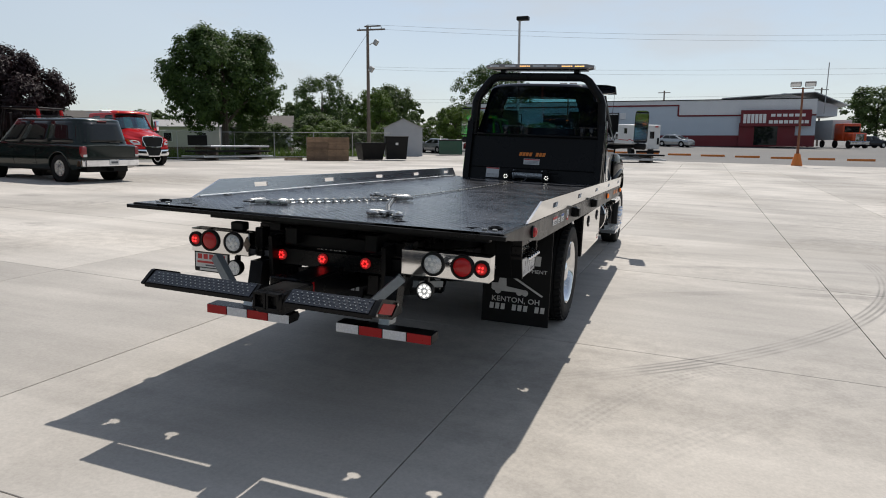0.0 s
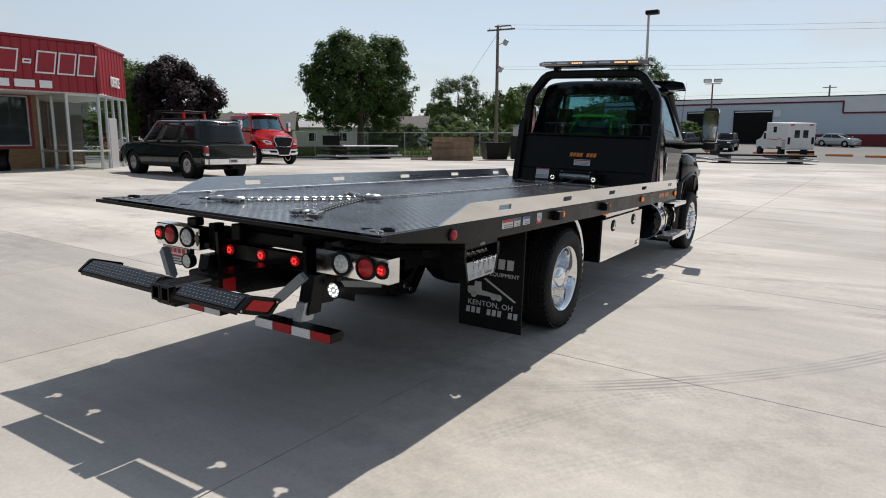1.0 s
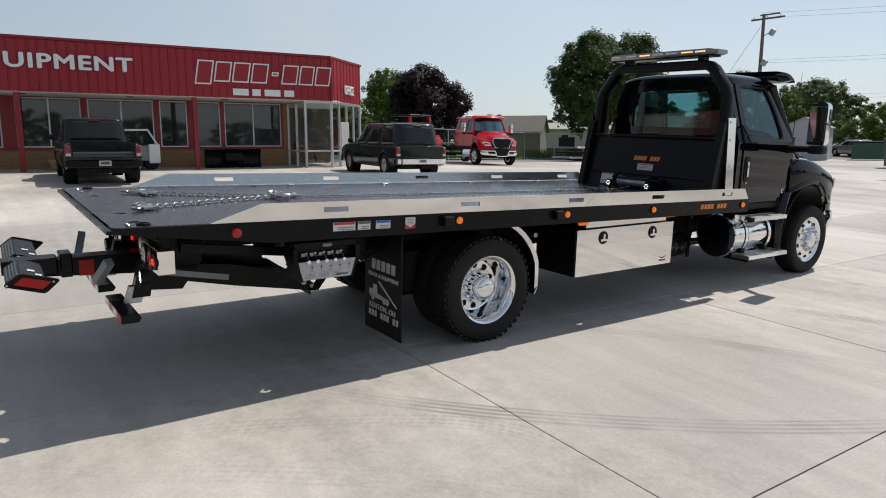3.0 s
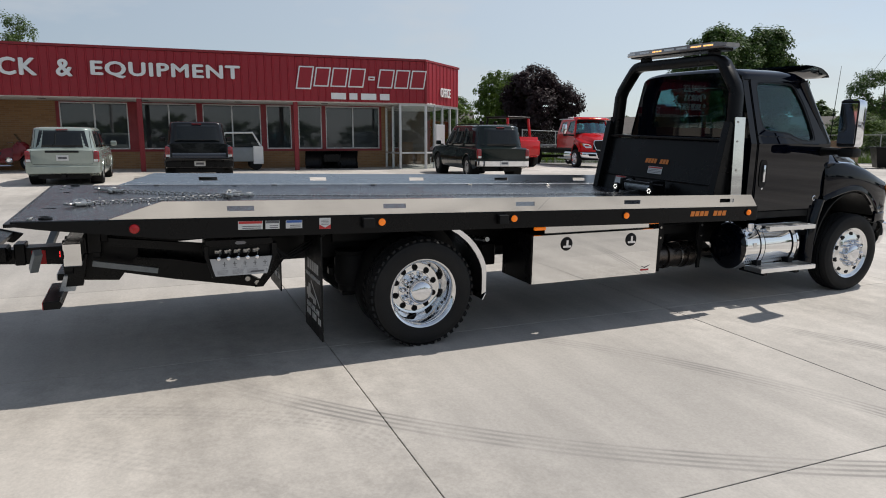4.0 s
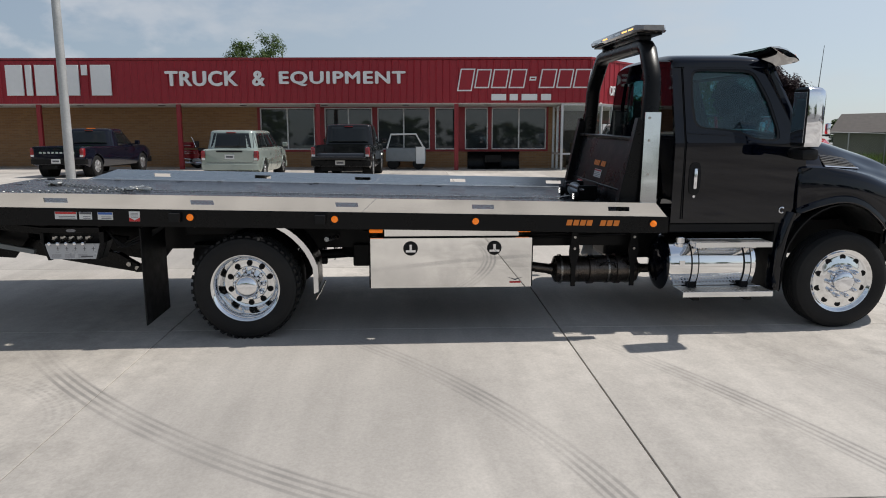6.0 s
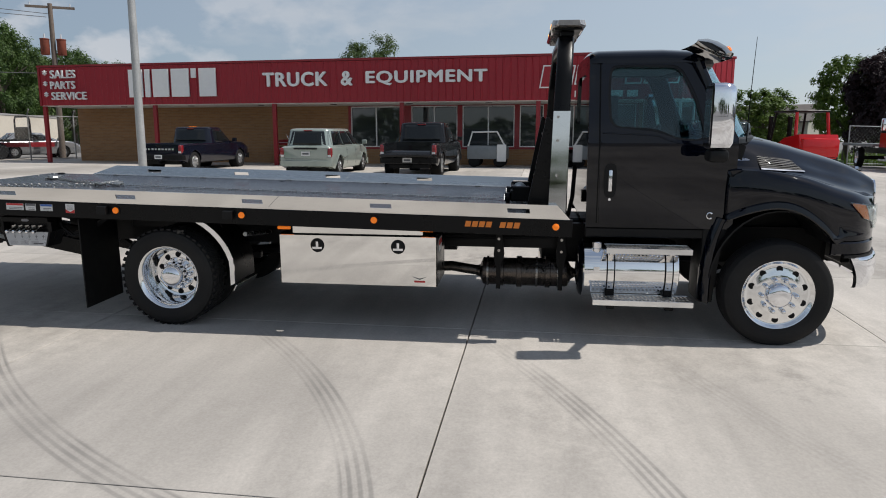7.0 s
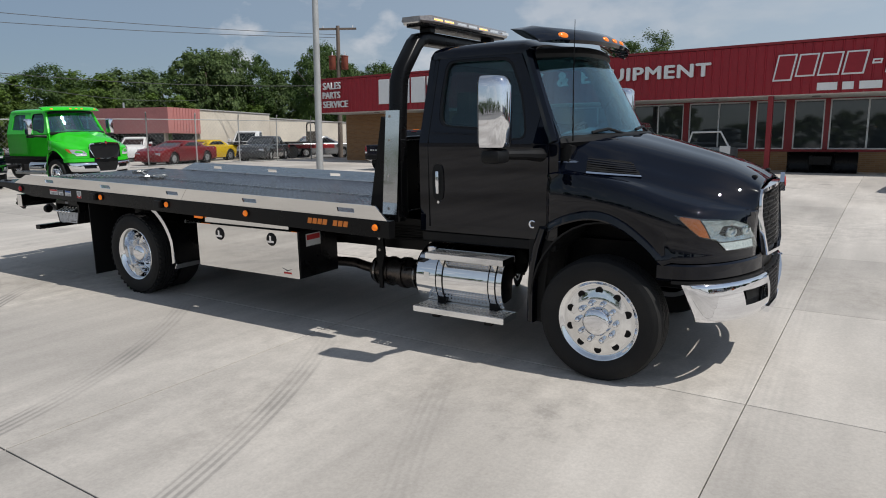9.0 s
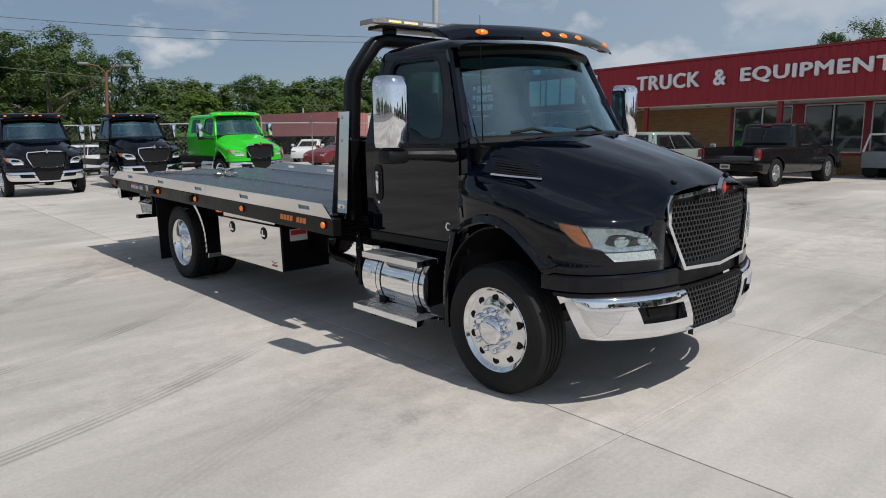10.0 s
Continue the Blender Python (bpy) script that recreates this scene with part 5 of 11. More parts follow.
    emb = [(0, 1.335), (0.045, 1.405), (0, 1.475), (-0.045, 1.405)]
    add("emblem", pane_solid(B(), emb, lambda u, v, d: gp(u, v, 0.045 - d), 0.03), M_CHROME, parent=gr)
    add("emblem_face", pane_solid(B(), [(x * 0.52, 1.412 + (z - 1.412) * 0.52) for x, z in emb], lambda u, v, d: gp(u, v, 0.05 - d), 0.004), M_REDINK, parent=gr)
    # lamps
    sa, sb = arc_of(1.099), arc_of(0.585)
    UP = [(arc_of(x), z) for x, z in ((1.099, 1.258), (1.037, 1.232), (0.854, 1.222), (0.714, 1.178), (0.64, 1.10), (0.585, 1.005))]
    DN = [(arc_of(x), z) for x, z in ((1.099, 1.250), (1.075, 1.155), (1.045, 1.105), (0.965, 1.078), (0.90, 1.015), (0.80, 0.999), (0.585, 0.994))]
    def lens_at(k, f, a0=0.0, a1=1.0):
        a = sa + (sb - sa) * (a0 + (a1 - a0) * k)
        return a, lerp(DN, a) + (lerp(UP, a) - lerp(DN, a)) * f
    for s in (1, -1):
        hl = add("headlight", plan_patch(lens_at, steps_to(0, 20, 1), (0, 0.5, 1), -0.016, 0.03, s), M_HOLE, "clear headlight with amber corner")
        def amber(k, f):
            a = sa + 0.03 + (arc_of(1.047 - 0.045 * (1 - f)) - sa - 0.03) * k
            return a, lerp(DN, a) + 0.008 + (lerp(UP, a) - lerp(DN, a) - 0.016) * f
        def clear(k, f):
            a0, a1 = arc_of(1.040 - 0.045 * (1 - f)), arc_of(0.64 - 0.02 * (1 - f))
            a = a0 + (a1 - a0) * k
            lo = max(lerp(DN, a) + 0.008, 1.068)
            return a, lo + max(0.004, lerp(UP, a) - 0.012 - lo) * f
        def low(k, f):
            a0, a1 = arc_of(0.945 - 0.05 * (1 - f)), arc_of(0.655 - 0.02 * (1 - f))
            a = a0 + (a1 - a0) * k
            return a, 1.006 + 0.054 * f
        add("turn_signal", plan_patch(amber, steps_to(0, 6, 1), (0, 0.5, 1), 0.010, 0.008, s), M_AMBER_DULL, "amber turn signal", parent=hl)
        add("headlight_bezel", plan_patch(clear, steps_to(0, 12, 1), (0, 0.35, 0.7, 1), lambda k, f: 0.010 - 0.02 * math.sin(math.pi * f) * math.sin(math.pi * k), 0.006, s), lamps or M_HEAD, parent=hl)
        add("running_light", plan_patch(low, steps_to(0, 6, 1), (0, 0.5, 1), 0.012, 0.008, s), M_CLEAR, parent=hl)
        if fine:
            for x, r in ((0.86, 0.04), (0.72, 0.036)):
                q = arc_point(arc_of(x), 0.0)
                o = add("bulb", revolve(B(), [(0, 0.006), (r * 0.55, 0.004), (r * 0.6, 0.014), (r, 0.012), (r * 1.05, 0.0)], (0, 0, 0), "y", 18), M_CHROME, parent=hl)
                o.matrix_basis = Matrix.Translation((s * q[0], q[1], 1.128)) @ Matrix.Rotation(-s * 0.5, 4, "Z") @ Matrix.Diagonal((1.25, 1, 0.8, 1))
            o = add("headlight_cover", plan_patch(lens_at, steps_to(0, 20, 1), (0, 0.25, 0.5, 0.75, 1), lambda k, f: 0.016 + 0.008 * math.sin(math.pi * f), 0.004, s), M_CLEARGLASS, parent=hl)
            o.visible_shadow = False
    if fine:
        for s in (1, -1):
            wp = B()
            p0, p1 = Vector(ws(s * 0.30 + 0.10, 0.02, -0.03)), Vector(ws(s * 0.30 + 0.62 * 0.7, 0.05, -0.03))
            tube(wp, [p0, p0.lerp(p1, 0.5) + Vector((0, 0.01, 0.03)), p1], 0.012, 6)
            add("wiper", wp, M_PLASTIC)
    # inside: seats, wheel, dash
    if fine:
        for sx in (-0.52, 0.52):
            bm = B()
            box(bm, sx - 0.24, sx + 0.24, -1.30, -0.80, 1.25, 1.42, 0.05, 2)
            seat = add("seat", bm, M_SEAT, "dark cloth cab seat")
            bm = B()
            loft(bm, [[(sx - w, y0, z), (sx + w, y0, z), (sx + w, y0 + 0.12, z), (sx - w, y0 + 0.12, z)] for z, w, y0 in ((1.40, 0.24, -1.38), (1.70, 0.25, -1.43), (1.93, 0.21, -1.47), (1.97, 0.12, -1.47), (2.14, 0.11, -1.47))])
            add("seat_back", bm, M_SEAT, parent=seat)
        add("dashboard", prism(B(), [(-0.75, 1.25), (-0.40, 1.25), (-0.30, 1.70), (-0.42, 1.76), (-0.68, 1.68)], "x", -0.93, 0.93), M_PLASTIC)
        bm = B()
        tube(bm, [(-0.5 + 0.21 * math.cos(a), -0.86 + 0.10 * math.sin(a), 1.68 + 0.18 * math.sin(a)) for a in [2 * math.pi * k / 20 for k in range(20)]], 0.016, 6, closed=True)
        add("steering_wheel", bm, M_PLASTIC)
        add("headliner", box(B(), -0.78, 0.78, -1.56, -0.72, 2.385, 2.40, 0.004), M_LINER, "light grey headliner")
        bm = B()
        ant = [(0.92, -0.30, 1.74), (0.93, -0.30, 2.1), (0.94, -0.295, 2.40), (0.945, -0.29, 2.60)]
        tube(bm, ant, [0.006, 0.004, 0.003, 0.002], 6)
        add("antenna", bm, M_HOLE, "thin black whip aerial")
    # front axle and wheels
    bm = B()
    box(bm, -0.85, 0.85, -0.06, 0.06, 0.36, 0.48, 0.02)
    add("front_axle", bm, M_FRAME)
    base = off
    for s in (1, -1):
        w = truck_wheel(root, "front", 0, 0, s)
        w.matrix_basis = off @ Matrix.Translation((s * 1.02, 0, 0.452)) @ (Matrix.Identity(4) if s > 0 else Matrix.Rotation(math.pi, 4, "Z"))


M_HEAD = mat("headlight_reflector", (0.66, 0.67, 0.70), 0.2, 0.9, 0.3, 14, 60, bump=0.5)

# ---- the tow truck ----
def tread_plate(name, col, rough, metal, pitch=0.03, strength=0.5):
    """Steel with a raised pattern of crossed lozenges."""
    m = mat(name, col, rough, metal, 0.18, 3.0, 60, rvar=0.07, dirt=tuple(c * 1.7 for c in col), dirt_amount=0.25)
    n, l = m.node_tree.nodes, m.node_tree.links
    p = n["Principled BSDF"]
    tc = n.new("ShaderNodeTexCoord")
    sep = n.new("ShaderNodeSeparateXYZ")
    l.new(tc.outputs["Object"], sep.inputs["Vector"])

    def op(kind, a, b=0.0):
        q = n.new("ShaderNodeMath")
        q.operation = kind
        for i, v in enumerate((a, b)):
            if isinstance(v, (int, float)):
                q.inputs[i].default_value = v
            else:
                l.new(v, q.inputs[i])
        return q.outputs["Value"]
    k = math.pi / pitch
    u = op("MULTIPLY", op("ADD", sep.outputs["X"], sep.outputs["Y"]), k)
    v = op("MULTIPLY", op("SUBTRACT", sep.outputs["X"], sep.outputs["Y"]), k)
    a = op("MULTIPLY", op("POWER", op("ABSOLUTE", op("SINE", u)), 1.5), op("POWER", op("ABSOLUTE", op("SINE", op("MULTIPLY", v, 0.5))), 4.0))
    b = op("MULTIPLY", op("POWER", op("ABSOLUTE", op("SINE", v)), 1.5), op("POWER", op("ABSOLUTE", op("COSINE", op("MULTIPLY", u, 0.5))), 4.0))
    h = op("MAXIMUM", a, b)
    bp = n.new("ShaderNodeBump")
    bp.inputs["Strength"].default_value, bp.inputs["Distance"].default_value = strength, 0.003
    l.new(h, bp.inputs["Height"])
    l.new(bp.outputs["Normal"], p.inputs["Normal"])
    return m


M_DECK = tread_plate("dark_tread_plate", (0.038, 0.040, 0.048), 0.21, 0.32, 0.035, 0.6)
M_STEP = tread_plate("bright_step_plate", (0.55, 0.55, 0.55), 0.32, 0.9, 0.03, 0.9)
M_TREADBLACK = tread_plate("black_tread_pan", (0.016, 0.019, 0.027), 0.34, 0.1, 0.03, 0.5)

truck = thing("tow_truck", pose(0, 0, 0, -0.2, 2.05, 0), "black rollback tow truck with a tread-plate flatbed and polished wheels", "truck")
XC = -1.12
BED = Matrix.Translation((0, 0, 1.163)) @ Matrix.Rotation(radians(-1.12), 4, "X")


def tp(name, bm, material, label="", smooth=False, parent=None, m=None, angle=35):
    o = part(name, bm, material, parent or truck, label, smooth, angle)
    if m is not None:
        o.matrix_basis = m
    return o


def bp(name, bm, material, label="", smooth=False):
    return tp(name, bm, material, label, smooth, None, BED)


bp("seam_strip", box(B(), XC - 0.03, XC + 0.03, -2.75, 3.45, -0.034, -0.0125), M_FRAME)
# deck of two sheets with a seam, tapered rear lip
def keyhole(x, y, turn):
    """Outline of a chain slot: a round eye with a narrow tail."""
    pts = [(0.042 * math.cos(radians(a)), 0.030 * math.sin(radians(a))) for a in range(110, 431, 40)] + [(0.010, 0.075), (-0.010, 0.075)]
    c, q = math.cos(radians(turn)), math.sin(radians(turn))
    return [(x + u * c - v * q, y + u * q + v * c) for u, v in pts]


def deck_cell(bm, x0, x1, y0, y1, hole=None):
    """A piece of deck plate, 12 mm thick, with a slot right through it where one is given."""
    if hole is None:
        box(bm, x0, x1, y0, y1, -0.012, 0.0)
        return
    hole = keyhole(*hole)
    cx, cy = sum(p[0] for p in hole) / len(hole), sum(p[1] for p in hole) / len(hole)
    rim = []
    for px, py in hole:
        dx, dy = px - cx, py - cy
        f = min((((x1 if dx > 0 else x0) - cx) / dx) if abs(dx) > 1e-6 else 1e9, (((y1 if dy > 0 else y0) - cy) / dy) if abs(dy) > 1e-6 else 1e9)
        rim.append((cx + dx * f, cy + dy * f))
    n = len(hole)
    top = [[bm.verts.new((p[0], p[1], z)) for p in loop] for z in (0.0, -0.012) for loop in (rim, hole)]
    corners = [(x0, y0), (x1, y0), (x1, y1), (x0, y1)]
    for lay in (0, 2):
        o, i = top[lay], top[lay + 1]
        for k in range(n):
            j = (k + 1) % n
            a, b = rim[k], rim[j]
            # fill in the plate's corner where the rim turns it
            turn = [c for c in corners if abs(a[0] - b[0]) > 1e-5 and abs(a[1] - b[1]) > 1e-5 and ((abs(c[0] - a[0]) < 1e-5 and abs(c[1] - b[1]) < 1e-5) or (abs(c[1] - a[1]) < 1e-5 and abs(c[0] - b[0]) < 1e-5))]
            mid = [bm.verts.new((turn[0][0], turn[0][1], 0.0 if lay == 0 else -0.012))] if turn else []
            bm.faces.new([o[k]] + mid + [o[j], i[j], i[k]])
    for k in range(n):
        j = (k + 1) % n
        bm.faces.new((top[1][k], top[1][j], top[3][j], top[3][k]))


for x0, x1, side in ((-2.378, XC - 0.003, -1), (XC + 0.003, 0.138, 1)):
    bm = B()
    out, inn = (-0.078, -0.52) if side > 0 else (-2.10, -1.68)
    e0, e1 = (x1 - 0.34, x1) if side > 0 else (x0, x0 + 0.34)
    lo, hi = min(out, inn) - 0.1, max(out, inn) + 0.1
    m = (out + inn) / 2
    # tail strip with two slots, then the run of the deck with slots along its edge
    deck_cell(bm, x0, lo, -2.93, -2.60)
    deck_cell(bm, lo, m, -2.93, -2.60, (min(out, inn), -2.76, 160))
    deck_cell(bm, m, hi, -2.93, -2.60, (max(out, inn), -2.76, 200))
    deck_cell(bm, hi, x1, -2.93, -2.60)
    ex = 0.02 if side > 0 else -2.26
    cuts = [-2.60, -1.40, -1.08, 0.14, 0.46, 1.68, 2.00, 3.20, 3.48]
    for k, (a, b) in enumerate(zip(cuts, cuts[1:])):
        deck_cell(bm, e0, e1, a, b, (ex, (a + b) / 2, 90 * side) if k % 2 == 1 and k < 6 else None)
    deck_cell(bm, min(e0, x0) if side > 0 else e1, e0 if side > 0 else x1, -2.60, 3.48)
    bmesh.ops.remove_doubles(bm, verts=bm.verts, dist=0.0002)
    bp("deck_sheet", bm, M_DECK, "dark tread-plate steel deck sheet")
bm = B()
prism(bm, [(-2.42, -2.965), (0.18, -2.965), (0.18, -2.93), (0.135, -2.84), (-2.375, -2.84), (-2.42, -2.93)], "z", -0.035, -0.0125)
bp("tail_edge", bm, M_BLACK, "black bevelled tail edge")
def rail_plate(y0, y1, back, front, s, xo):
    """A thin upright side plate leaning a little outwards, its ends cut on the slant, with slanted slots right through it."""
    h, th = 0.122, 0.014
    slots = [(c - 0.095, c + 0.095) for c in (-1.50, -0.31, 0.90, 2.07, 3.27) if y0 + back + 0.12 < c < y1 - front - 0.12]
    zs = [0.0, 0.045, 0.083, h]

    def cut(y, z):
        """Ends lean with their cut, slots lean the other way."""
        return y + 0.02 * (1 - z / h)
    cols = [("start", y0)] + [v for a, b in slots for v in (("slot", a), ("slot", b))] + [("end", y1)]
    bm = B()
    v = {}
    for d in (0, 1):
        for i, (kind, y) in enumerate(cols):
            for k, z in enumerate(zs):
                yy = y + back * z / h if kind == "start" else (y - front * z / h if kind == "end" else cut(y, z))
                v[d, i, k] = bm.verts.new((xo + s * (0.016 * z / h - th * d), yy, z + 0.001))
    n = len(cols)
    for i in range(n - 1):
        for k in range(3):
            if k == 1 and i % 2 == 1:
                for a, b in (((i, 1), (i + 1, 1)), ((i, 2), (i + 1, 2)), ((i, 1), (i, 2)), ((i + 1, 1), (i + 1, 2))):
                    bm.faces.new((v[0, a[0], a[1]], v[0, b[0], b[1]], v[1, b[0], b[1]], v[1, a[0], a[1]]))
                continue
            for d in (0, 1):
                bm.faces.new((v[d, i, k], v[d, i + 1, k], v[d, i + 1, k + 1], v[d, i, k + 1]))
        for k in (0, 3):
            bm.faces.new((v[0, i, k], v[0, i + 1, k], v[1, i + 1, k], v[1, i, k]))
    for i in (0, n - 1):
        for k in range(3):
            bm.faces.new((v[0, i, k], v[0, i, k + 1], v[1, i, k + 1], v[1, i, k]))
    return bm


for s, xo in ((1, 0.16), (-1, -2.40)):
    x_in = xo - s * 0.085
    bm = B()
    prism(bm, [(-2.93, -0.034), (-2.93, -0.002), (3.74, -0.002), (3.74, -0.148), (-1.95, -0.148), (-2.75, -0.06)], "x", x_in, xo, 0.006)
    bp("side_beam", bm, M_BLACK, "black steel side beam")
    # two lengths of bright side rail, meeting on a slanted seam
    for y0, y1, back, front in ((-2.36, 1.036, 0.34, -0.122), (1.040, 3.72, 0.122, 0.115)):
        bp("side_rail", rail_plate(y0, y1, back, front, s, xo), M_STEEL if s > 0 else M_GALVB, "bright stainless side rail with slanted slots")
    # welded foot strip with its bright bead on the deck side
    bp("rail_foot", tube(B(), [(xo - s * 0.022, -2.30, 0.004), (xo - s * 0.022, 3.66, 0.004)], 0.009, 6), M_GALV, "", True)
    for y in (-2.0, -0.8, 0.35, 1.6, 2.75):
        bp("rail_clip", box(B(), xo - s * 0.075, xo - s * 0.022, y - 0.03, y + 0.03, 0.001, 0.009, 0.002), M_ZINC)
# bolts along the tail
for x in (-2.28, -2.2, -1.98, 0.02, 0.08):
    bp("bolt", cyl(B(), (x, -2.83, 0.004), 0.016, 0.012, "z", 10, 0.003), M_ZINC)
for x in (-2.30, 0.06):
    bm = B()
    tube(bm, [(x + 0.035 * math.cos(a), -2.74 + 0.035 * math.sin(a), 0.006) for a in [2 * math.pi * k / 18 for k in range(18)]], 0.009, 6, closed=True)
    bp("tie_down_ring", bm, M_BLACK, smooth=True)
# cross members under the deck
for y in [-2.4 + 0.6 * k for k in range(10)]:
    bp("cross_member", box(B(), -2.18, -0.06, y - 0.03, y + 0.03, -0.13, -0.016, 0.005), M_FRAME)
for x in (XC - 0.30, XC + 0.30):
    bp("bed_runner", box(B(), x - 0.045, x + 0.045, -2.55, 3.6, -0.245, -0.132, 0.006), M_FRAME)
# marker lamps on the beams
def lamp(c, r, lens, s, name="marker_lamp", label="amber marker lamp"):
    bm = B()
    revolve(bm, [(0, -0.004), (r + 0.008, -0.004), (r + 0.008, 0.008), (r, 0.012)], (0, 0, 0), "x", 18)
    o = tp(name, bm, M_PLASTIC, label, True, m=BED @ Matrix.Translation(c) @ (Matrix.Identity(4) if s > 0 else Matrix.Rotation(math.pi, 4, "Z")))
    bm = B()
    revolve(bm, [(r, 0.008), (r * 0.9, 0.022), (r * 0.5, 0.03), (0, 0.032)], (0, 0, 0), "x", 18)
    tp("lens", bm, lens, "", True, o)


for y in (-0.405, 0.805, 2.02, 3.60):
    for s, x in ((1, 0.16), (-1, -2.40)):
        lamp((x, y, -0.062), 0.03, M_AMBER, s)
for s, x in ((1, 0.16), (-1, -2.40)):
    lamp((x, -2.2, -0.065), 0.034, M_RED_LENS, s, label="red marker lamp")
for y in (-0.53, 0.68):
    bm = B()
    prism(bm, [(0.161, -0.105), (0.161, -0.02), (0.215, -0.028), (0.215, -0.098)], "y", y - 0.04, y + 0.05, 0.006)
    o = bp("scene_light", bm, M_PLASTIC, "black side scene light")
    tp("lens", box(B(), 0.170, 0.208, y - 0.0415, y - 0.038, -0.092, -0.034), M_HOLE, "dark amber lens", parent=o)
# warning decals on the right beam
for y, w, top, name in ((-1.422, 0.176, M_REDINK, "red and white warning decal"), (-1.262, 0.103, M_INK, "grey safety decal"), (-1.102, 0.123, M_BLUEINK, "blue and white notice decal"), (-0.864, 0.088, M_REDINK, "white decal with a red arrow")):
    h = 0.062 if w > 0.09 else 0.085
    d = bp("decal", box(B(), 0.160, 0.1625, y - w / 2, y + w / 2, -0.062 - h / 2, -0.062 + h / 2), M_PAPER, name)
    if w > 0.09:
        tp("decal_band", box(B(), 0.1625, 0.1635, y - w / 2 + 0.004, y + w / 2 - 0.004, -0.05, -0.032), top, parent=d)
        for k in range(2):
            tp("text_bar", box(B(), 0.1625, 0.1635, y - w / 2 + 0.03, y + w / 2 - 0.012, -0.072 - k * 0.014, -0.067 - k * 0.014), M_INK, parent=d)
    else:
        tp("decal_band", prism(B(), [(y - 0.044, -0.104), (y + 0.044, -0.104), (y + 0.044, -0.070), (y, -0.095), (y - 0.044, -0.070)], "x", 0.1625, 0.1635), M_REDINK, parent=d)
        for k in range(4):
            tp("text_bar", box(B(), 0.1625, 0.1635, y - 0.03, y + 0.03, -0.038 - k * 0.011, -0.035 - k * 0.011), M_INK, parent=d)
# maker's name as plain slanted blocks
def name_blocks(parent_m, length, h, n=8, gap=0.2, depth=0.002):
    for k in range(n):
        if k == 4:
            continue
        x = length * k / n
        w = length / n * (1 - gap)
        bm = B()
        prism(bm, [(x, 0), (x + w, 0), (x + w + h * 0.22, h), (x + h * 0.22, h)], "y", -depth, 0.0)
        tp("name_block", bm, M_ORANGE, "orange slanted block", m=parent_m)


name_blocks(BED @ Matrix.Translation((0.1605, 2.82, -0.088)) @ Matrix.Rotation(radians(90), 4, "Z"), 0.48, 0.05)
# under-beam clearance lamps
for y in (1.15, 2.47):
    tp("clearance_lamp", box(B(), 0.03, 0.06, y - 0.06, y + 0.06, 0.945, 0.975, 0.006), M_AMBER, "amber clearance lamp")

# ---- pylon behind the cab ----
bm = B()
half = [(0.985, 3.60, 1.05), (0.97, 3.62, 1.70), (0.945, 3.64, 2.24), (0.91, 3.645, 2.33), (0.73, 3.66, 2.56), (0.67, 3.66, 2.60), (0.60, 3.665, 2.615)]
line = [(XC - x, y, z) for x, y, z in half] + [(XC + x, y, z) for x, y, z in half[::-1]]
w2, d2 = 0.055, 0.07
rings = []
for i, p in enumerate(line):
    a, b = Vector(line[max(0, i - 1)]), Vector(line[min(len(line) - 1, i + 1)])
    t = (b - a).normalized()
    yv = Vector((0, 1, 0))
    nrm = t.cross(yv).normalized()
    p = Vector(p)
    c = 0.018
    rings.append([p + nrm * (w2 - c) - yv * d2, p + nrm * w2 - yv * (d2 - c), p + nrm * w2 + yv * (d2 - c), p + nrm * (w2 - c) + yv * d2, p - nrm * (w2 - c) + yv * d2, p - nrm * w2 + yv * (d2 - c), p - nrm * w2 - yv * (d2 - c), p - nrm * (w2 - c) - yv * d2])
tp("pylon_frame", loft(B(), rings), M_BLACK, "black bent-tube headache rack", True, angle=50)
for s in (1, -1):
    x = XC + s * 0.985
    bm = B()
    prism(bm, [(3.335, 1.09), (3.70, 1.09), (3.70, 1.75), (3.52, 1.95), (3.50, 1.95)], "x", x - 0.045, x + 0.045, 0.006)
    tp("pylon_gusset", bm, M_BLACK, "black side gusset")
    bm = B()
    loft(bm, [[(x + s * (0.100 - 0.060 * f), 3.535 + 0.025 * f, 1.12 + 0.88 * f), (x + s * (0.100 - 0.060 * f), 3.685 + 0.02 * f, 1.12 + 0.88 * f), (x + s * (0.112 - 0.060 * f), 3.685 + 0.02 * f, 1.12 + 0.88 * f), (x + s * (0.112 - 0.060 * f), 3.535 + 0.025 * f, 1.12 + 0.88 * f)] for f in (0, 0.5, 1)])
    g = tp("guard_strip", bm, M_STEEL, "bright stainless guard strip")
    for z in (1.17, 1.45, 1.75, 1.95):
        tp("rivet", cyl(B(), (x + s * (0.112 - 0.060 * (z - 1.12) / 0.88), 3.60, z), 0.012, 0.008, "x", 10), M_ZINC, parent=g)
panel = tp("pylon_panel", prism(B(), [(3.40, 1.09), (3.44, 1.09), (3.58, 1.74), (3.54, 1.74)], "x", XC - 0.94, XC + 0.94, 0.004), M_BLACK, "black headboard panel")
tp("panel_ledge", box(B(), XC - 0.95, XC + 0.95, 3.50, 3.62, 1.745, 1.775, 0.006), M_BLACK, "black top ledge")
tp("panel_rail", box(B(), XC - 0.93, XC + 0.93, 3.425, 3.455, 1.265, 1.285, 0.004), M_BLACK)
tilt = Matrix.Rotation(-math.atan2(0.14, 0.65), 4, "X")
name_blocks(Matrix.Translation((XC - 0.20, 3.4745, 1.455)) @ tilt, 0.40, 0.055, depth=0.004)
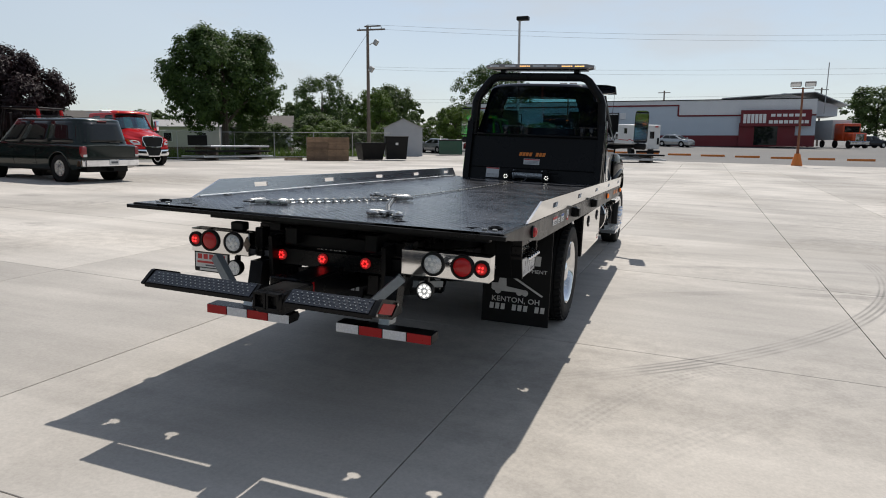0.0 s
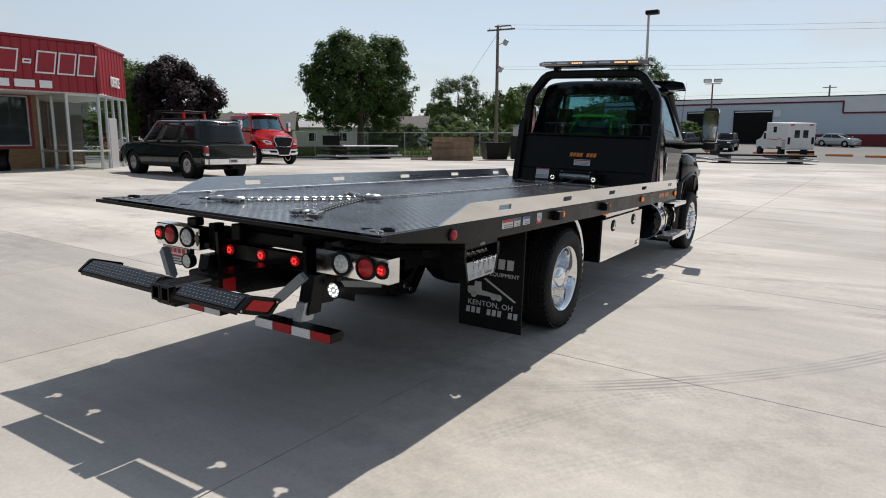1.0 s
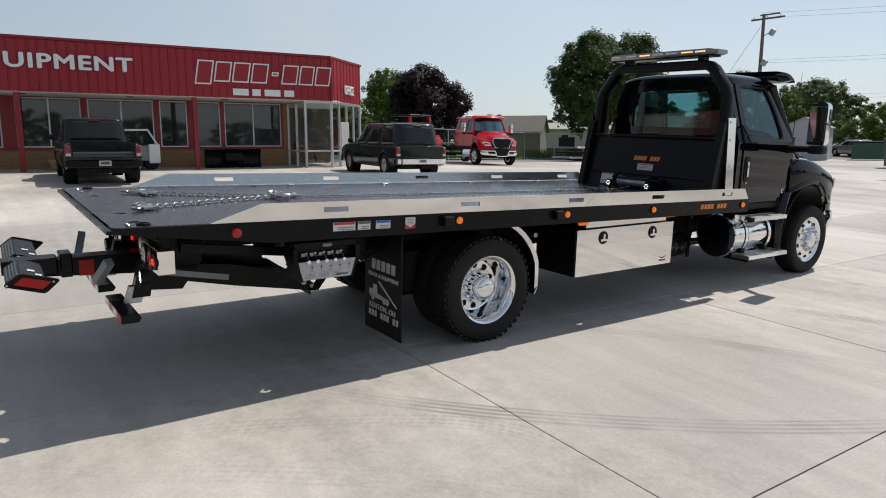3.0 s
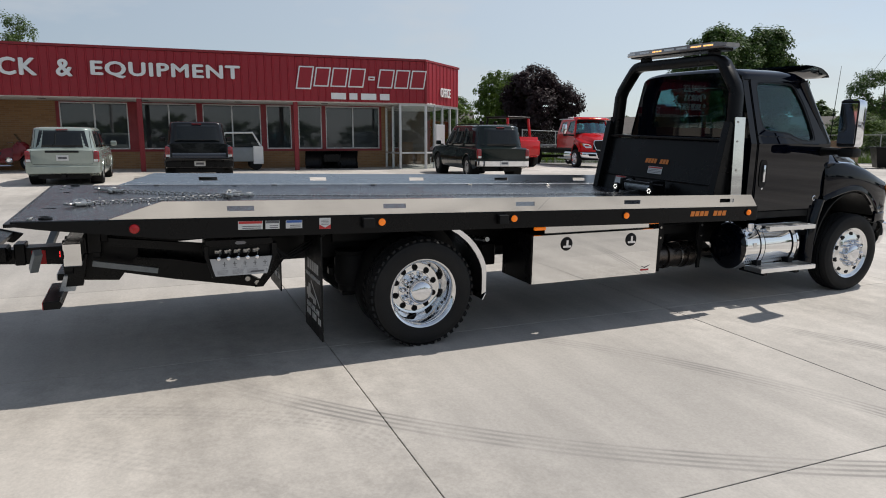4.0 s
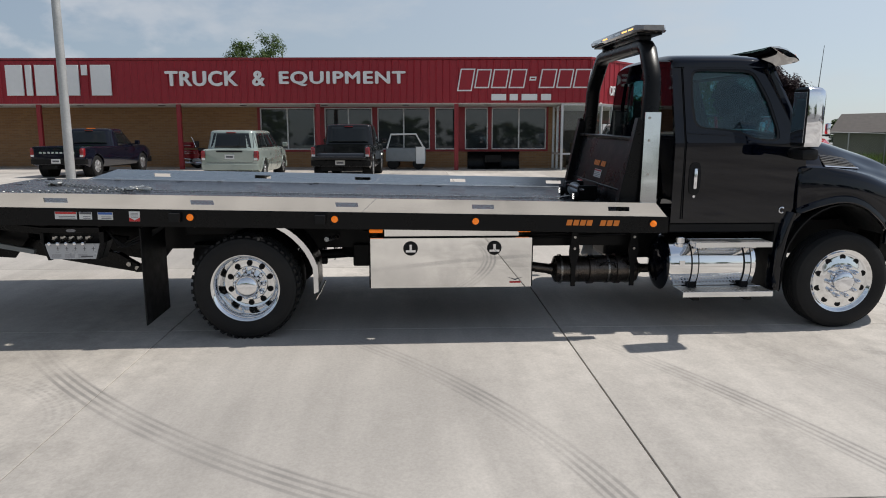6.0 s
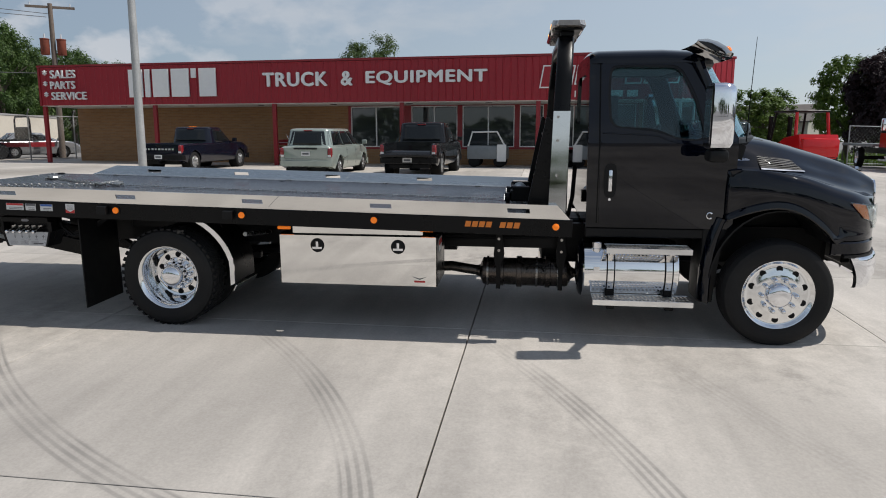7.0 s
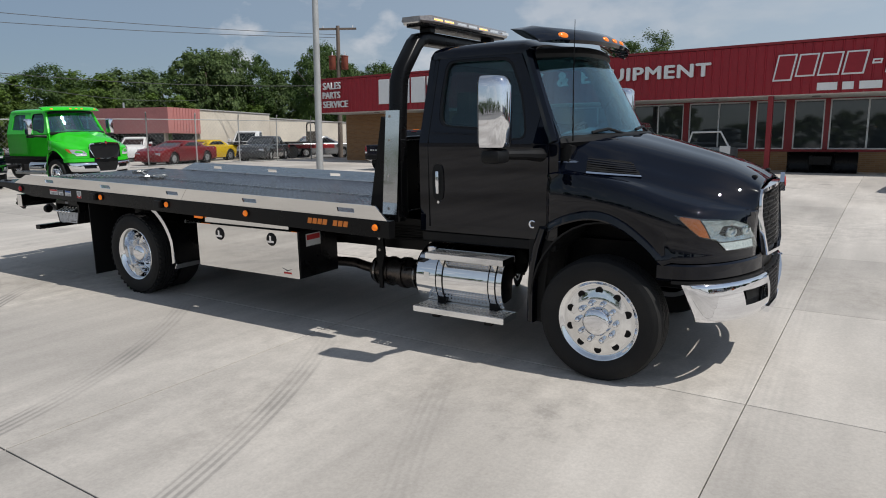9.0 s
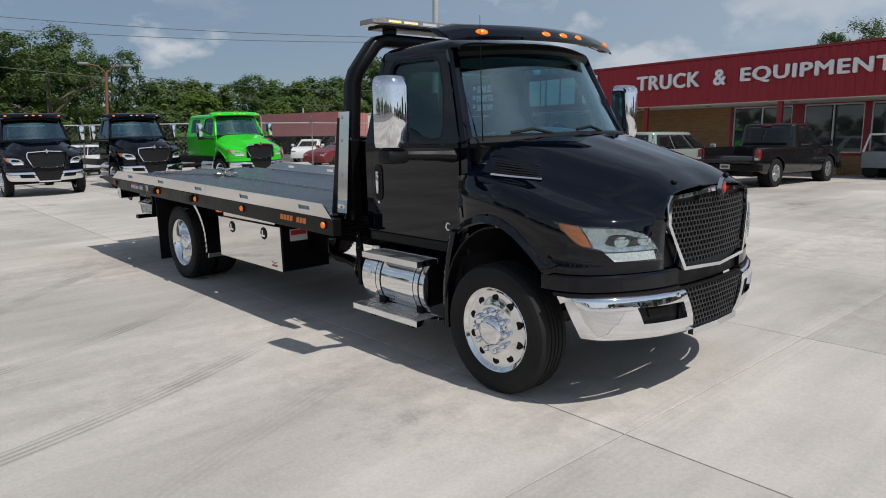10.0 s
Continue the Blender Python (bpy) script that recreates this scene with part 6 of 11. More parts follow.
for x0, x1, z0, z1 in ((XC - 0.12, XC + 0.12, 1.335, 1.42), (XC - 0.68, XC - 0.48, 1.12, 1.27)):
    y = 3.40 + (z0 - 1.09) * 0.2154 - 0.0045
    d = tp("decal", box(B(), 0, x1 - x0, -0.0015, 0.0015, 0, z1 - z0), M_PAPER, "white printed decal", m=Matrix.Translation((x0, y, z0)) @ tilt)
    tp("decal_band", box(B(), 0.005, x1 - x0 - 0.005, -0.003, -0.0015, z1 - z0 - 0.02, z1 - z0 - 0.005), M_REDINK, parent=d)
    for k in range(3):
        tp("text_bar", box(B(), 0.012, x1 - x0 - 0.015, -0.003, -0.0015, 0.012 + k * 0.017, 0.017 + k * 0.017), M_INK, parent=d)
# lightbar
bm = B()
rings = []
for u in (-0.80, -0.795, -0.76, -0.70, 0.70, 0.76, 0.795, 0.80):
    e = smoothstep(0.68, 0.80, abs(u))
    d, h = 0.158 - 0.06 * e, 0.034 - 0.012 * e
    rings.append([(XC + u, 3.68 - d, 2.757 - h * 0.5), (XC + u, 3.68 - d * 0.9, 2.757 + h), (XC + u, 3.68 + d * 0.9, 2.757 + h), (XC + u, 3.68 + d, 2.757 - h * 0.5), (XC + u, 3.68 + d * 0.9, 2.757 - h), (XC + u, 3.68 - d * 0.9, 2.757 - h)])
bar = tp("light_bar", loft(B(), rings), M_BARLENS, "long low amber warning light bar", True)
tp("bar_base", box(B(), XC - 0.70, XC + 0.70, 3.56, 3.80, 2.708, 2.724, 0.004), M_BLACK, parent=bar)
for u, w, lit in ((-0.66, 0.14, 0), (-0.42, 0.16, 0), (-0.20, 0.16, 1), (0.0, 0.16, 0), (0.20, 0.16, 0), (0.42, 0.16, 1), (0.60, 0.14, 1)):
    for sy in (-1, 1):
        mod = tp("light_module", box(B(), XC + u - w / 2, XC + u + w / 2, 3.68 + sy * 0.146, 3.68 + sy * 0.150, 2.746, 2.772, 0.001), M_CLEAR, "clear diode module", parent=bar)
        for k in range(6 if lit else 0):
            xk = XC + u - w / 2 + w * (k + 0.5) / 6
            tp("diode", box(B(), xk - 0.007, xk + 0.007, min(3.68 + sy * 0.150, 3.68 + sy * 0.1515), max(3.68 + sy * 0.150, 3.68 + sy * 0.1515), 2.753, 2.765), M_AMBER_LIT, "lit amber diode", parent=bar)
for sx in (-0.55, 0.55):
    tp("bar_foot", box(B(), XC + sx - 0.04, XC + sx + 0.04, 3.62, 3.74, 2.665, 2.712, 0.008), M_BLACK, parent=bar)
# winch
for s in (-0.26, 0.26):
    tp("winch_side", box(B(), XC + s - 0.03, XC + s + 0.03, 3.18, 3.38, 1.12, 1.27, 0.012), M_BLACK, "black winch bracket")
tp("winch_drum", revolve(B(), [(0, -0.22), (0.075, -0.22), (0.075, -0.205), (0.05, -0.20)] + [(0.05 + (0.006 if k % 2 else 0), -0.2 + 0.4 * k / 24) for k in range(25)] + [(0.05, 0.20), (0.075, 0.205), (0.075, 0.22), (0, 0.22)], (XC, 3.27, 1.19), "x", 20), M_GALV, "wound wire rope drum", True)
tp("tensioner", tube(B(), [(XC - 0.23, 3.20, 1.235), (XC + 0.45, 3.20, 1.235)], 0.014, 8), M_BLACK)
for x in (XC - 0.30, XC + 0.30):
    o = tp("work_lamp", revolve(B(), [(0, 0.02), (0.04, 0.02), (0.046, 0.0), (0.046, -0.03), (0.0, -0.03)], (x, 3.16, 1.165), "y", 18), M_PLASTIC, "lit round white work lamp", True)
    for k in range(6):
        a = k * math.pi / 3
        tp("diode", cyl(B(), (x + 0.024 * math.cos(a), 3.127, 1.165 + 0.024 * math.sin(a)), 0.0068, 0.006, "y", 10), M_WHITE_LIT, parent=o)
    tp("lamp_bracket", box(B(), x - 0.012, x + 0.012, 3.14, 3.18, 1.10, 1.125), M_BLACK, parent=o)

# ---- chassis ----
for s in (1, -1):
    tp("frame_rail", box(box(box(B(), XC + s * 0.43 - 0.006, XC + s * 0.43 + 0.006, -1.5, 6.0, 0.68, 0.93), XC + s * 0.39 - 0.04, XC + s * 0.39 + 0.04, -1.5, 6.0, 0.92, 0.93), XC + s * 0.39 - 0.04, XC + s * 0.39 + 0.04, -1.5, 6.0, 0.68, 0.69), M_FRAME, "black chassis rail")
    tp("hanger_plate", box(B(), XC + s * 0.455, XC + s * 0.475, 2.6, 3.7, 0.82, 0.99, 0.004), M_FRAME)
    tp("subframe", box(B(), XC + s * 0.62, XC + s * 0.66, -0.65, 0.15, 0.85, 1.0, 0.006), M_FRAME)
for y in (-1.3, -0.5, 0.5, 1.7, 2.9, 4.0):
    tp("chassis_cross_member", box(B(), XC - 0.42, XC + 0.42, y - 0.05, y + 0.05, 0.72, 0.88, 0.01), M_FRAME)
tp("rear_axle", revolve(B(), [(0, -0.9), (0.07, -0.9), (0.08, -0.35), (0.19, -0.18), (0.21, 0), (0.19, 0.18), (0.08, 0.35), (0.07, 0.9), (0, 0.9)], (XC, 0, 0.452), "x", 20), M_FRAME, "", True)
tp("drive_shaft", tube(B(), [(XC, 0.2, 0.5), (XC, 3.6, 0.72)], 0.05, 12), M_FRAME, "", True)
tp("gearbox", box(B(), XC - 0.25, XC + 0.25, 3.5, 4.4, 0.5, 0.95, 0.05, 2), M_FRAME)
tp("engine_block", box(B(), XC - 0.35, XC + 0.35, 4.7, 6.2, 0.55, 1.3, 0.06, 2), M_FRAME)
tp("radiator", box(B(), XC - 0.45, XC + 0.45, 6.28, 6.36, 0.6, 1.3, 0.01), M_FRAME)
for s in (1, -1):
    tp("leaf_spring", box(B(), XC + s * 0.5 - 0.04, XC + s * 0.5 + 0.04, -0.65, 0.65, 0.53, 0.60, 0.01), M_FRAME)
    tp("inner_dual", revolve(B(), [(0.30, -0.11), (0.44, -0.12), (0.462, -0.08), (0.462, 0.08), (0.44, 0.12), (0.30, 0.11)], (XC + s * 0.76, 0, 0.462), "x", 48, closed=True), M_RUBBER, "inner dual tyre", True)
    truck_wheel(truck, "rear", XC + s * 1.075, 0, s, 0.462)
    # cover over the wheels and mud flaps
    fx0, fx1 = XC + s * 0.62, XC + s * 1.12
    rings = []
    for k in range(10):
        a = radians(62 - k * 7.6)
        y, z = 0.62 * math.cos(a), 0.46 + 0.60 * math.sin(a)
        y = min(y, 0.60)
        rings.append([(fx0, y, z), (fx1, y, z), (fx1, y + 0.010, z + 0.010), (fx0, y + 0.010, z + 0.010)])
    tp("quarter_fender", loft(B(), rings), M_BLACK, "black quarter fender", True)
    rings2 = [[(fx1 + s * 0.002, r[0][1] - 0.012, r[0][2] - 0.006), (fx1 + s * 0.014, r[0][1] - 0.012, r[0][2] - 0.006), (fx1 + s * 0.014, r[0][1] + 0.030, r[0][2] + 0.016), (fx1 + s * 0.002, r[0][1] + 0.030, r[0][2] + 0.016)] for r in rings]
    tp("fender_trim", loft(B(), rings2), M_ALU, "bright fender edge trim", True)
    tp("fender_trim", obox(B(), Matrix.Translation(((fx0 + fx1) / 2, 0.622, 0.36)) @ Matrix.Rotation(-0.5, 4, "X"), 0.50, 0.012, 0.07, 0.003), M_STEEL, "bright fender foot trim")
    tp("fender_tube", tube(B(), [(XC + s * 0.5, 0.75, 0.80), (XC + s * 1.0, 0.70, 0.86)], 0.022, 10), M_ZINC, "", True)
    f0, f1 = XC + s * 0.585, XC + s * 1.18
    fl = tp("mud_flap", box(B(), min(f0, f1), max(f0, f1), -0.878, -0.865, 0.128, 1.0, 0.003), M_PLASTIC, "black rubber mud flap with white print")
    xl = min(f0, f1) + 0.05
    yf = -0.8785
    def flap_text(words, w, h, z, ind=0.0):
        o = tp("flap_lettering", text_mesh(words, w, h, 0.002, 0.0, 0.02), M_FLAPWHITE, parent=fl)
        o.matrix_basis = Matrix.Translation((xl + ind, yf, z))
        o["kind"] = "stuff"
    for k in range(5):
        tp("flap_block", prism(B(), [(xl + 0.07 + k * 0.08, 0.66), (xl + 0.13 + k * 0.08, 0.66), (xl + 0.135 + k * 0.08, 0.745), (xl + 0.075 + k * 0.08, 0.745)], "y", yf - 0.002, yf), M_FLAPWHITE, parent=fl)
    flap_text("TRUCK & EQUIPMENT", 0.50, 0.038, 0.59, 0.01)
    flap_text("KENTON, OH", 0.42, 0.052, 0.315, 0.04)
    for k in range(10):
        if k not in (3, 7):
            tp("flap_block", prism(B(), [(xl + 0.02 + k * 0.05, 0.25), (xl + 0.055 + k * 0.05, 0.25), (xl + 0.06 + k * 0.05, 0.303), (xl + 0.025 + k * 0.05, 0.303)], "y", yf - 0.002, yf), M_FLAPWHITE, parent=fl)
    bm = B()
    prism(bm, [(xl + 0.03, 0.428), (xl + 0.03, 0.478), (xl + 0.09, 0.483), (xl + 0.10, 0.528), (xl + 0.16, 0.528), (xl + 0.165, 0.458), (xl + 0.33, 0.438), (xl + 0.33, 0.413), (xl + 0.05, 0.413)], "y", yf - 0.002, yf)
    tp("flap_picture", bm, M_FLAPWHITE, "white printed truck outline", parent=fl)
    bm = B()
    prism(bm, [(xl + 0.18, 0.558), (xl + 0.20, 0.568), (xl + 0.49, 0.403), (xl + 0.475, 0.393)], "y", yf - 0.002, yf)
    tp("flap_picture", bm, M_FLAPWHITE, parent=fl)
    for q in (0.09, 0.28, 0.33):
        tp("flap_picture", cyl(B(), (xl + q, yf - 0.001, 0.413), 0.028, 0.002, "y", 14), M_FLAPWHITE, parent=fl)

# ---- side boxes, tank and steps ----
for s in (1, -1):
    x1 = XC + s * 1.155
    x0 = XC + s * 0.60
    lo, hi = min(x0, x1 - s * 0.012), max(x0, x1 - s * 0.012)
    tb = tp("tool_box", box(B(), lo, hi, 1.085, 2.56, 0.435, 0.90, 0.006), M_BLACK, "black tool box with mirror stainless door")
    face = tp("box_door", box(B(), min(x1 - s * 0.012, x1), max(x1 - s * 0.012, x1), 1.095, 2.55, 0.435, 0.895, 0.004), M_MIRROR_STEEL, "mirror-polished stainless door", parent=tb)
    for y in (1.455, 2.205):
        o = tp("latch", revolve(B(), [(0, 0.012), (0.05, 0.012), (0.062, 0.008), (0.066, 0.0)], (0, 0, 0), "x", 20), M_PLASTIC, "black paddle latch", True, tb)
        o.matrix_basis = Matrix.Translation((x1, y, 0.80)) @ (Matrix.Identity(4) if s > 0 else Matrix.Rotation(math.pi, 4, "Z"))
        tp("latch_paddle", box(box(B(), x1 + s * 0.008, x1 + s * 0.018, y - 0.045, y + 0.045, 0.765, 0.79, 0.003), x1 + s * 0.008, x1 + s * 0.019, y - 0.012, y + 0.012, 0.785, 0.84, 0.003), M_CHROME, parent=tb)
    for k, (yy, zz) in enumerate(((2.40, 0.50),)):
        tp("box_badge", prism(B(), [(yy - 0.07, zz + 0.03), (yy, zz), (yy + 0.07, zz + 0.03), (yy, zz + 0.012)], "x", min(x1, x1 + s * 0.003), max(x1, x1 + s * 0.003)), M_INK, parent=tb)
        tp("box_badge", box(B(), min(x1, x1 + s * 0.003), max(x1, x1 + s * 0.003), yy - 0.05, yy + 0.05, zz - 0.025, zz - 0.008), M_REDINK, parent=tb)
    tp("box_top_strip", box(B(), min(x1 - s * 0.05, x1 - s * 0.01), max(x1 - s * 0.05, x1 - s * 0.01), 1.22, 2.43, 0.905, 0.985, 0.004), M_STEEL, "stainless filler strip")
    d = tp("decal", box(B(), XC + s * 0.85, XC + s * 1.05, 2.561, 2.5635, 0.74, 0.86), M_PAPER, "red and white warning decal")
    tp("decal_band", box(B(), XC + s * 0.86, XC + s * 1.04, 2.5635, 2.565, 0.80, 0.85), M_REDINK, parent=d)
# fuel tank on the right, with steps; a matching box on the left
def lie(prof, c, m, label="", seg=40, name="fuel_tank"):
    return tp(name, revolve(B(), prof, c, "y", seg), m, label, True)


tank = lie([(0, -0.41), (0.262, -0.41), (0.272, -0.40), (0.272, 0.40), (0.266, 0.412), (0.25, 0.42), (0, 0.42)], (-0.30, 4.27, 0.585), M_TANK, "polished fuel tank")
for y in (4.10, 4.60):
    sp = tp("tank_strap", revolve(B(), [(0.268, -0.026), (0.277, -0.026), (0.277, 0.026), (0.268, 0.026)], (-0.30, y, 0.585), "y", 40, closed=True), M_TANK, "bright tank strap", True, tank)
    for dy in (-0.032, 0.032):
        tp("strap_rubber", revolve(B(), [(0.266, dy - 0.005), (0.276, dy - 0.005), (0.276, dy + 0.005), (0.266, dy + 0.005)], (-0.30, y, 0.585), "y", 40, closed=True), M_HOLE, "", True, tank)
    tp("step_bracket", prism(B(), [(-0.21, 0.798), (0.05, 0.798), (0.05, 0.78), (-0.10, 0.75), (-0.14, 0.76)], "y", y - 0.022, y + 0.022), M_STEEL)
    tp("step_bracket", box(B(), -0.30, 0.04, y - 0.035, y + 0.035, 0.285, 0.335, 0.006), M_BLACK)
    tp("step_bracket", box(B(), -0.12, -0.06, y - 0.04, y + 0.04, 0.335, 0.44, 0.006), M_BLACK)
# Polished end painted black: the dark reflection is put into its colour.
tp("tank_end", revolve(B(), [(0, -0.462), (0.12, -0.458), (0.20, -0.448), (0.245, -0.432), (0.262, -0.4105), (0, -0.4105)], (-0.30, 4.27, 0.585), "y", 40), M_PAINT, "polished domed tank end, blackened for its dark reflection", True, tank)
tp("filler_cap", cyl(cyl(B(), (-0.13, 3.98, 0.83), 0.045, 0.06, "z", 18, 0.006), (-0.13, 3.98, 0.79), 0.035, 0.05, "z", 14), M_CHROME, "chrome filler cap", True, tank)
tp("tank_label", box(B(), -0.0295, -0.0275, 3.95, 4.0, 0.60, 0.65), M_ALU, parent=tank)


def grating(x0, x1, y0, y1, z, name, label):
    """A tread step of folded sheet with rows of punched holes."""
    bm = B()
    nx, ny = 9, int((y1 - y0) / 0.0175) // 2 * 2 + 1
    xs = [x0 + (x1 - x0) * i / nx for i in range(nx + 1)]
    ys = [y0 + (y1 - y0) * j / ny for j in range(ny + 1)]
    v = [[bm.verts.new((x, y, z)) for y in ys] for x in xs]
    for i in range(nx):
        for j in range(ny):
            if i % 2 == 1 and j % 2 == 1:
                continue
            bm.faces.new((v[i][j], v[i + 1][j], v[i + 1][j + 1], v[i][j + 1]))
    o = tp(name, bm, M_STEP, label)
    m = o.modifiers.new("sheet", "SOLIDIFY")
    m.thickness, m.offset = 0.004, -1
    for xa, xb in ((x1, x1 + 0.005), (x0 - 0.005, x0)):
        tp("step_edge", box(B(), xa, xb, y0 - 0.004, y1 + 0.004, z - 0.045, z + 0.003, 0.001), M_ALU, parent=o)
    for ya, yb in ((y0 - 0.004, y0), (y1, y1 + 0.004)):
        tp("step_edge", box(B(), x0, x1, ya, yb, z - 0.045, z + 0.002), M_ALU, parent=o)
    return o


grating(-0.125, 0.078, 4.045, 4.755, 0.838, "step", "bright perforated upper step")
grating(-0.10, 0.118, 3.94, 4.78, 0.385, "step", "bright perforated lower step")
exh = tp("exhaust_filter", revolve(B(), [(0, -0.50), (0.05, -0.50), (0.06, -0.46), (0.13, -0.43), (0.135, -0.42), (0.135, -0.26), (0.148, -0.255), (0.148, -0.225), (0.135, -0.22), (0.135, -0.10), (0.155, -0.095), (0.155, -0.045), (0.14, -0.04), (0.14, 0.18), (0.155, 0.185), (0.155, 0.23), (0.14, 0.235), (0.14, 0.38), (0.135, 0.40), (0.06, 0.44), (0.045, 0.47), (0.045, 0.75), (0, 0.75)], (-0.70, 3.36, 0.435), "y", 36), M_EXH, "heat-stained exhaust filter can", True)
for y in (3.09, 3.69):
    for z in (0.79, 0.675):
        tp("bolt", cyl(B(), (-0.535, y, z), 0.014, 0.014, "x", 8), M_ZINC)
    tp("filter_hanger", prism(B(), [(y - 0.03, 0.84), (y + 0.03, 0.84), (y + 0.055, 0.64), (y + 0.03, 0.55), (y + 0.015, 0.50), (y + 0.02, 0.29), (y - 0.025, 0.29), (y - 0.02, 0.50), (y - 0.045, 0.57), (y - 0.05, 0.64)], "x", -0.565, -0.538, 0.004), M_FRAME, "black hanger strap")
for y in (2.98, 3.29, 3.46, 3.67):
    tp("filter_clamp", revolve(B(), [(0.139, y - 3.36 - 0.010), (0.150, y - 3.36 - 0.010), (0.150, y - 3.36 + 0.010), (0.139, y - 3.36 + 0.010)], (-0.70, 3.36, 0.435), "y", 32, closed=True), M_EXHCLAMP, "", True, exh)
tp("filter_sensor", tube(B(), [(-0.565, 3.36, 0.49), (-0.54, 3.39, 0.53), (-0.55, 3.50, 0.53), (-0.57, 3.53, 0.47)], 0.008, 6), M_PLASTIC, "", True, exh)
tp("exhaust_pipe", tube(B(), [(-0.70, 2.90, 0.435), (-0.70, 2.78, 0.45), (-0.72, 2.62, 0.47), (-0.80, 2.3, 0.44), (-0.95, 1.9, 0.48)], 0.05, 12), M_EXH, "", True)
tp("left_tank", revolve(B(), [(0, -0.6), (0.25, -0.6), (0.272, -0.58), (0.272, 0.58), (0.25, 0.6), (0, 0.6)], (XC - 0.82, 4.1, 0.585), "y", 32), M_MIRROR_STEEL, "", True)
# cables and air tanks along the rails
for k in range(5):
    z = 0.92 - 0.03 * k
    tp("hose", tube(B(), [(XC + 0.46, 0.6 + 0.2 * k, z), (XC + 0.52, 1.6, z - 0.06), (XC + 0.5, 2.9, z - 0.02), (XC + 0.46, 3.7, z)], 0.012, 6), M_PLASTIC, "", True)
tp("air_tank", revolve(B(), [(0, -0.35), (0.09, -0.33), (0.12, -0.27), (0.12, 0.27), (0.09, 0.33), (0, 0.35)], (XC + 0.05, 1.1, 0.62), "y", 24), M_FRAME, "", True)
for sd in (1, -1):
    tp("air_spring", revolve(B(), [(0, 0.0), (0.10, 0.0), (0.105, 0.05), (0.125, 0.07), (0.14, 0.13), (0.14, 0.27), (0.12, 0.33), (0.13, 0.34), (0.13, 0.36), (0, 0.36)], (XC + sd * 0.58, -0.47, 0.40), "z", 24), M_RUBBER, "black air spring", True)
    tp("spring_seat", box(B(), XC + sd * 0.58 - 0.07, XC + sd * 0.58 + 0.07, -0.56, -0.20, 0.36, 0.40, 0.006), M_FRAME)
tp("control_station", box(B(), XC + 0.45, XC + 0.50, 0.9, 1.06, 0.5, 0.72, 0.01), M_FRAME)

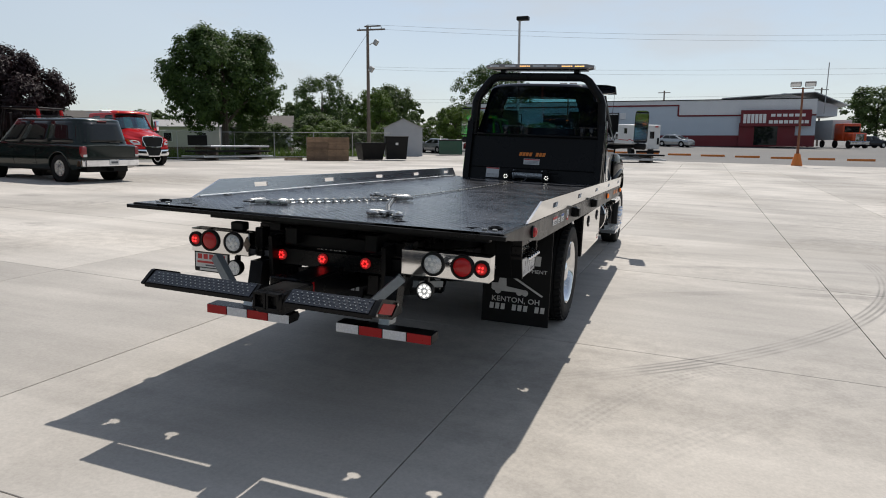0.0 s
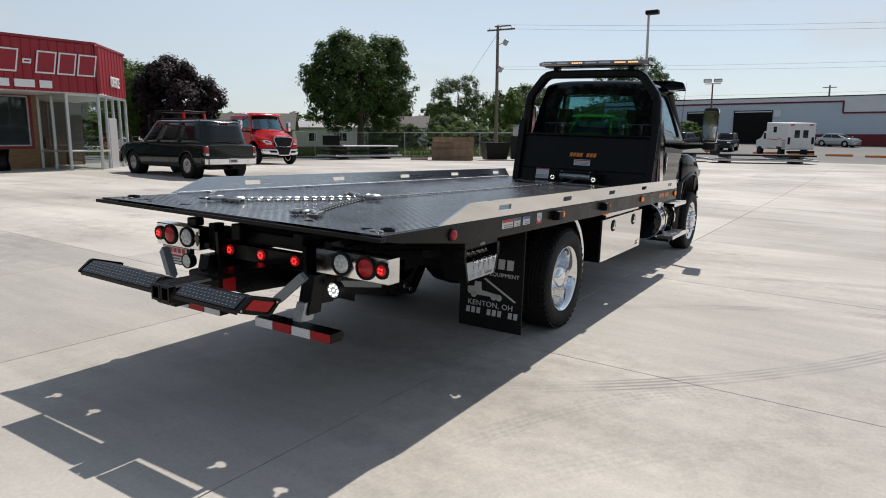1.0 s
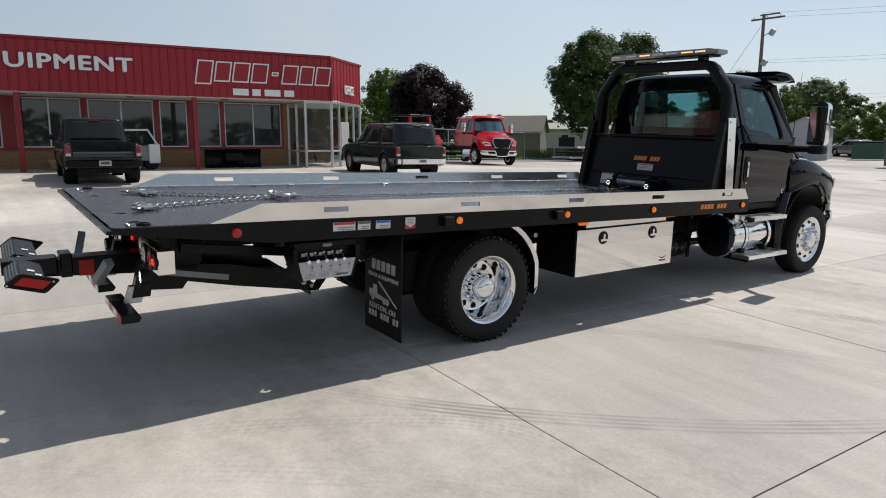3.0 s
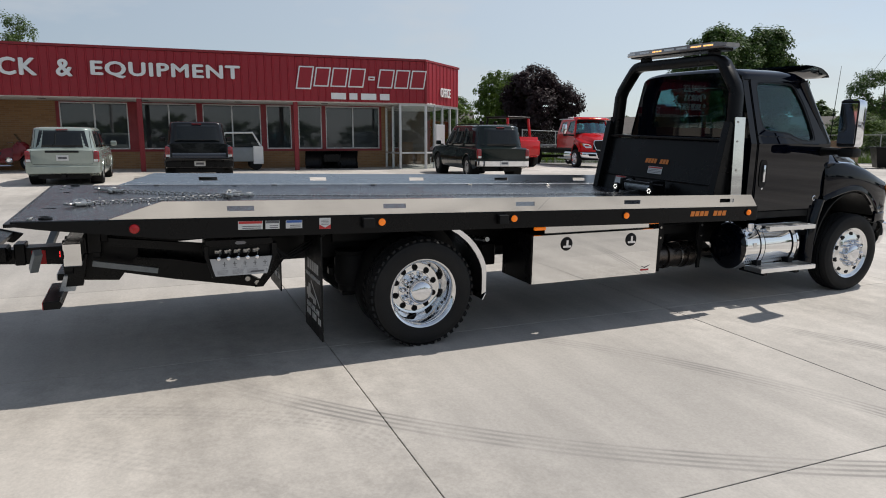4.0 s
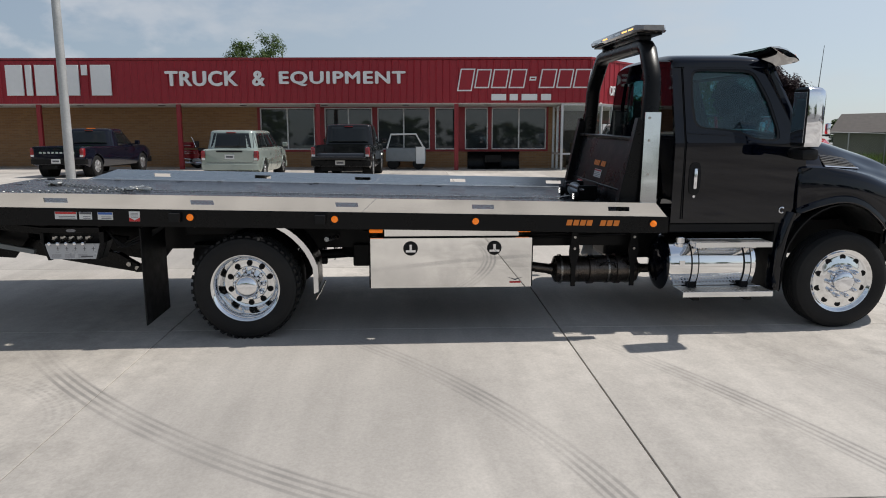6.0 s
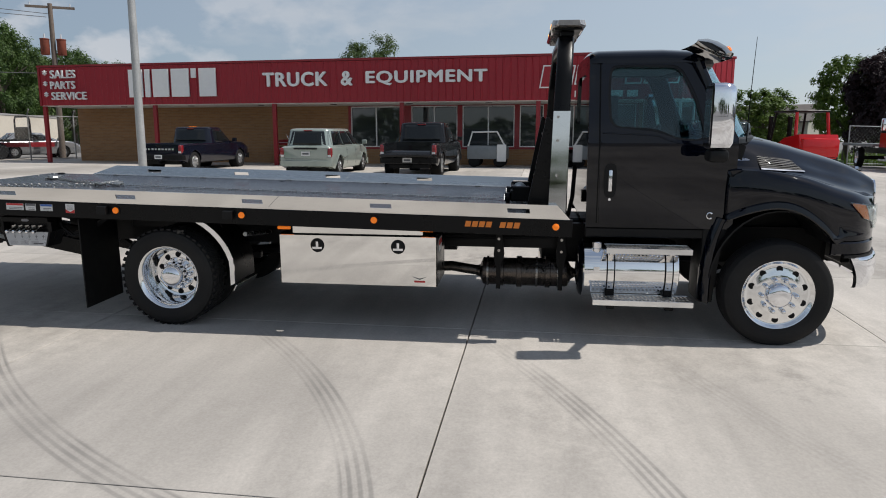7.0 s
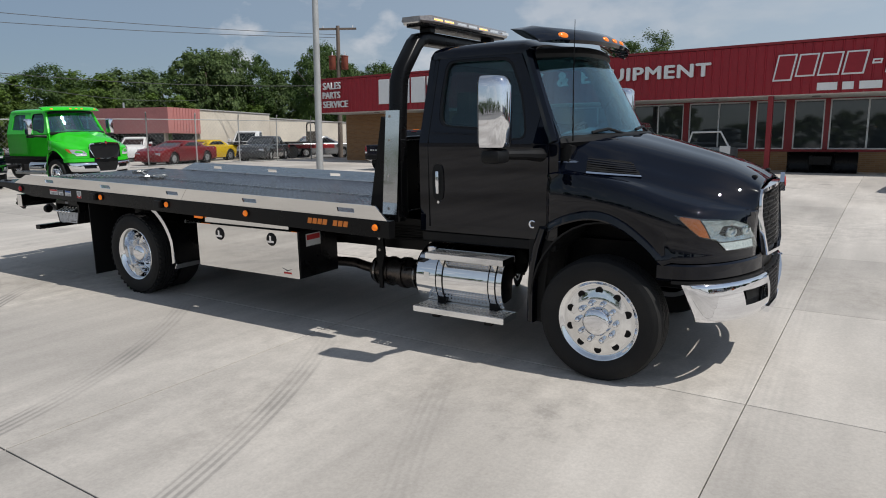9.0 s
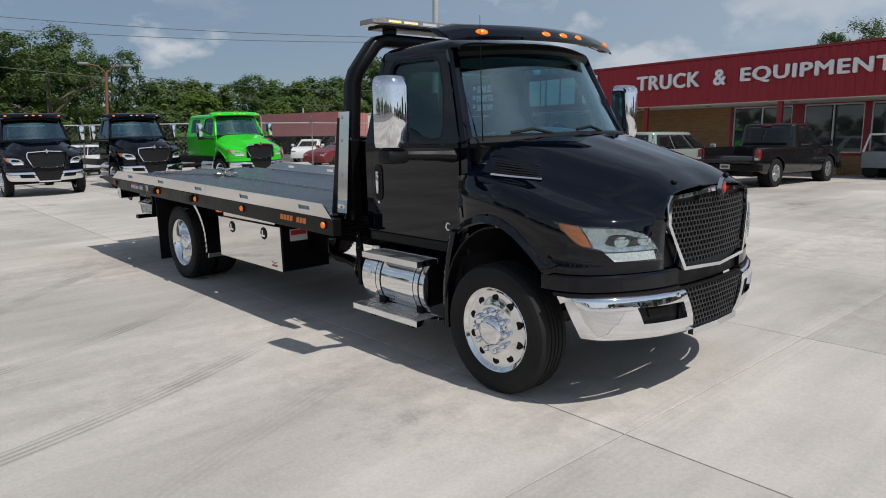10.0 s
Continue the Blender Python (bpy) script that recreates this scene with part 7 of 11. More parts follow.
# ---- tail: lamps, lift arm, step, levers ----
for s in (1, -1):
    x0, x1 = XC + s * 0.56, XC + s * (1.135 if s > 0 else 1.04)
    sh = 0.0 if s > 0 else -0.09
    lb = tp("tail_lamp_box", box(B(), min(x0, x1), max(x0, x1), -2.66, -2.55, 0.872, 1.035, 0.006), M_STEEL, "stainless tail lamp box")
    for x, r, kind in ((XC + s * 1.085 - sh, 0.038, "lit"), (XC + s * 0.965 - sh, 0.060, "red"), (XC + s * 0.775 - sh, 0.060, "clear")):
        tl = tp("tail_lamp", revolve(B(), [(r + 0.016, 0.0), (r + 0.014, -0.012), (r + 0.002, -0.014), (r, -0.006), (0, -0.006)], (x, -2.662, 0.958), "y", 24), M_PLASTIC, {"lit": "small lit red tail lamp", "red": "round red stop lamp", "clear": "round clear reversing lamp"}[kind], True, lb)
    for x, r, kind in ((XC + s * 1.085 - sh, 0.036, "lit"), (XC + s * 0.965 - sh, 0.058, "red"), (XC + s * 0.775 - sh, 0.058, "clear")):
        tp("lens", revolve(B(), [(r, -0.008), (r * 0.8, -0.016), (0, -0.019)], (x, -2.662, 0.958), "y", 24), {"lit": M_RED_MID, "red": M_RED_LENS, "clear": M_CLEAR}[kind], "", True, lb)
        if kind == "clear":
            for k in range(7):
                a = k * math.pi / 3
                rr = 0.0 if k == 6 else 0.034
                tp("diode", cyl(B(), (x + rr * math.cos(a), -2.681, 0.958 + rr * math.sin(a)), 0.011, 0.006, "y", 8), M_WHITE, parent=lb)
        if kind == "lit":
            for k in range(4):
                a = k * math.pi / 2 + 0.7
                tp("diode", cyl(B(), (x + 0.015 * math.cos(a), -2.682, 0.958 + 0.015 * math.sin(a)), 0.007, 0.005, "y", 8), M_RED_LIT, parent=lb)
    wl_x = XC + (0.735 if s > 0 else -0.66)
    o = tp("work_lamp", revolve(B(), [(0, 0.02), (0.048, 0.02), (0.056, -0.005), (0.056, -0.035), (0.05, -0.04), (0.05, -0.03), (0, -0.03)], (wl_x, -2.66, 0.79), "y", 22), M_PLASTIC, "lit round white work lamp", True)
    tp("lens", cyl(B(), (wl_x, -2.6905, 0.79), 0.048, 0.003, "y", 22), M_CLEAR, parent=o)
    for k in range(9):
        a = k * math.pi / 4
        rr = 0 if k == 8 else 0.032
        tp("diode", cyl(B(), (wl_x + rr * math.cos(a), -2.694, 0.79 + rr * math.sin(a)), 0.0082, 0.006, "y", 14), M_WHITE_LIT if s > 0 else M_WHITE, parent=o)
    tp("lamp_stem", box(B(), wl_x - 0.012, wl_x + 0.012, -2.67, -2.63, 0.83, 0.871, 0.002), M_BLACK, parent=o)
    # lift side plates, swinging grey legs, reflective feet
    px = XC + s * 0.42
    tp("tail_plate", prism(B(), [(-2.60, 0.62), (-2.35, 0.60), (-2.2, 0.80), (-2.2, 1.02), (-2.62, 1.02)], "x", px - 0.015, px + 0.015, 0.003), M_BLACK, "black tail side plate")
    leg = tube(B(), [(XC + s * 0.66, -2.87, 0.90), (XC + s * 0.50, -2.93, 0.74)], 0.038, 4)
    tp("grey_leg", leg, M_GREYBAR, "grey painted brace bar")
    st = B()
    prism(st, [(-2.72, 0.60), (-2.60, 0.60), (-2.55, 0.85), (-2.66, 0.85)], "x", XC + s * 0.50 - 0.05, XC + s * 0.50 + 0.05, 0.006)
    tp("foot_sleeve", st, M_BLACK, "black stabiliser sleeve")
    tp("foot_stem", prism(B(), [(-2.77, 0.56), (-2.66, 0.56), (-2.62, 0.68), (-2.73, 0.68)], "x", XC + s * 0.50 - 0.035, XC + s * 0.50 + 0.035), M_GALV, "grey stabiliser stem")
    f0, f1 = (XC + 0.21, XC + 0.85) if s > 0 else (XC - 0.765, XC - 0.125)
    ft = tp("stabiliser_foot", prism(B(), [(-2.845, 0.505), (-2.845, 0.563), (-2.74, 0.565), (-2.72, 0.533), (-2.74, 0.505)], "x", min(f0, f1), max(f0, f1), 0.005), M_BLACK, "stabiliser foot with red and white reflectors")
    for k in range(4):
        a, b = min(f0, f1) + 0.16 * k, min(f0, f1) + 0.16 * (k + 1)
        tp("reflector_strip", prism(B(), [(-2.846, 0.562), (-2.846, 0.506), (-2.851, 0.506), (-2.851, 0.562)], "x", a + 0.004, b - 0.004), M_WHITE_REFL if (k % 2 == 0) == (s > 0) else M_RED_REFL, parent=ft)
    # the lift's side tubes under the bed
    tp("lift_tube", tube(B(), [(XC + s * 0.61, -2.52, 0.785), (XC + s * 0.61, -2.06, 0.695)], 0.030, 4), M_GREYBAR, "grey painted tube")
    ax = XC + s * 0.27
    arm = tp("tilt_arm", prism(B(), [(-2.45, 0.66), (-1.92, 0.545), (-1.25, 0.42), (-1.20, 0.435), (-1.21, 0.475), (-1.33, 0.545), (-1.43, 0.615), (-1.94, 0.72), (-2.45, 0.79)], "x", ax - 0.04, ax + 0.04, 0.006), M_BLACK, "black lift arm")
    for by, bz in ((-1.33, 0.505), (-1.25, 0.465)):
        tp("pivot_pin", cyl(B(), (ax + s * 0.045, by, bz), 0.026, 0.03, "x", 14, 0.004), M_ZINC, "", True, arm)
    lk = tp("tilt_link", prism(B(), [(-1.27, 0.425), (-1.20, 0.425), (-0.93, 0.76), (-0.95, 0.84), (-1.00, 0.83), (-1.02, 0.76)], "x", ax + s * 0.05 - 0.02, ax + s * 0.05 + 0.02, 0.005), M_BLACK, "black tilt link")
    tp("pivot_pin", cyl(B(), (ax + s * 0.08, -0.965, 0.80), 0.034, 0.03, "x", 16, 0.005), M_ZINC, "", True, lk)
    tp("tilt_arm", tube(B(), [(XC + s * 0.62, -2.4, 0.95), (XC + s * 0.62, -1.2, 0.80)], 0.045, 4), M_BLACK, "black lift arm")
    tp("tilt_arm", tube(B(), [(XC + s * 0.36, -2.42, 0.90), (XC + s * 0.36, -0.7, 0.97)], 0.05, 4), M_BLACK, "black lift arm")
    # lever station: a black tray, its valve bank and a white panel
    cx = XC + s * 1.165
    def slab_x(d0, d1):
        return min(cx - s * d0, cx - s * d1), max(cx - s * d0, cx - s * d1)
    pan = tp("control_box", prism(B(), [(-1.735, 1.0), (-1.245, 1.0), (-1.205, 0.868), (-1.27, 0.712), (-1.685, 0.712), (-1.745, 0.90)], "x", *slab_x(0.25, 0.13), 0.006), M_BLACK, "black lever station with a white instruction panel")
    tp("box_rim", prism(B(), [(-1.735, 1.0), (-1.245, 1.0), (-1.235, 0.955), (-1.73, 0.955)], "x", *slab_x(0.13, 0.055), 0.004), M_BLACK, parent=pan)
    for ya, yb, yc, yd in ((-1.745, -1.725, -1.665, -1.69), (-1.225, -1.205, -1.27, -1.29)):
        tp("box_rim", prism(B(), [(ya, 0.90), (yb, 0.90), (yc, 0.712), (yd, 0.712)], "x", *slab_x(0.13, 0.05), 0.003), M_BLACK, parent=pan)
    for ya, yb in ((-1.74, -1.71), (-1.245, -1.205)):
        tp("box_rim", box(B(), *slab_x(0.13, 0.052), ya, yb, 0.86, 0.96, 0.003), M_BLACK, parent=pan)
    tp("control_panel", prism(B(), [(-1.705, 0.858), (-1.245, 0.858), (-1.285, 0.722), (-1.672, 0.722)], "x", *slab_x(0.062, 0.052)), M_PANEL, "white instruction panel", parent=pan)
    tp("box_emblem", prism(B(), [(-1.52, 0.972), (-1.505, 0.985), (-1.45, 0.985), (-1.435, 0.972), (-1.45, 0.960), (-1.505, 0.960)], "x", *slab_x(0.0545, 0.052)), M_INKPALE, "small pale maker's emblem", parent=pan)
    for k in range(5):
        y = -1.645 + 0.07 * k
        tp("valve_spool", box(cyl(B(), (cx - s * 0.115, y + 0.02, 0.905), 0.014, 0.04, "x", 8), *slab_x(0.128, 0.10), y - 0.02, y + 0.012, 0.885, 0.915, 0.003), M_ZINC, parent=pan)
        tp("lever", tube(B(), [(cx - s * 0.10, y + 0.03, 0.905), (cx - s * 0.05, y + 0.015, 0.885), (cx - s * 0.02, y, 0.872)], 0.006, 6), M_ZINC, "zinc lever with ball knob", True, pan)
        tp("lever_knob", revolve(B(), [(0.0, -0.02), (0.014, -0.014), (0.02, 0), (0.014, 0.014), (0, 0.02)], (cx - s * 0.015, y, 0.866), "x", 12), M_CHROME, "", True, pan)
        yy = -1.60 + 0.075 * k
        tp("panel_icon", box(B(), *slab_x(0.052, 0.051), yy - 0.014, yy + 0.014, 0.812, 0.816), M_INK, parent=pan)
        tp("panel_icon", box(B(), *slab_x(0.052, 0.051), yy - 0.003, yy + 0.003, 0.795, 0.832), M_INK, parent=pan)
        tp("panel_icon", box(B(), *slab_x(0.052, 0.051), yy - 0.016, yy + 0.016, 0.782, 0.785), M_INKPALE, parent=pan)
    for k in range(3):
        for q in range(4):
            tp("panel_icon", box(B(), *slab_x(0.052, 0.051), -1.655 + 0.11 * k, -1.575 + 0.11 * k - 0.012 * (q == 3), 0.762 - 0.009 * q, 0.765 - 0.009 * q), M_INKPALE, parent=pan)
    tp("panel_icon", prism(B(), [(-1.415, 0.738), (-1.315, 0.738), (-1.305, 0.750), (-1.405, 0.750)], "x", *slab_x(0.052, 0.051)), M_INK, parent=pan)
    for k in range(3):
        tp("hose", tube(B(), [(cx - s * 0.2, -1.25 + 0.02 * k, 0.93), (cx - s * 0.2, -1.08 - 0.04 * k, 0.80), (cx - s * 0.25, -0.92, 0.86 + 0.03 * k), (cx - s * 0.3, -0.75, 0.98)], 0.012, 6), M_PLASTIC, "", True)
# small board lamps across the tail
tp("tail_beam", box(B(), XC - 0.57, XC + 0.57, -2.52, -2.46, 0.82, 0.935, 0.006), M_BLACK, "black tail cross beam with three red lamps")
for x in (-1.507, -1.188, -0.869):
    o = tp("tail_lamp", revolve(B(), [(0.036, 0), (0.036, -0.012), (0.03, -0.014), (0.0, -0.014)], (x, -2.522, 0.885), "y", 18), M_RED_MID, "small lit red lamp", True)
    for k in range(6):
        a = k * math.pi / 3
        tp("diode", cyl(B(), (x + 0.018 * math.cos(a), -2.538, 0.885 + 0.018 * math.sin(a)), 0.007, 0.005, "y", 8), M_RED_LIT, parent=o)
tp("tail_decal", box(B(), -1.70, -1.57, -2.524, -2.5215, 0.86, 0.90), M_INK, "small dark name plate")
tp("tail_board", box(B(), XC - 0.575, XC + 0.575, -2.46, -2.40, 0.94, 1.03, 0.006), M_FRAME)
for s in (1, -1):
    tp("tail_post", box(B(), XC + s * 0.56 - 0.03, XC + s * 0.56 + 0.03, -2.55, -2.45, 0.86, 1.06, 0.006), M_BLACK)
lamp_on_box = tp("tail_camera", box(B(), -1.86, -1.76, -2.62, -2.54, 1.037, 1.095, 0.008), M_PLASTIC, "small black tail flood lamp")
tp("tail_emblem", prism(B(), [(-1.72, 0.957), (-1.692, 0.905), (-1.664, 0.957), (-1.692, 1.01)], "y", -2.668, -2.6605), M_EXH, "dark diamond emblem")
pl = tp("dealer_plate", box(B(), -2.20, -1.90, -2.585, -2.575, 0.712, 0.862, 0.006), M_PLASTIC, "white dealer plate in a black frame")
tp("plate_face", box(B(), -2.185, -1.915, -2.588, -2.585, 0.745, 0.847), M_PAPER, parent=pl)
for k in range(5):
    tp("plate_block", box(B(), -2.165 + k * 0.049, -2.13 + k * 0.049, -2.590, -2.588, 0.805, 0.84), M_REDINK, parent=pl)
tp("plate_bar", box(B(), -2.17, -1.93, -2.590, -2.588, 0.775, 0.79), M_REDINK, parent=pl)
tp("plate_bar", box(B(), -2.10, -2.0, -2.590, -2.588, 0.755, 0.765), M_INK, parent=pl)
tp("plate_bar", box(B(), -2.15, -1.95, -2.590, -2.585, 0.722, 0.738), M_PAPER, parent=pl)
# wheel-lift boom and its tread pans, swung a little
tp("lift_boom", prism(B(), [(-3.28, 0.72), (-3.28, 0.83), (-2.3, 0.83), (-1.6, 0.74), (-1.6, 0.60), (-2.3, 0.66)], "x", XC - 0.08, XC + 0.08, 0.008), M_BLACK, "black lift boom")
tp("boom_reflector", box(B(), XC + 0.0805, XC + 0.083, -2.99, -2.89, 0.70, 0.815), M_RED_REFL, "red reflector plate")
tp("boom_reflector", box(B(), XC - 0.07, XC + 0.07, -2.33, -2.325, 0.70, 0.80), M_RED_REFL)
tp("boom_sleeve", box(box(B(), XC - 0.095, XC + 0.095, -3.11, -3.03, 0.70, 0.875, 0.008), XC - 0.088, XC + 0.088, -3.03, -2.3, 0.822, 0.842, 0.004), M_BLACK, "black boom collar")
SW = Matrix.Translation((XC + 0.02, -3.46, 0.831)) @ Matrix.Rotation(radians(-1.1), 4, "Z")
tp("lift_head", box(B(), 0.02, 0.20, 0.02, 0.33, -0.08, 0.045, 0.012), M_BLACK, "black pivot head", m=SW)
for k in range(2):
    fr = B()
    for zz in (-0.045, 0.035):
        box(fr, 0.025 + 0.085 * k, 0.105 + 0.085 * k, -0.01, 0.03, zz - 0.007, zz + 0.007, 0.002)
    for xx in (0.032 + 0.085 * k, 0.098 + 0.085 * k):
        box(fr, xx - 0.007, xx + 0.007, -0.01, 0.03, -0.045, 0.035, 0.002)
    tp("head_socket", fr, M_BLACK, "open square tube socket", m=SW)
# each pan: a sloping tread face, a long back sheet falling away from it and a flared end plate
for s in (1, -1):
    a, b = (0.21, 0.735) if s > 0 else (-0.735, 0.01)
    bm = B()
    prism(bm, [(0.004, -0.022), (0.004, 0.0), (0.088, 0.056), (0.102, 0.056), (0.218, 0.022), (0.216, -0.010), (0.210, -0.010), (0.212, 0.016), (0.098, 0.046), (0.012, -0.010), (0.010, -0.022)], "x", a, b)
    pan = tp("tread_pan", bm, M_BLACK, "black tread-plate step pan", m=SW)
    bm = B()
    prism(bm, [(0.006, 0.0045), (0.004, 0.0075), (0.084, 0.0605), (0.086, 0.0575)], "x", a + 0.012, b - 0.02)
    tp("tread_plate", bm, M_TREADBLACK, "black tread plate", parent=pan)
    e = b if s > 0 else a
    # end plate with a raised rim, a little larger than the pan, and a red reflector in it
    outline = fillet([(-0.012, -0.006), (0.085, 0.070), (0.305, 0.008), (0.215, -0.075)], 0.022, 4)
    core = inset(outline, 0.022)
    bm = B()
    loft(bm, [[(e, u, v) for u, v in outline], [(e + s * 0.022, u, v) for u, v in outline], [(e + s * 0.022, u, v) for u, v in core], [(e + s * 0.012, u, v) for u, v in core]])
    tp("pan_end", bm, M_BLACK, "", False, pan)
    tp("reflector_strip", prism(B(), [(0.045, 0.0), (0.100, 0.042), (0.252, 0.0), (0.200, -0.045)], "x", min(e + s * 0.010, e + s * 0.018), max(e + s * 0.010, e + s * 0.018)), M_RED_REFL, "red end reflector", parent=pan)
    for yy in (0.012, 0.262):
        tp("bolt", cyl(B(), (e + s * 0.024, yy, 0.0), 0.007, 0.008, "x", 8), M_ZINC, parent=pan)
    for k, (ya, yb) in enumerate(((0.13, 0.17), (0.17, 0.205))):
        xm = a + (b - a) * (0.62 + 0.2 * k)
        tp("pan_label", prism(B(), [(ya, 0.0575 - (ya - 0.102) * 0.284), (yb, 0.0575 - (yb - 0.102) * 0.284), (yb, 0.0585 - (yb - 0.102) * 0.284), (ya, 0.0585 - (ya - 0.102) * 0.284)], "x", xm, xm + 0.05), M_PAPER, "small white label", parent=pan)
    n = int((b - a) / 0.034)
    bm = B()
    for i in range(n):
        for j in range(4):
            x = a + 0.03 + (b - a - 0.06) * (i + (0.5 if j % 2 else 0)) / n
            y = 0.016 + 0.018 * j
            revolve(bm, [(0.0055, 0.0), (0.004, 0.004), (0.0, 0.005)], (x, y, 0.0075 + (y - 0.004) * 0.6625 - 0.001), "z", 7)
    o = tp("tread_studs", bm, M_GREYBAR, "bright raised studs", True, pan)
    o["kind"] = "stuff"

# ---- cab and front ----
truck_front(truck, Matrix.Translation((XC, 5.50, 0)), M_PAINT)
tp("cab_gap_hose", tube(B(), [(XC + 0.3, 3.75, 0.95), (XC + 0.5, 3.78, 1.2), (XC + 0.45, 3.8, 1.5)], 0.02, 8), M_PLASTIC, "", True)

# ---- chain bridle lying on the deck ----
def chain(name, pts, label, link=0.052, r=0.0048):
    """Interlocking oval links along a line of deck points."""
    root = thing(name, truck.matrix_basis @ BED, label, "chain")
    pts = [Vector(p) for p in pts]
    seg, out = [], []
    total = sum((b - a).length for a, b in zip(pts, pts[1:]))
    n = int(total / (link * 0.70))
    base = None
    for k in range(n):
        d = total * (k + 0.5) / n
        for a, b in zip(pts, pts[1:]):
            L = (b - a).length
            if d <= L:
                break
            d -= L
        p = a + (b - a) * min(1, d / L)
        t = (b - a).normalized()
        yaw = math.atan2(t.y, t.x)
        bm_m = Matrix.Translation((p.x, p.y, 0.012 + 0.004 * (k % 2))) @ Matrix.Rotation(yaw, 4, "Z") @ Matrix.Rotation(radians(40 if k % 2 else -50), 4, "X")
        if base is None:
            bm = B()
            tube(bm, [(link * 0.5 * math.cos(q) * 0.85, link * 0.32 * math.sin(q), 0) for q in [2 * math.pi * j / 14 for j in range(14)]], r, 6, closed=True)
            base = part("link", bm, M_ZINC, root, smooth=True)
            base.matrix_basis = bm_m
        else:
            share(base, bm_m)
    return root


def hook(m, label):
    root = thing("chain_hook", truck.matrix_basis @ BED @ m, label, "hook")
    bm = B()
    tube(bm, [(0.0, 0.0, 0.02), (0.07, 0.0, 0.022), (0.11, 0.02, 0.022), (0.12, 0.055, 0.022), (0.09, 0.08, 0.022), (0.05, 0.07, 0.022)], [0.016, 0.018, 0.02, 0.018, 0.015, 0.008], 8)
    part("hook_body", bm, M_ZINC, root, smooth=True)
    bm = B()
    tube(bm, [(-0.02 + 0.03 * math.cos(a), 0.03 * math.sin(a), 0.022) for a in [2 * math.pi * k / 12 for k in range(12)]], 0.009, 6, closed=True)
    part("hook_eye", bm, M_ZINC, root, smooth=True)
    bm = B()
    prism(bm, [(0.02, -0.03), (0.10, -0.045), (0.15, -0.03), (0.15, -0.012), (0.02, -0.006)], "z", 0.006, 0.03, 0.004)
    part("grab_hook", bm, M_ZINC, root, smooth=True)


chain("bridle_chain", [(-1.70, -2.42, 0), (-1.45, -1.95, 0), (-1.20, -1.40, 0)], "zinc-plated chain leg lying on the deck")
chain("bridle_chain", [(-0.72, -2.52, 0), (-0.95, -2.02, 0), (-1.18, -1.42, 0)], "zinc-plated chain leg with hook lying on the deck")
for m, l in ((pose(-1.78, -2.50, 0.002, 0, 0, 60), "zinc J hook at the end of the chain"), (pose(-1.70, -2.40, 0.0, 0, 0, 10), "zinc grab hook beside the chain"), (pose(-0.60, -2.64, 0.002, 0, 0, 120), "zinc J hook at the end of the chain"), (pose(-0.70, -2.54, 0.0, 0, 0, 190), "zinc grab hook beside the chain"), (pose(-1.20, -1.34, 0.002, 0, 0, 80), "winch hook where the chain legs meet"), (pose(-1.15, -1.44, 0.012, 0, 0, 20), "winch hook where the chain legs meet"), (pose(-1.26, -1.40, 0.01, 0, 0, 140), "winch hook where the chain legs meet")):
    hook(m, l)
rope = part("winch_rope", tube(B(), [(-1.19, -1.18, 0.014), (-1.15, 0.5, 0.010), (-1.12, 3.0, 0.012), (-1.12, 3.24, 0.05)], 0.006, 6), M_ZINC, smooth=True)
rope.matrix_basis = truck.matrix_basis @ BED
tagged(rope, "thin steel winch rope lying along the deck", "rope")

# ---- trees ----
def leaf_material(name, c0, c1):
    m = bpy.data.materials.new(name)
    m.use_nodes = True
    n, l = m.node_tree.nodes, m.node_tree.links
    p = n["Principled BSDF"]
    geo = n.new("ShaderNodeNewGeometry")
    oi = n.new("ShaderNodeObjectInfo")
    noi = n.new("ShaderNodeTexNoise")
    noi.inputs["Scale"].default_value = 0.9
    l.new(geo.outputs["Position"], noi.inputs["Vector"])
    ad = n.new("ShaderNodeMath")
    ad.operation = "MULTIPLY_ADD"
    ad.inputs[1].default_value = 0.6
    l.new(geo.outputs["Random Per Island"], ad.inputs[0])
    mr = n.new("ShaderNodeMapRange")
    mr.inputs["From Min"].default_value, mr.inputs["From Max"].default_value = 0.3, 0.7
    mr.inputs["To Max"].default_value = 0.4
    l.new(noi.outputs["Fac"], mr.inputs["Value"])
    l.new(mr.outputs["Result"], ad.inputs[2])
    mx = n.new("ShaderNodeMix")
    mx.data_type = "RGBA"
    mx.inputs["A"].default_value, mx.inputs["B"].default_value = (*c0, 1), (*c1, 1)
    l.new(ad.outputs["Value"], mx.inputs["Factor"])
    l.new(mx.outputs["Result"], p.inputs["Base Color"])
    p.inputs["Roughness"].default_value = 0.55
    p.inputs["Specular IOR Level"].default_value = 0.3
    tr = n.new("ShaderNodeBsdfTranslucent")
    l.new(mx.outputs["Result"], tr.inputs["Color"])
    ms = n.new("ShaderNodeMixShader")
    ms.inputs["Fac"].default_value = 0.36
    l.new(p.outputs["BSDF"], ms.inputs[1])
    l.new(tr.outputs["BSDF"], ms.inputs[2])
    l.new(ms.outputs["Shader"], n["Material Output"].inputs["Surface"])
    return m


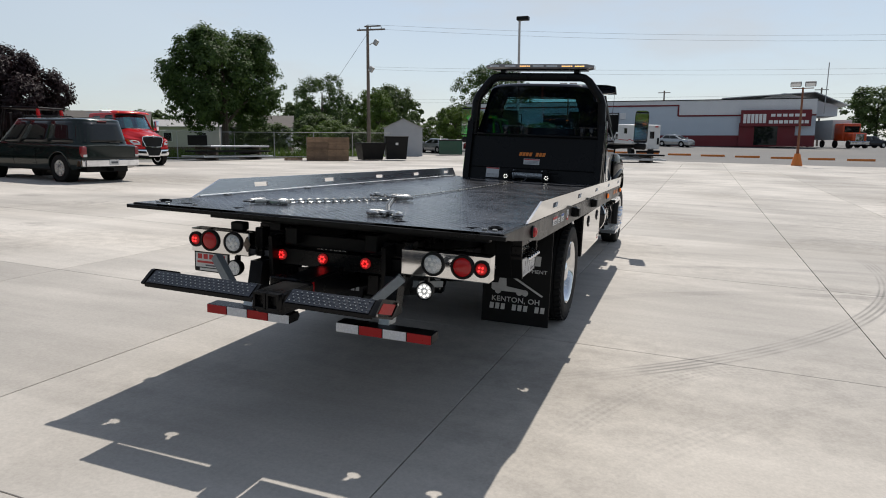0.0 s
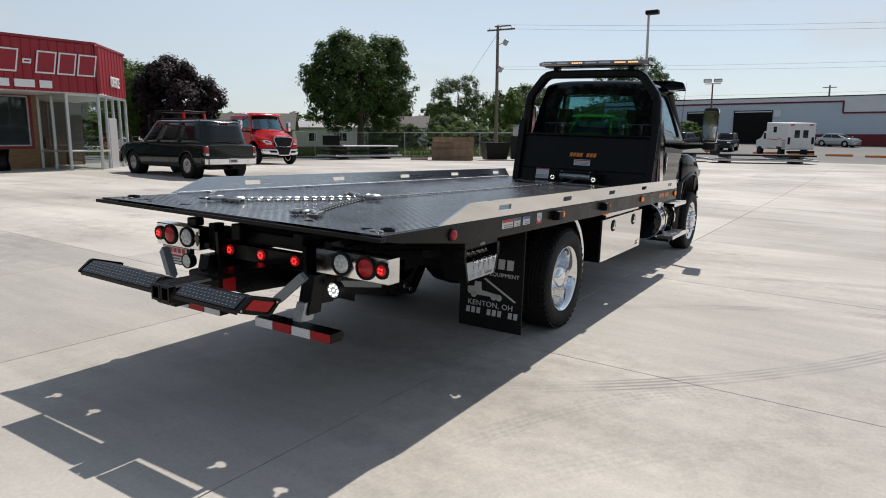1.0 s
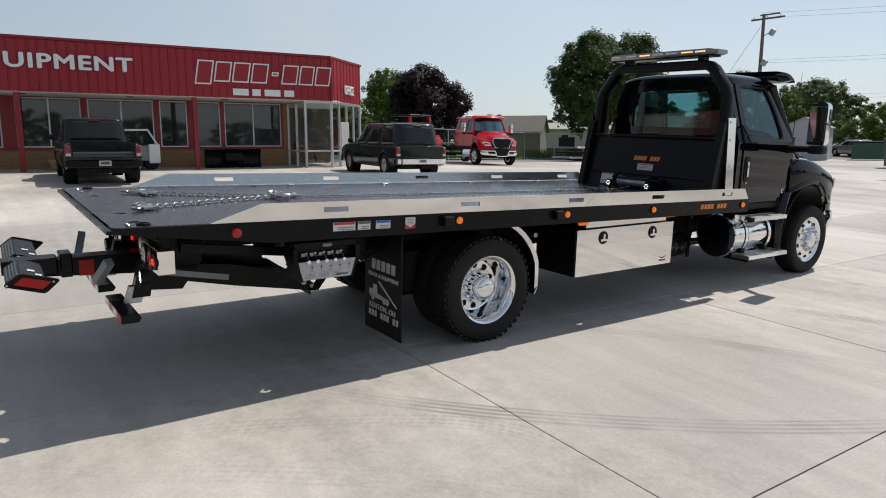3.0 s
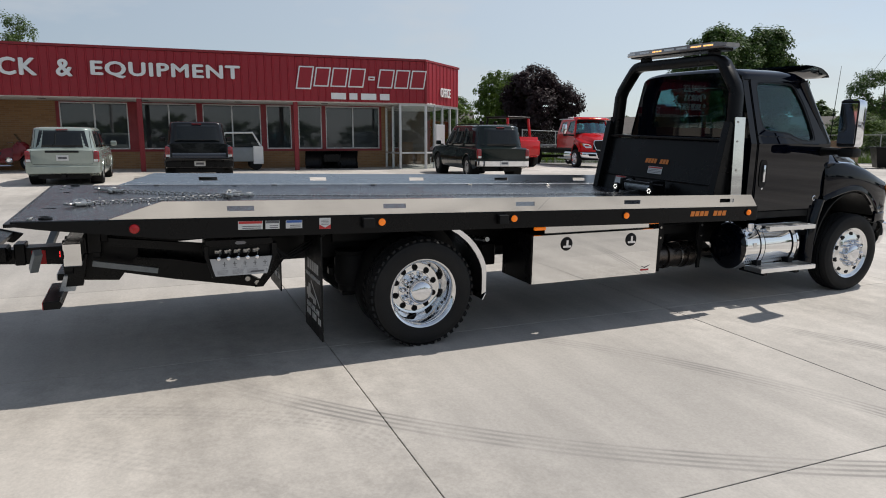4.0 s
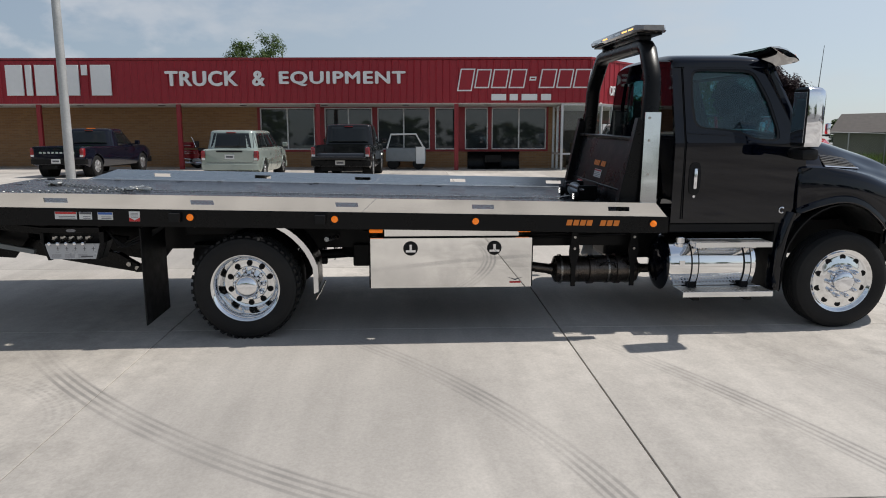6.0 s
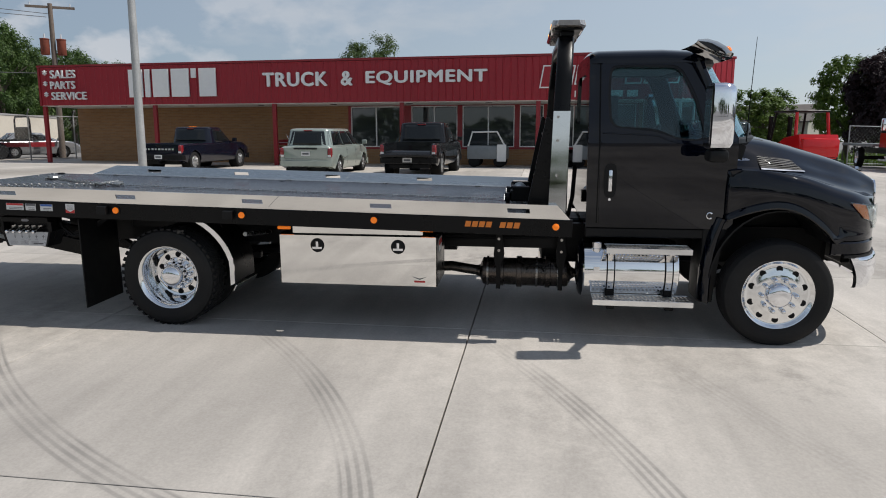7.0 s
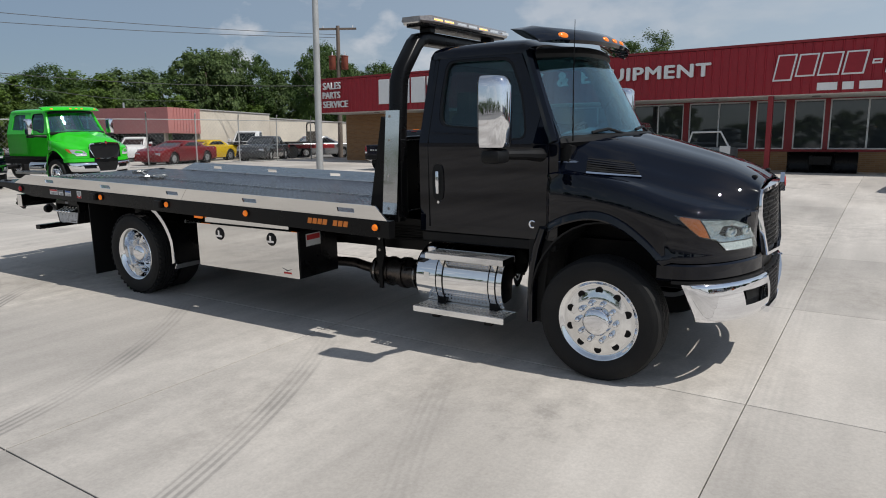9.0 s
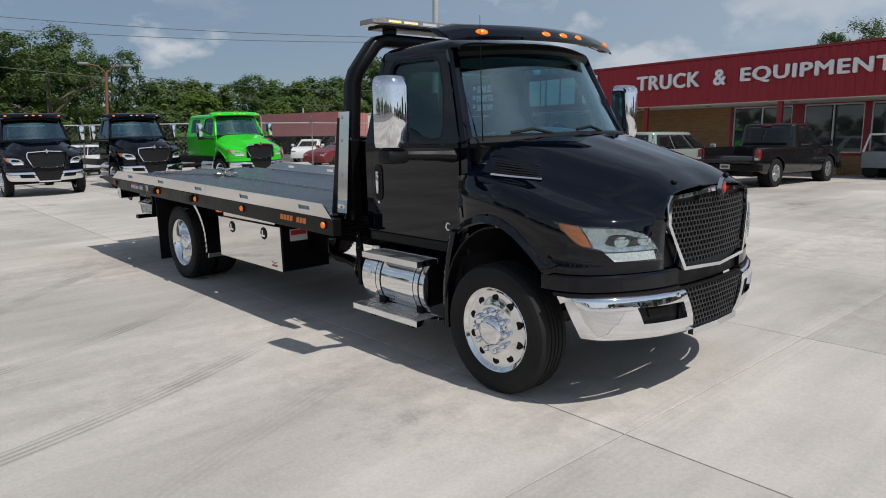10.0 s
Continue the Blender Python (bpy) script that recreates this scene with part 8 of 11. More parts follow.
M_LEAF = leaf_material("maple_leaves", (0.028, 0.062, 0.014), (0.098, 0.160, 0.036))
M_LEAF2 = leaf_material("light_leaves", (0.055, 0.105, 0.015), (0.14, 0.21, 0.035))
M_LEAFP = leaf_material("purple_leaves", (0.014, 0.009, 0.011), (0.050, 0.026, 0.028))
M_LEAFD = leaf_material("wood_leaves", (0.048, 0.086, 0.026), (0.135, 0.19, 0.058))
M_BARK = mat("bark", (0.10, 0.080, 0.062), 0.9, 0, 0.35, 3, 30, bump=0.6, stretch=(1, 1, 0.3))
CROWNS = {}


def crown_mesh(key, rx, rz, clumps, leaves, size, seed, gap=0.55):
    """Many small folded leaves in clumps over a heap of rounded boughs; the middle of the crown is the origin."""
    rnd = random.Random(seed)
    vs, fs = [], []
    boughs = []
    for k in range(24):
        u = -0.80 + 1.72 * (k + 0.5) / 24
        a = 2.4 * k + rnd.uniform(-0.5, 0.5)
        w = math.sqrt(max(0.05, 1 - (u * 0.95) ** 2))
        d = rnd.uniform(0.46, 0.70)
        boughs.append((Vector((w * d * math.cos(a), w * d * math.sin(a), u * 0.72)), rnd.uniform(0.30, 0.46) * (1.0 - 0.25 * max(0, u))))
    boughs += [(Vector((0, 0, 0.25)), 0.55), (Vector((0, 0, -0.2)), 0.6), (Vector((0, 0, 0.0)), 0.62)]
    for c in range(clumps):
        ctr, br = boughs[rnd.randrange(len(boughs))]
        out = Vector((rnd.gauss(0, 1), rnd.gauss(0, 1), rnd.gauss(0.35, 0.9))) + ctr * 1.1
        out.normalize()
        q0 = ctr + out * br * (rnd.uniform(0.72, 1.05) if c % 4 else rnd.uniform(0.2, 0.75))
        cr = rnd.uniform(0.07, 0.14)
        for q in range(leaves):
            d = Vector((rnd.gauss(0, 1), rnd.gauss(0, 1), rnd.gauss(0, 0.75)))
            d.normalize()
            p = q0 + d * cr * rnd.uniform(0.3, 1.15)
            nrm = (d * 0.6 + out * 0.7 + Vector((rnd.uniform(-.7, .7), rnd.uniform(-.7, .7), rnd.uniform(0.0, 1.0)))).normalized()
            t = nrm.orthogonal().normalized()
            t.rotate(Matrix.Rotation(rnd.uniform(0, 6.28), 3, nrm))
            b = nrm.cross(t)
            s = size * rnd.uniform(0.6, 1.25)
            i = len(vs)
            vs += [p - t * s, p + b * s * 0.6 + nrm * s * 0.18, p + t * s * 1.0, p - b * s * 0.6 + nrm * s * 0.18]
            fs.append((i, i + 1, i + 2, i + 3))
    me = bpy.data.meshes.new("crown")
    me.from_pydata([tuple(v) for v in vs], [], fs)
    return me


def tree(name, x, y, height, width, label, leafmat, key="a", low=0.28, seed=1, clumps=270, leaves=54, size=0.038, z=None, cat="tree", group=""):
    """A tapered trunk with limbs and a crown of clumped leaves, standing at x, y."""
    rnd = random.Random(seed * 7 + 3)
    root = thing(name, Matrix.Translation((x, y, (gz(x, y) - 0.06) if z is None else z)) @ Matrix.Rotation(rnd.uniform(0, 6.28), 4, "Z"), label, cat, group)
    cz = height * (1 + low) / 2
    bm = B()
    r0 = 0.035 * height * 0.75
    tube(bm, [(0, 0, -0.1), (0.03, 0.02, height * 0.15), (0.0, 0.05, height * 0.4), (0.05, 0, height * 0.75)], [r0 * 1.25, r0, r0 * 0.75, r0 * 0.25], 9)
    part("trunk", bm, M_BARK, root, smooth=True)
    for k in range(6):
        a = k * 1.05 + rnd.uniform(0, 0.5)
        h0 = height * rnd.uniform(0.2, 0.45)
        bm = B()
        e = Vector((math.cos(a) * width * 0.33, math.sin(a) * width * 0.33, h0 + height * rnd.uniform(0.15, 0.35)))
        tube(bm, [(0, 0.03, h0), e * 0.45 + Vector((0, 0, h0 * 0.62)), e], [r0 * 0.5, r0 * 0.35, r0 * 0.12], 6)
        part("limb", bm, M_BARK, root, smooth=True)
    ck = (key, leafmat.name)
    if ck not in CROWNS:
        CROWNS[ck] = crown_mesh(key, 1.0, 1.0, clumps, leaves, size, seed)
        CROWNS[ck].materials.append(leafmat)
    c = new("crown", CROWNS[ck])
    c.parent = root
    c.matrix_basis = Matrix.Translation((0, 0, cz)) @ Matrix.Diagonal((width / 2, width / 2, height * (1 - low) / 2, 1))
    c["kind"] = "stuff"
    return root


def at_px(cx, cy, ang, d):
    return cx + d * math.sin(radians(ang)), cy + d * math.cos(radians(ang))


tree("maple_tree", -37.0, 43.0, 11.5, 9.9, "broad dark green maple tree behind the chain-link fence", M_LEAF, "maple", 0.13, 3, 760, 70, 0.027)
tree("purple_maple_tree", -40.8, 26.6, 7.4, 6.2, "round dark purple-leaved maple tree", M_LEAFP, "purple", 0.04, 5, 640, 66, 0.034)
tree("young_tree", -44.5, 25.4, 7.4, 5.2, "light green tree beside the purple maple", M_LEAF2, "light", 0.12, 7)
tree("young_tree", -39.0, 18.0, 4.6, 5.0, "light green tree behind the office corner", M_LEAF2, "light", 0.05, 8)
tree("tall_tree", -60, 35.2, 8.6, 6.5, "tall green tree behind the office", M_LEAFD, "wood", 0.1, 9)
tree("tall_tree", -47.5, 78.0, 10.5, 9.2, "dark green tree beyond the fence", M_LEAF, "maple2", 0.12, 11, 300, 60, 0.026)
tree("young_tree", -30.5, 60.0, 6.8, 5.0, "bright green young tree by the utility pole", M_LEAF2, "light", 0.1, 12)
tree("young_tree", -24.0, 66.0, 5.0, 4.6, "bright green young tree", M_LEAF2, "light", 0.1, 13)
tree("young_tree", -22.5, 72.0, 4.6, 4.2, "bright green young tree by the shed", M_LEAF2, "light", 0.1, 14)
tree("tall_tree", -29.6, 104.0, 13.4, 15.0, "large round green tree beyond the metal shop", M_LEAF, "maple2", 0.02, 15)
tree("tall_tree", -47.0, 100.0, 11.0, 10.0, "green tree on the skyline", M_LEAFD, "wood", 0.06, 16)
tree("tall_tree", 33.0, 138.0, 11.5, 14.0, "large round green tree on the skyline", M_LEAFD, "wood2", 0.04, 17)
tree("tall_tree", 44.0, 140.0, 11.0, 13.0, "large round green tree on the skyline", M_LEAFD, "wood", 0.04, 18)
rnd = random.Random(5)
# bushes and small trees along the fence
for k, (x, y, h, w, m) in enumerate(((-36, 48, 3.2, 5.0, M_LEAFD), (-33, 51, 3.0, 4.5, M_LEAF2), (-30, 53, 2.8, 4.0, M_LEAFD), (-27.5, 55, 3.0, 4.2, M_LEAF2), (-41, 52, 4.2, 5.5, M_LEAFD), (-34, 57, 3.6, 5.0, M_LEAF2), (-38, 60, 4.5, 6, M_LEAFD), (-28, 70, 3.4, 5, M_LEAF2), (-20, 78, 3.0, 5, M_LEAF2), (-17, 80, 3.0, 5, M_LEAF2))):
    tree("bush", x, y, h, w, "leafy green bush along the fence", m, "light" if m is M_LEAF2 else "wood", 0.0, 30 + k, cat="bush", group="bushes along the fence")
# skyline rows: north-west, west and the wood to the south
for k in range(16):
    x, y = -95 + 5.0 * k + rnd.uniform(-2, 2), 150 + rnd.uniform(-10, 10) - 3.2 * abs(k - 9)
    tree("skyline_tree", x, y, rnd.uniform(7, 11) * (0.6 if x > -48 else 1), rnd.uniform(10, 14), "green tree on the far skyline", M_LEAFD, "far", 0.0, 60 + k, 90, 46, 0.07, group="skyline trees")
for k in range(14):
    x, y = -118 + rnd.uniform(-8, 8), 10 + 9 * k + rnd.uniform(-3, 3)
    tree("skyline_tree", x, y, rnd.uniform(6.0, 8.5), rnd.uniform(10, 14), "green tree on the far skyline", M_LEAFD, "far", 0.0, 90 + k, 90, 46, 0.07, group="skyline trees")
WOOD = (12.0, 12.0, 12.6, 12.0, 12.0, 13.8, 11.5, 13.6, 13.6, 12.6, 10.2, 9.4, 8.6, 8.6, 7.8, 8.0, 10.5, 11.0, 10.5, 10, 9.5, 9.5, 9, 9, 9, 9)
for k in range(26):
    x, y = -92 + 4.6 * k + rnd.uniform(-1.2, 1.2), -66 + rnd.uniform(-4, 4) + (8 if k < 6 else 0)
    h = WOOD[k] * rnd.uniform(0.95, 1.03)
    tree("wood_tree", x, y, h, rnd.uniform(8, 11), "tall green tree in the wood behind the yard", M_LEAF2 if k in (12, 14) else (M_LEAF if k % 3 == 1 else M_LEAFD), "light" if k in (12, 14) else ("maple2" if k % 3 == 1 else ("wood" if k % 2 else "wood2")), -0.02, 120 + k, group="trees of the wood")
for k in range(20):
    x, y = -86 + 5.2 * k + rnd.uniform(-2, 2), -58 + rnd.uniform(-3, 3)
    tree("wood_tree", x, y, rnd.uniform(4.5, 6.5), rnd.uniform(6.5, 9), "leafy green tree at the edge of the wood", M_LEAFD if k % 2 else M_LEAF2, "wood" if k % 2 else "light", -0.08, 160 + k, group="trees of the wood")
for x, y, h, w, m, key in ((-56.2, -48.4, 12.8, 9.0, M_LEAF, "maple2"), (-61.5, -50.0, 11.0, 8.0, M_LEAFD, "wood"), (-66.9, -48.4, 11.6, 9.5, M_LEAF, "maple2")):
    tree("wood_tree", x, y, h, w, "tall dense green tree behind the cream wall", m, key, 0.0, 190 + int(-y), group="trees of the wood")
tree("locust_tree", -11.0, -58.0, 11.4, 12.5, "wide airy green locust tree behind the parked trucks", M_LEAFD, "locust", 0.22, 21, 150, 70, 0.024)
# trees across the street to the east, mirrored in the shop's windows and the paint
for k in range(15):
    tree("street_tree", 66 + rnd.uniform(-5, 5), -62 + 9.4 * k + rnd.uniform(-3, 3), rnd.uniform(5.5, 9.5), rnd.uniform(9, 13), "green tree across the street from the yard", M_LEAFD, "far", 0.02, 200 + k, group="street trees")
tree("roof_top_tree", -62.0, -12.0, 11.6, 9.0, "thin green tree showing above the shop roof", M_LEAFD, "locust", 0.15, 22)
tree("roof_top_tree", -75.0, -16.0, 11.8, 6.0, "thin green tree showing above the shop roof", M_LEAFD, "locust", 0.15, 23)

# ---- cars ----
M_TYRE = mat("car_tyre", (0.011, 0.011, 0.011), 0.8, 0, 0.15, spec=0.25)
M_CARRIM = mat("car_alloy", (0.55, 0.56, 0.57), 0.3, 0.9, 0.15, 12, 60)
M_DARKGLASS = mat("dark_car_glass", (0.009, 0.011, 0.012), 0.02, 0, 0.1, rvar=0.01, spec=0.45)
M_TAILRED = mat("tail_lens_red", (0.24, 0.008, 0.012), 0.2, 0, 0.1, coat=0.8)
CARPAINT = {}


def paint(name, col, metal=0.2):
    if name not in CARPAINT:
        CARPAINT[name] = mat("paint_" + name, col, 0.16, metal, 0.06, coat=0.35, rvar=0.05, spec=0.3)
    return CARPAINT[name]


def car_wheel(root, x, y, r, w, s):
    bm = B()
    revolve(bm, [(r * 0.6, -w / 2), (r * 0.92, -w / 2), (r, -w / 2 + 0.03), (r, w / 2 - 0.03), (r * 0.92, w / 2), (r * 0.62, w / 2 - 0.01), (r * 0.6, w / 2 - 0.03)], (x, y, r), "x", 24, closed=True)
    t = part("wheel", bm, M_TYRE, root, smooth=True)
    bm = B()
    o = s * (w / 2 - 0.03)
    revolve(bm, [(r * 0.62, o), (r * 0.58, o + s * 0.015), (r * 0.30, o - s * 0.005), (r * 0.16, o + s * 0.02), (0, o + s * 0.022)], (x, y, r), "x", 20)
    for k in range(6):
        a = k * math.pi / 3
        obox(bm, Matrix.Translation((x + o + s * 0.008, y, r)) @ Matrix.Rotation(a, 4, "X") @ Matrix.Translation((0, 0, r * 0.4)), 0.02, r * 0.16, r * 0.42)
    part("rim", bm, M_CARRIM, t, smooth=True)


def car(name, x, y, yaw, label, pmat, L=4.9, W=1.9, belt=1.0, roof=1.75, hood=1.0, cab=(-2.2, 1.3), top=(-2.0, 0.5), bed=False, wb=3.0, r=0.35, clear=0.28, cat="car", bumper=None, group="", rack=False, plate_z=None, bar=None, doors=2):
    """A parked car: local y ahead, x across. cab: glasshouse at the belt; top: roof, from rear to front."""
    root = thing(name, stand(x, y, yaw), label, cat, group)
    h = L / 2
    hw = W / 2
    yr, yf = -wb / 2 - 0.05, wb / 2 - 0.05
    floor = 2 * r + (0.12 if bed != "open" else -0.04)
    ra = r + 0.075
    roofline = [(-h, belt - 0.03), (-h + 0.12, belt), (cab[0], belt), (cab[1], belt + 0.02), (cab[1] + 0.12, min(hood + 0.04, belt + 0.03)), ((cab[1] + h) / 2, hood), (h - 0.40, hood - 0.05), (h - 0.14, hood - 0.13), (h - 0.04, hood - 0.24), (h, hood - 0.34)]
    if not bed and cab[0] - top[0] > -0.3 and -h + 0.7 < cab[0]:
        roofline[1] = (-h + 0.10, belt - 0.02)

    def side(yy, z):
        """Half width of the body at a station and height."""
        q = max(0.0, (abs(yy) - (h - 0.75)) / 0.75)
        w = hw * (1 - (0.13 if yy > 0 else 0.055) * q ** 2.4)
        return w - 0.075 * max(0.0, (clear + 0.34 - z) / 0.34) ** 1.8 - 0.05 * smoothstep(belt - 0.50, belt + 0.05, z) + 0.008 * math.exp(-((z - belt + 0.34) / 0.05) ** 2)

    def foot(yy):
        for cy in (yr, yf):
            if abs(yy - cy) < ra + 1e-6:
                return max(clear, r + math.sqrt(max(0.0, ra * ra - (yy - cy) ** 2)))
        return clear + 0.10 * smoothstep(h - 0.5, h, abs(yy))
    b1 = cab[0] - 0.10
    marks = {-h, -h + 0.015, -h + 0.05, -h + 0.12, -h + 0.3, cab[0], cab[1], cab[1] + 0.12, h - 0.5, h - 0.3, h - 0.14, h - 0.06, h - 0.015, h, (cab[0] + cab[1]) / 2, (cab[1] + h) / 2}
    for cy in (yr, yf):
        marks |= {cy + sg * (ra + 0.004) for sg in (-1, 1)} | {cy + ra * math.cos(radians(t)) for t in range(0, 181, 15)}
    if bed:
        marks |= {b1, b1 - 0.012}
    rings = []
    for yy in sorted(m for m in marks if -h <= m <= h):
        zb, zt = foot(yy), lerp(roofline, yy)
        if yy <= -h + 0.02 and not bed:
            zt -= 0.02
        shrink = 0.035 * max(0.0, 1 - (h - abs(yy)) / 0.05) ** 2
        q = 1.0 if bed and yy < b1 - 0.006 else 0.0
        half = []
        for k in range(9):
            z = zb + (zt - 0.07 - zb) * k / 8
            half.append((side(yy, z) - shrink, z))
        sx = side(yy, zt) - shrink
        half += [(sx - 0.012, zt - 0.030), (sx - 0.040, zt - 0.008), (sx - 0.085, zt)]
        lowz = zt + (floor - zt) * q
        half += [(sx - 0.10, zt + (lowz - zt) * 0.05), (sx - 0.11, lowz), (sx * 0.5, lowz + (0.018 if not q else 0)), (0.0, lowz + (0.026 if not q else 0))]
        rings.append([(u, yy, z) for u, z in half] + [(-u, yy, z) for u, z in half[-2::-1]])
    b = part("body", loft(B(), rings), pmat, root, smooth=True, angle=40)
    for sg in (1, -1):
        for cy in (yr, yf):
            part("arch_trim", tube(B(), [(sg * (side(cy + ra * math.cos(radians(t)), r + ra * math.sin(radians(t))) + 0.002), cy + ra * math.cos(radians(t)), r + ra * math.sin(radians(t))) for t in range(6, 175, 12)], 0.014, 6), pmat, b, smooth=True)
            part("wheel_well", revolve(B(), [(0.05, 0.0), (ra - 0.01, 0.0), (ra - 0.01, 0.30), (ra - 0.02, 0.30), (ra - 0.02, 0.01), (0.05, 0.01)], (sg * (hw - 0.36), cy, r), "x", 20, closed=True) if sg > 0 else revolve(B(), [(0.05, 0.0), (ra - 0.01, 0.0), (ra - 0.01, -0.30), (ra - 0.02, -0.30), (ra - 0.02, -0.01), (0.05, -0.01)], (sg * (hw - 0.36), cy, r), "x", 20, closed=True), M_HOLE, b)
        # seams of the doors, and the sill strip
        seams = [cab[1] - 0.10] + [cab[1] - 0.10 - 1.08 * (k + 1) for k in range(doors) if cab[1] - 0.10 - 1.08 * (k + 1) > cab[0] + 0.15]
        for yy in seams:
            if min(abs(yy - yr), abs(yy - yf)) > ra + 0.03:
                part("door_seam", tube(B(), [(sg * (side(yy, z) + 0.0), yy, z) for z in [clear + 0.12 + (belt - 0.05 - clear - 0.12) * k / 8 for k in range(9)]], 0.0045, 4), M_HOLE, b)
        for yy in seams[:-1] or seams:
            hy = yy - 0.93
            part("door_handle", box(B(), sg * (side(hy, belt - 0.15) - 0.004), sg * (side(hy, belt - 0.15) + 0.022), hy - 0.085, hy + 0.085, belt - 0.165, belt - 0.13, 0.006), pmat, b)
    if bed:
        b0 = -h + 0.02
        part("bed_floor", box(B(), -hw + 0.15, hw - 0.15, b0 + 0.02, b1 - 0.03, floor + 0.002, floor + 0.012), M_PLASTIC, b)
        if bed == "open":
            gate = part("tailgate", box(B(), -hw + 0.16, hw - 0.16, -h - 0.50, -h + 0.01, floor - 0.045, floor + 0.02, 0.018, 2), pmat, b, "lowered tailgate")
            for k in range(9):
                part("gate_rib", box(B(), -hw + 0.24 + k * (W - 0.48) / 9, -hw + 0.24 + (k + 0.6) * (W - 0.48) / 9, -h - 0.46, -h - 0.03, floor + 0.02, floor + 0.028, 0.002), M_PLASTIC, gate)
        else:
            gate = part("tailgate", box(B(), -hw + 0.15, hw - 0.15, -h - 0.004, -h + 0.05, clear + 0.34, belt - 0.005, 0.02, 2), pmat, b, "closed tailgate")
            part("gate_handle", box(B(), -0.12, 0.12, -h - 0.012, -h - 0.003, belt - 0.13, belt - 0.06, 0.01), M_PLASTIC, gate)
    else:
        gs = hw - 0.21
        part("gate_seam", tube(B(), [(-gs, -h - 0.0005, belt - 0.03), (-gs - 0.02, -h - 0.0005, clear + 0.45), (-gs + 0.03, -h - 0.0005, clear + 0.36), (gs - 0.03, -h - 0.0005, clear + 0.36), (gs + 0.02, -h - 0.0005, clear + 0.45), (gs, -h - 0.0005, belt - 0.03)], 0.005, 4), M_HOLE, b)
        if bar:
            part("handle_bar", box(B(), -0.42, 0.42, -h - 0.03, -h + 0.01, belt - 0.10, belt - 0.045, 0.012, 2), bar, b, "tailgate handle bar")
    # glasshouse: one rounded shell, with panes that follow it
    z0, z1 = belt - 0.01, roof - 0.09
    N = 5.5

    def level(z):
        f = (z - z0) / (z1 - z0)
        g = f * (1 + 0.10 * (1 - f))
        return (cab[0] + 0.02) * (1 - f) + top[0] * f, cab[1] * (1 - f) + top[1] * f, (hw - 0.06) * (1 - g) + (hw - 0.18) * g

    def ring_at(ya, yb, w, z, n=40):
        c, a = (ya + yb) / 2, (yb - ya) / 2
        out = []
        for k in range(n):
            t = 2 * math.pi * (k + 0.5) / n
            cx, sy = math.cos(t), math.sin(t)
            out.append((w * math.copysign(abs(cx) ** (2 / N), cx), c + a * math.copysign(abs(sy) ** (2 / N), sy), z))
        return out
    rr = [ring_at(*level(z0 + (z1 - z0) * k / 6), z0 + (z1 - z0) * k / 6) for k in range(7)]
    ya, yb, w = level(z1)
    for ins, up in ((0.012, 0.03), (0.04, 0.055), (0.10, 0.074), (0.24, 0.086), (0.45, 0.09)):
        rr.append(ring_at(ya + ins, yb - ins, w - ins, z1 + up))
    shell = part("cab_shell", loft(B(), rr), pmat, root, smooth=True, angle=50)

    def flank(sg, u, v, d):
        ya, yb, w = level(v)
        t = abs((u - (ya + yb) / 2) / ((yb - ya) / 2))
        return (sg * (w * max(0.0, 1 - min(t, 0.999) ** N) ** (1 / N) + 0.004 - d), u, v)

    def end(sg, u, v, d):
        ya, yb, w = level(v)
        t = abs(u / w)
        return (u, (ya + yb) / 2 + sg * ((yb - ya) / 2 * max(0.0, 1 - min(t, 0.999) ** N) ** (1 / N) + 0.004 - d), v)

    def pane(name, fn, loop_of, nu, nv, lab=""):
        bm = B()
        g = [[bm.verts.new(fn(*loop_of(i / nu, k / nv), 0.0)) for k in range(nv + 1)] for i in range(nu + 1)]
        for i in range(nu):
            for k in range(nv):
                bm.faces.new((g[i][k], g[i + 1][k], g[i + 1][k + 1], g[i][k + 1]))
        o = part(name, bm, M_DARKGLASS, shell, lab, True)
        m = o.modifiers.new("thickness", "SOLIDIFY")
        m.thickness, m.offset = 0.006, -1
    zl, zh = belt + 0.035, z1 - 0.015
    span = max(1, min(3, round((top[1] - top[0]) / 0.95)))
    for sg in (1, -1):
        for k in range(span):
            def loop_of(a, f, k=k):
                z = zl + (zh - zl) * f
                ya, yb, w = level(z)
                lo, hi = ya + 0.11, yb - 0.10
                gap = 0.045
                p0, p1 = lo + (hi - lo) * k / span + (gap / 2 if k else 0), lo + (hi - lo) * (k + 1) / span - (gap / 2 if k < span - 1 else 0)
                return p0 + (p1 - p0) * a, z
            pane("side_window", lambda u, v, d, sg=sg: flank(sg, u, v, d), loop_of, 5, 5, "dark tinted side window")
        part("mirror", box(B(), sg * (hw + 0.01), sg * (hw + 0.20), cab[1] - 0.42, cab[1] - 0.30, belt + 0.03, belt + 0.19, 0.035, 2), pmat, root)
        part("mirror_arm", box(B(), sg * (hw - 0.10), sg * (hw + 0.03), cab[1] - 0.39, cab[1] - 0.33, belt + 0.02, belt + 0.07, 0.01), M_PLASTIC, root)
        part("tail_lamp", box(B(), sg * (hw - 0.205), sg * (hw - 0.052), -h - 0.008, -h + 0.15, belt - 0.37, belt - 0.05, 0.035, 3), M_TAILRED, root, "red tail lamp", True)
        part("lamp_lens", box(B(), sg * (hw - 0.19), sg * (hw - 0.075), -h - 0.012, -h, belt - 0.35, belt - 0.28, 0.01), M_WHITE, root)
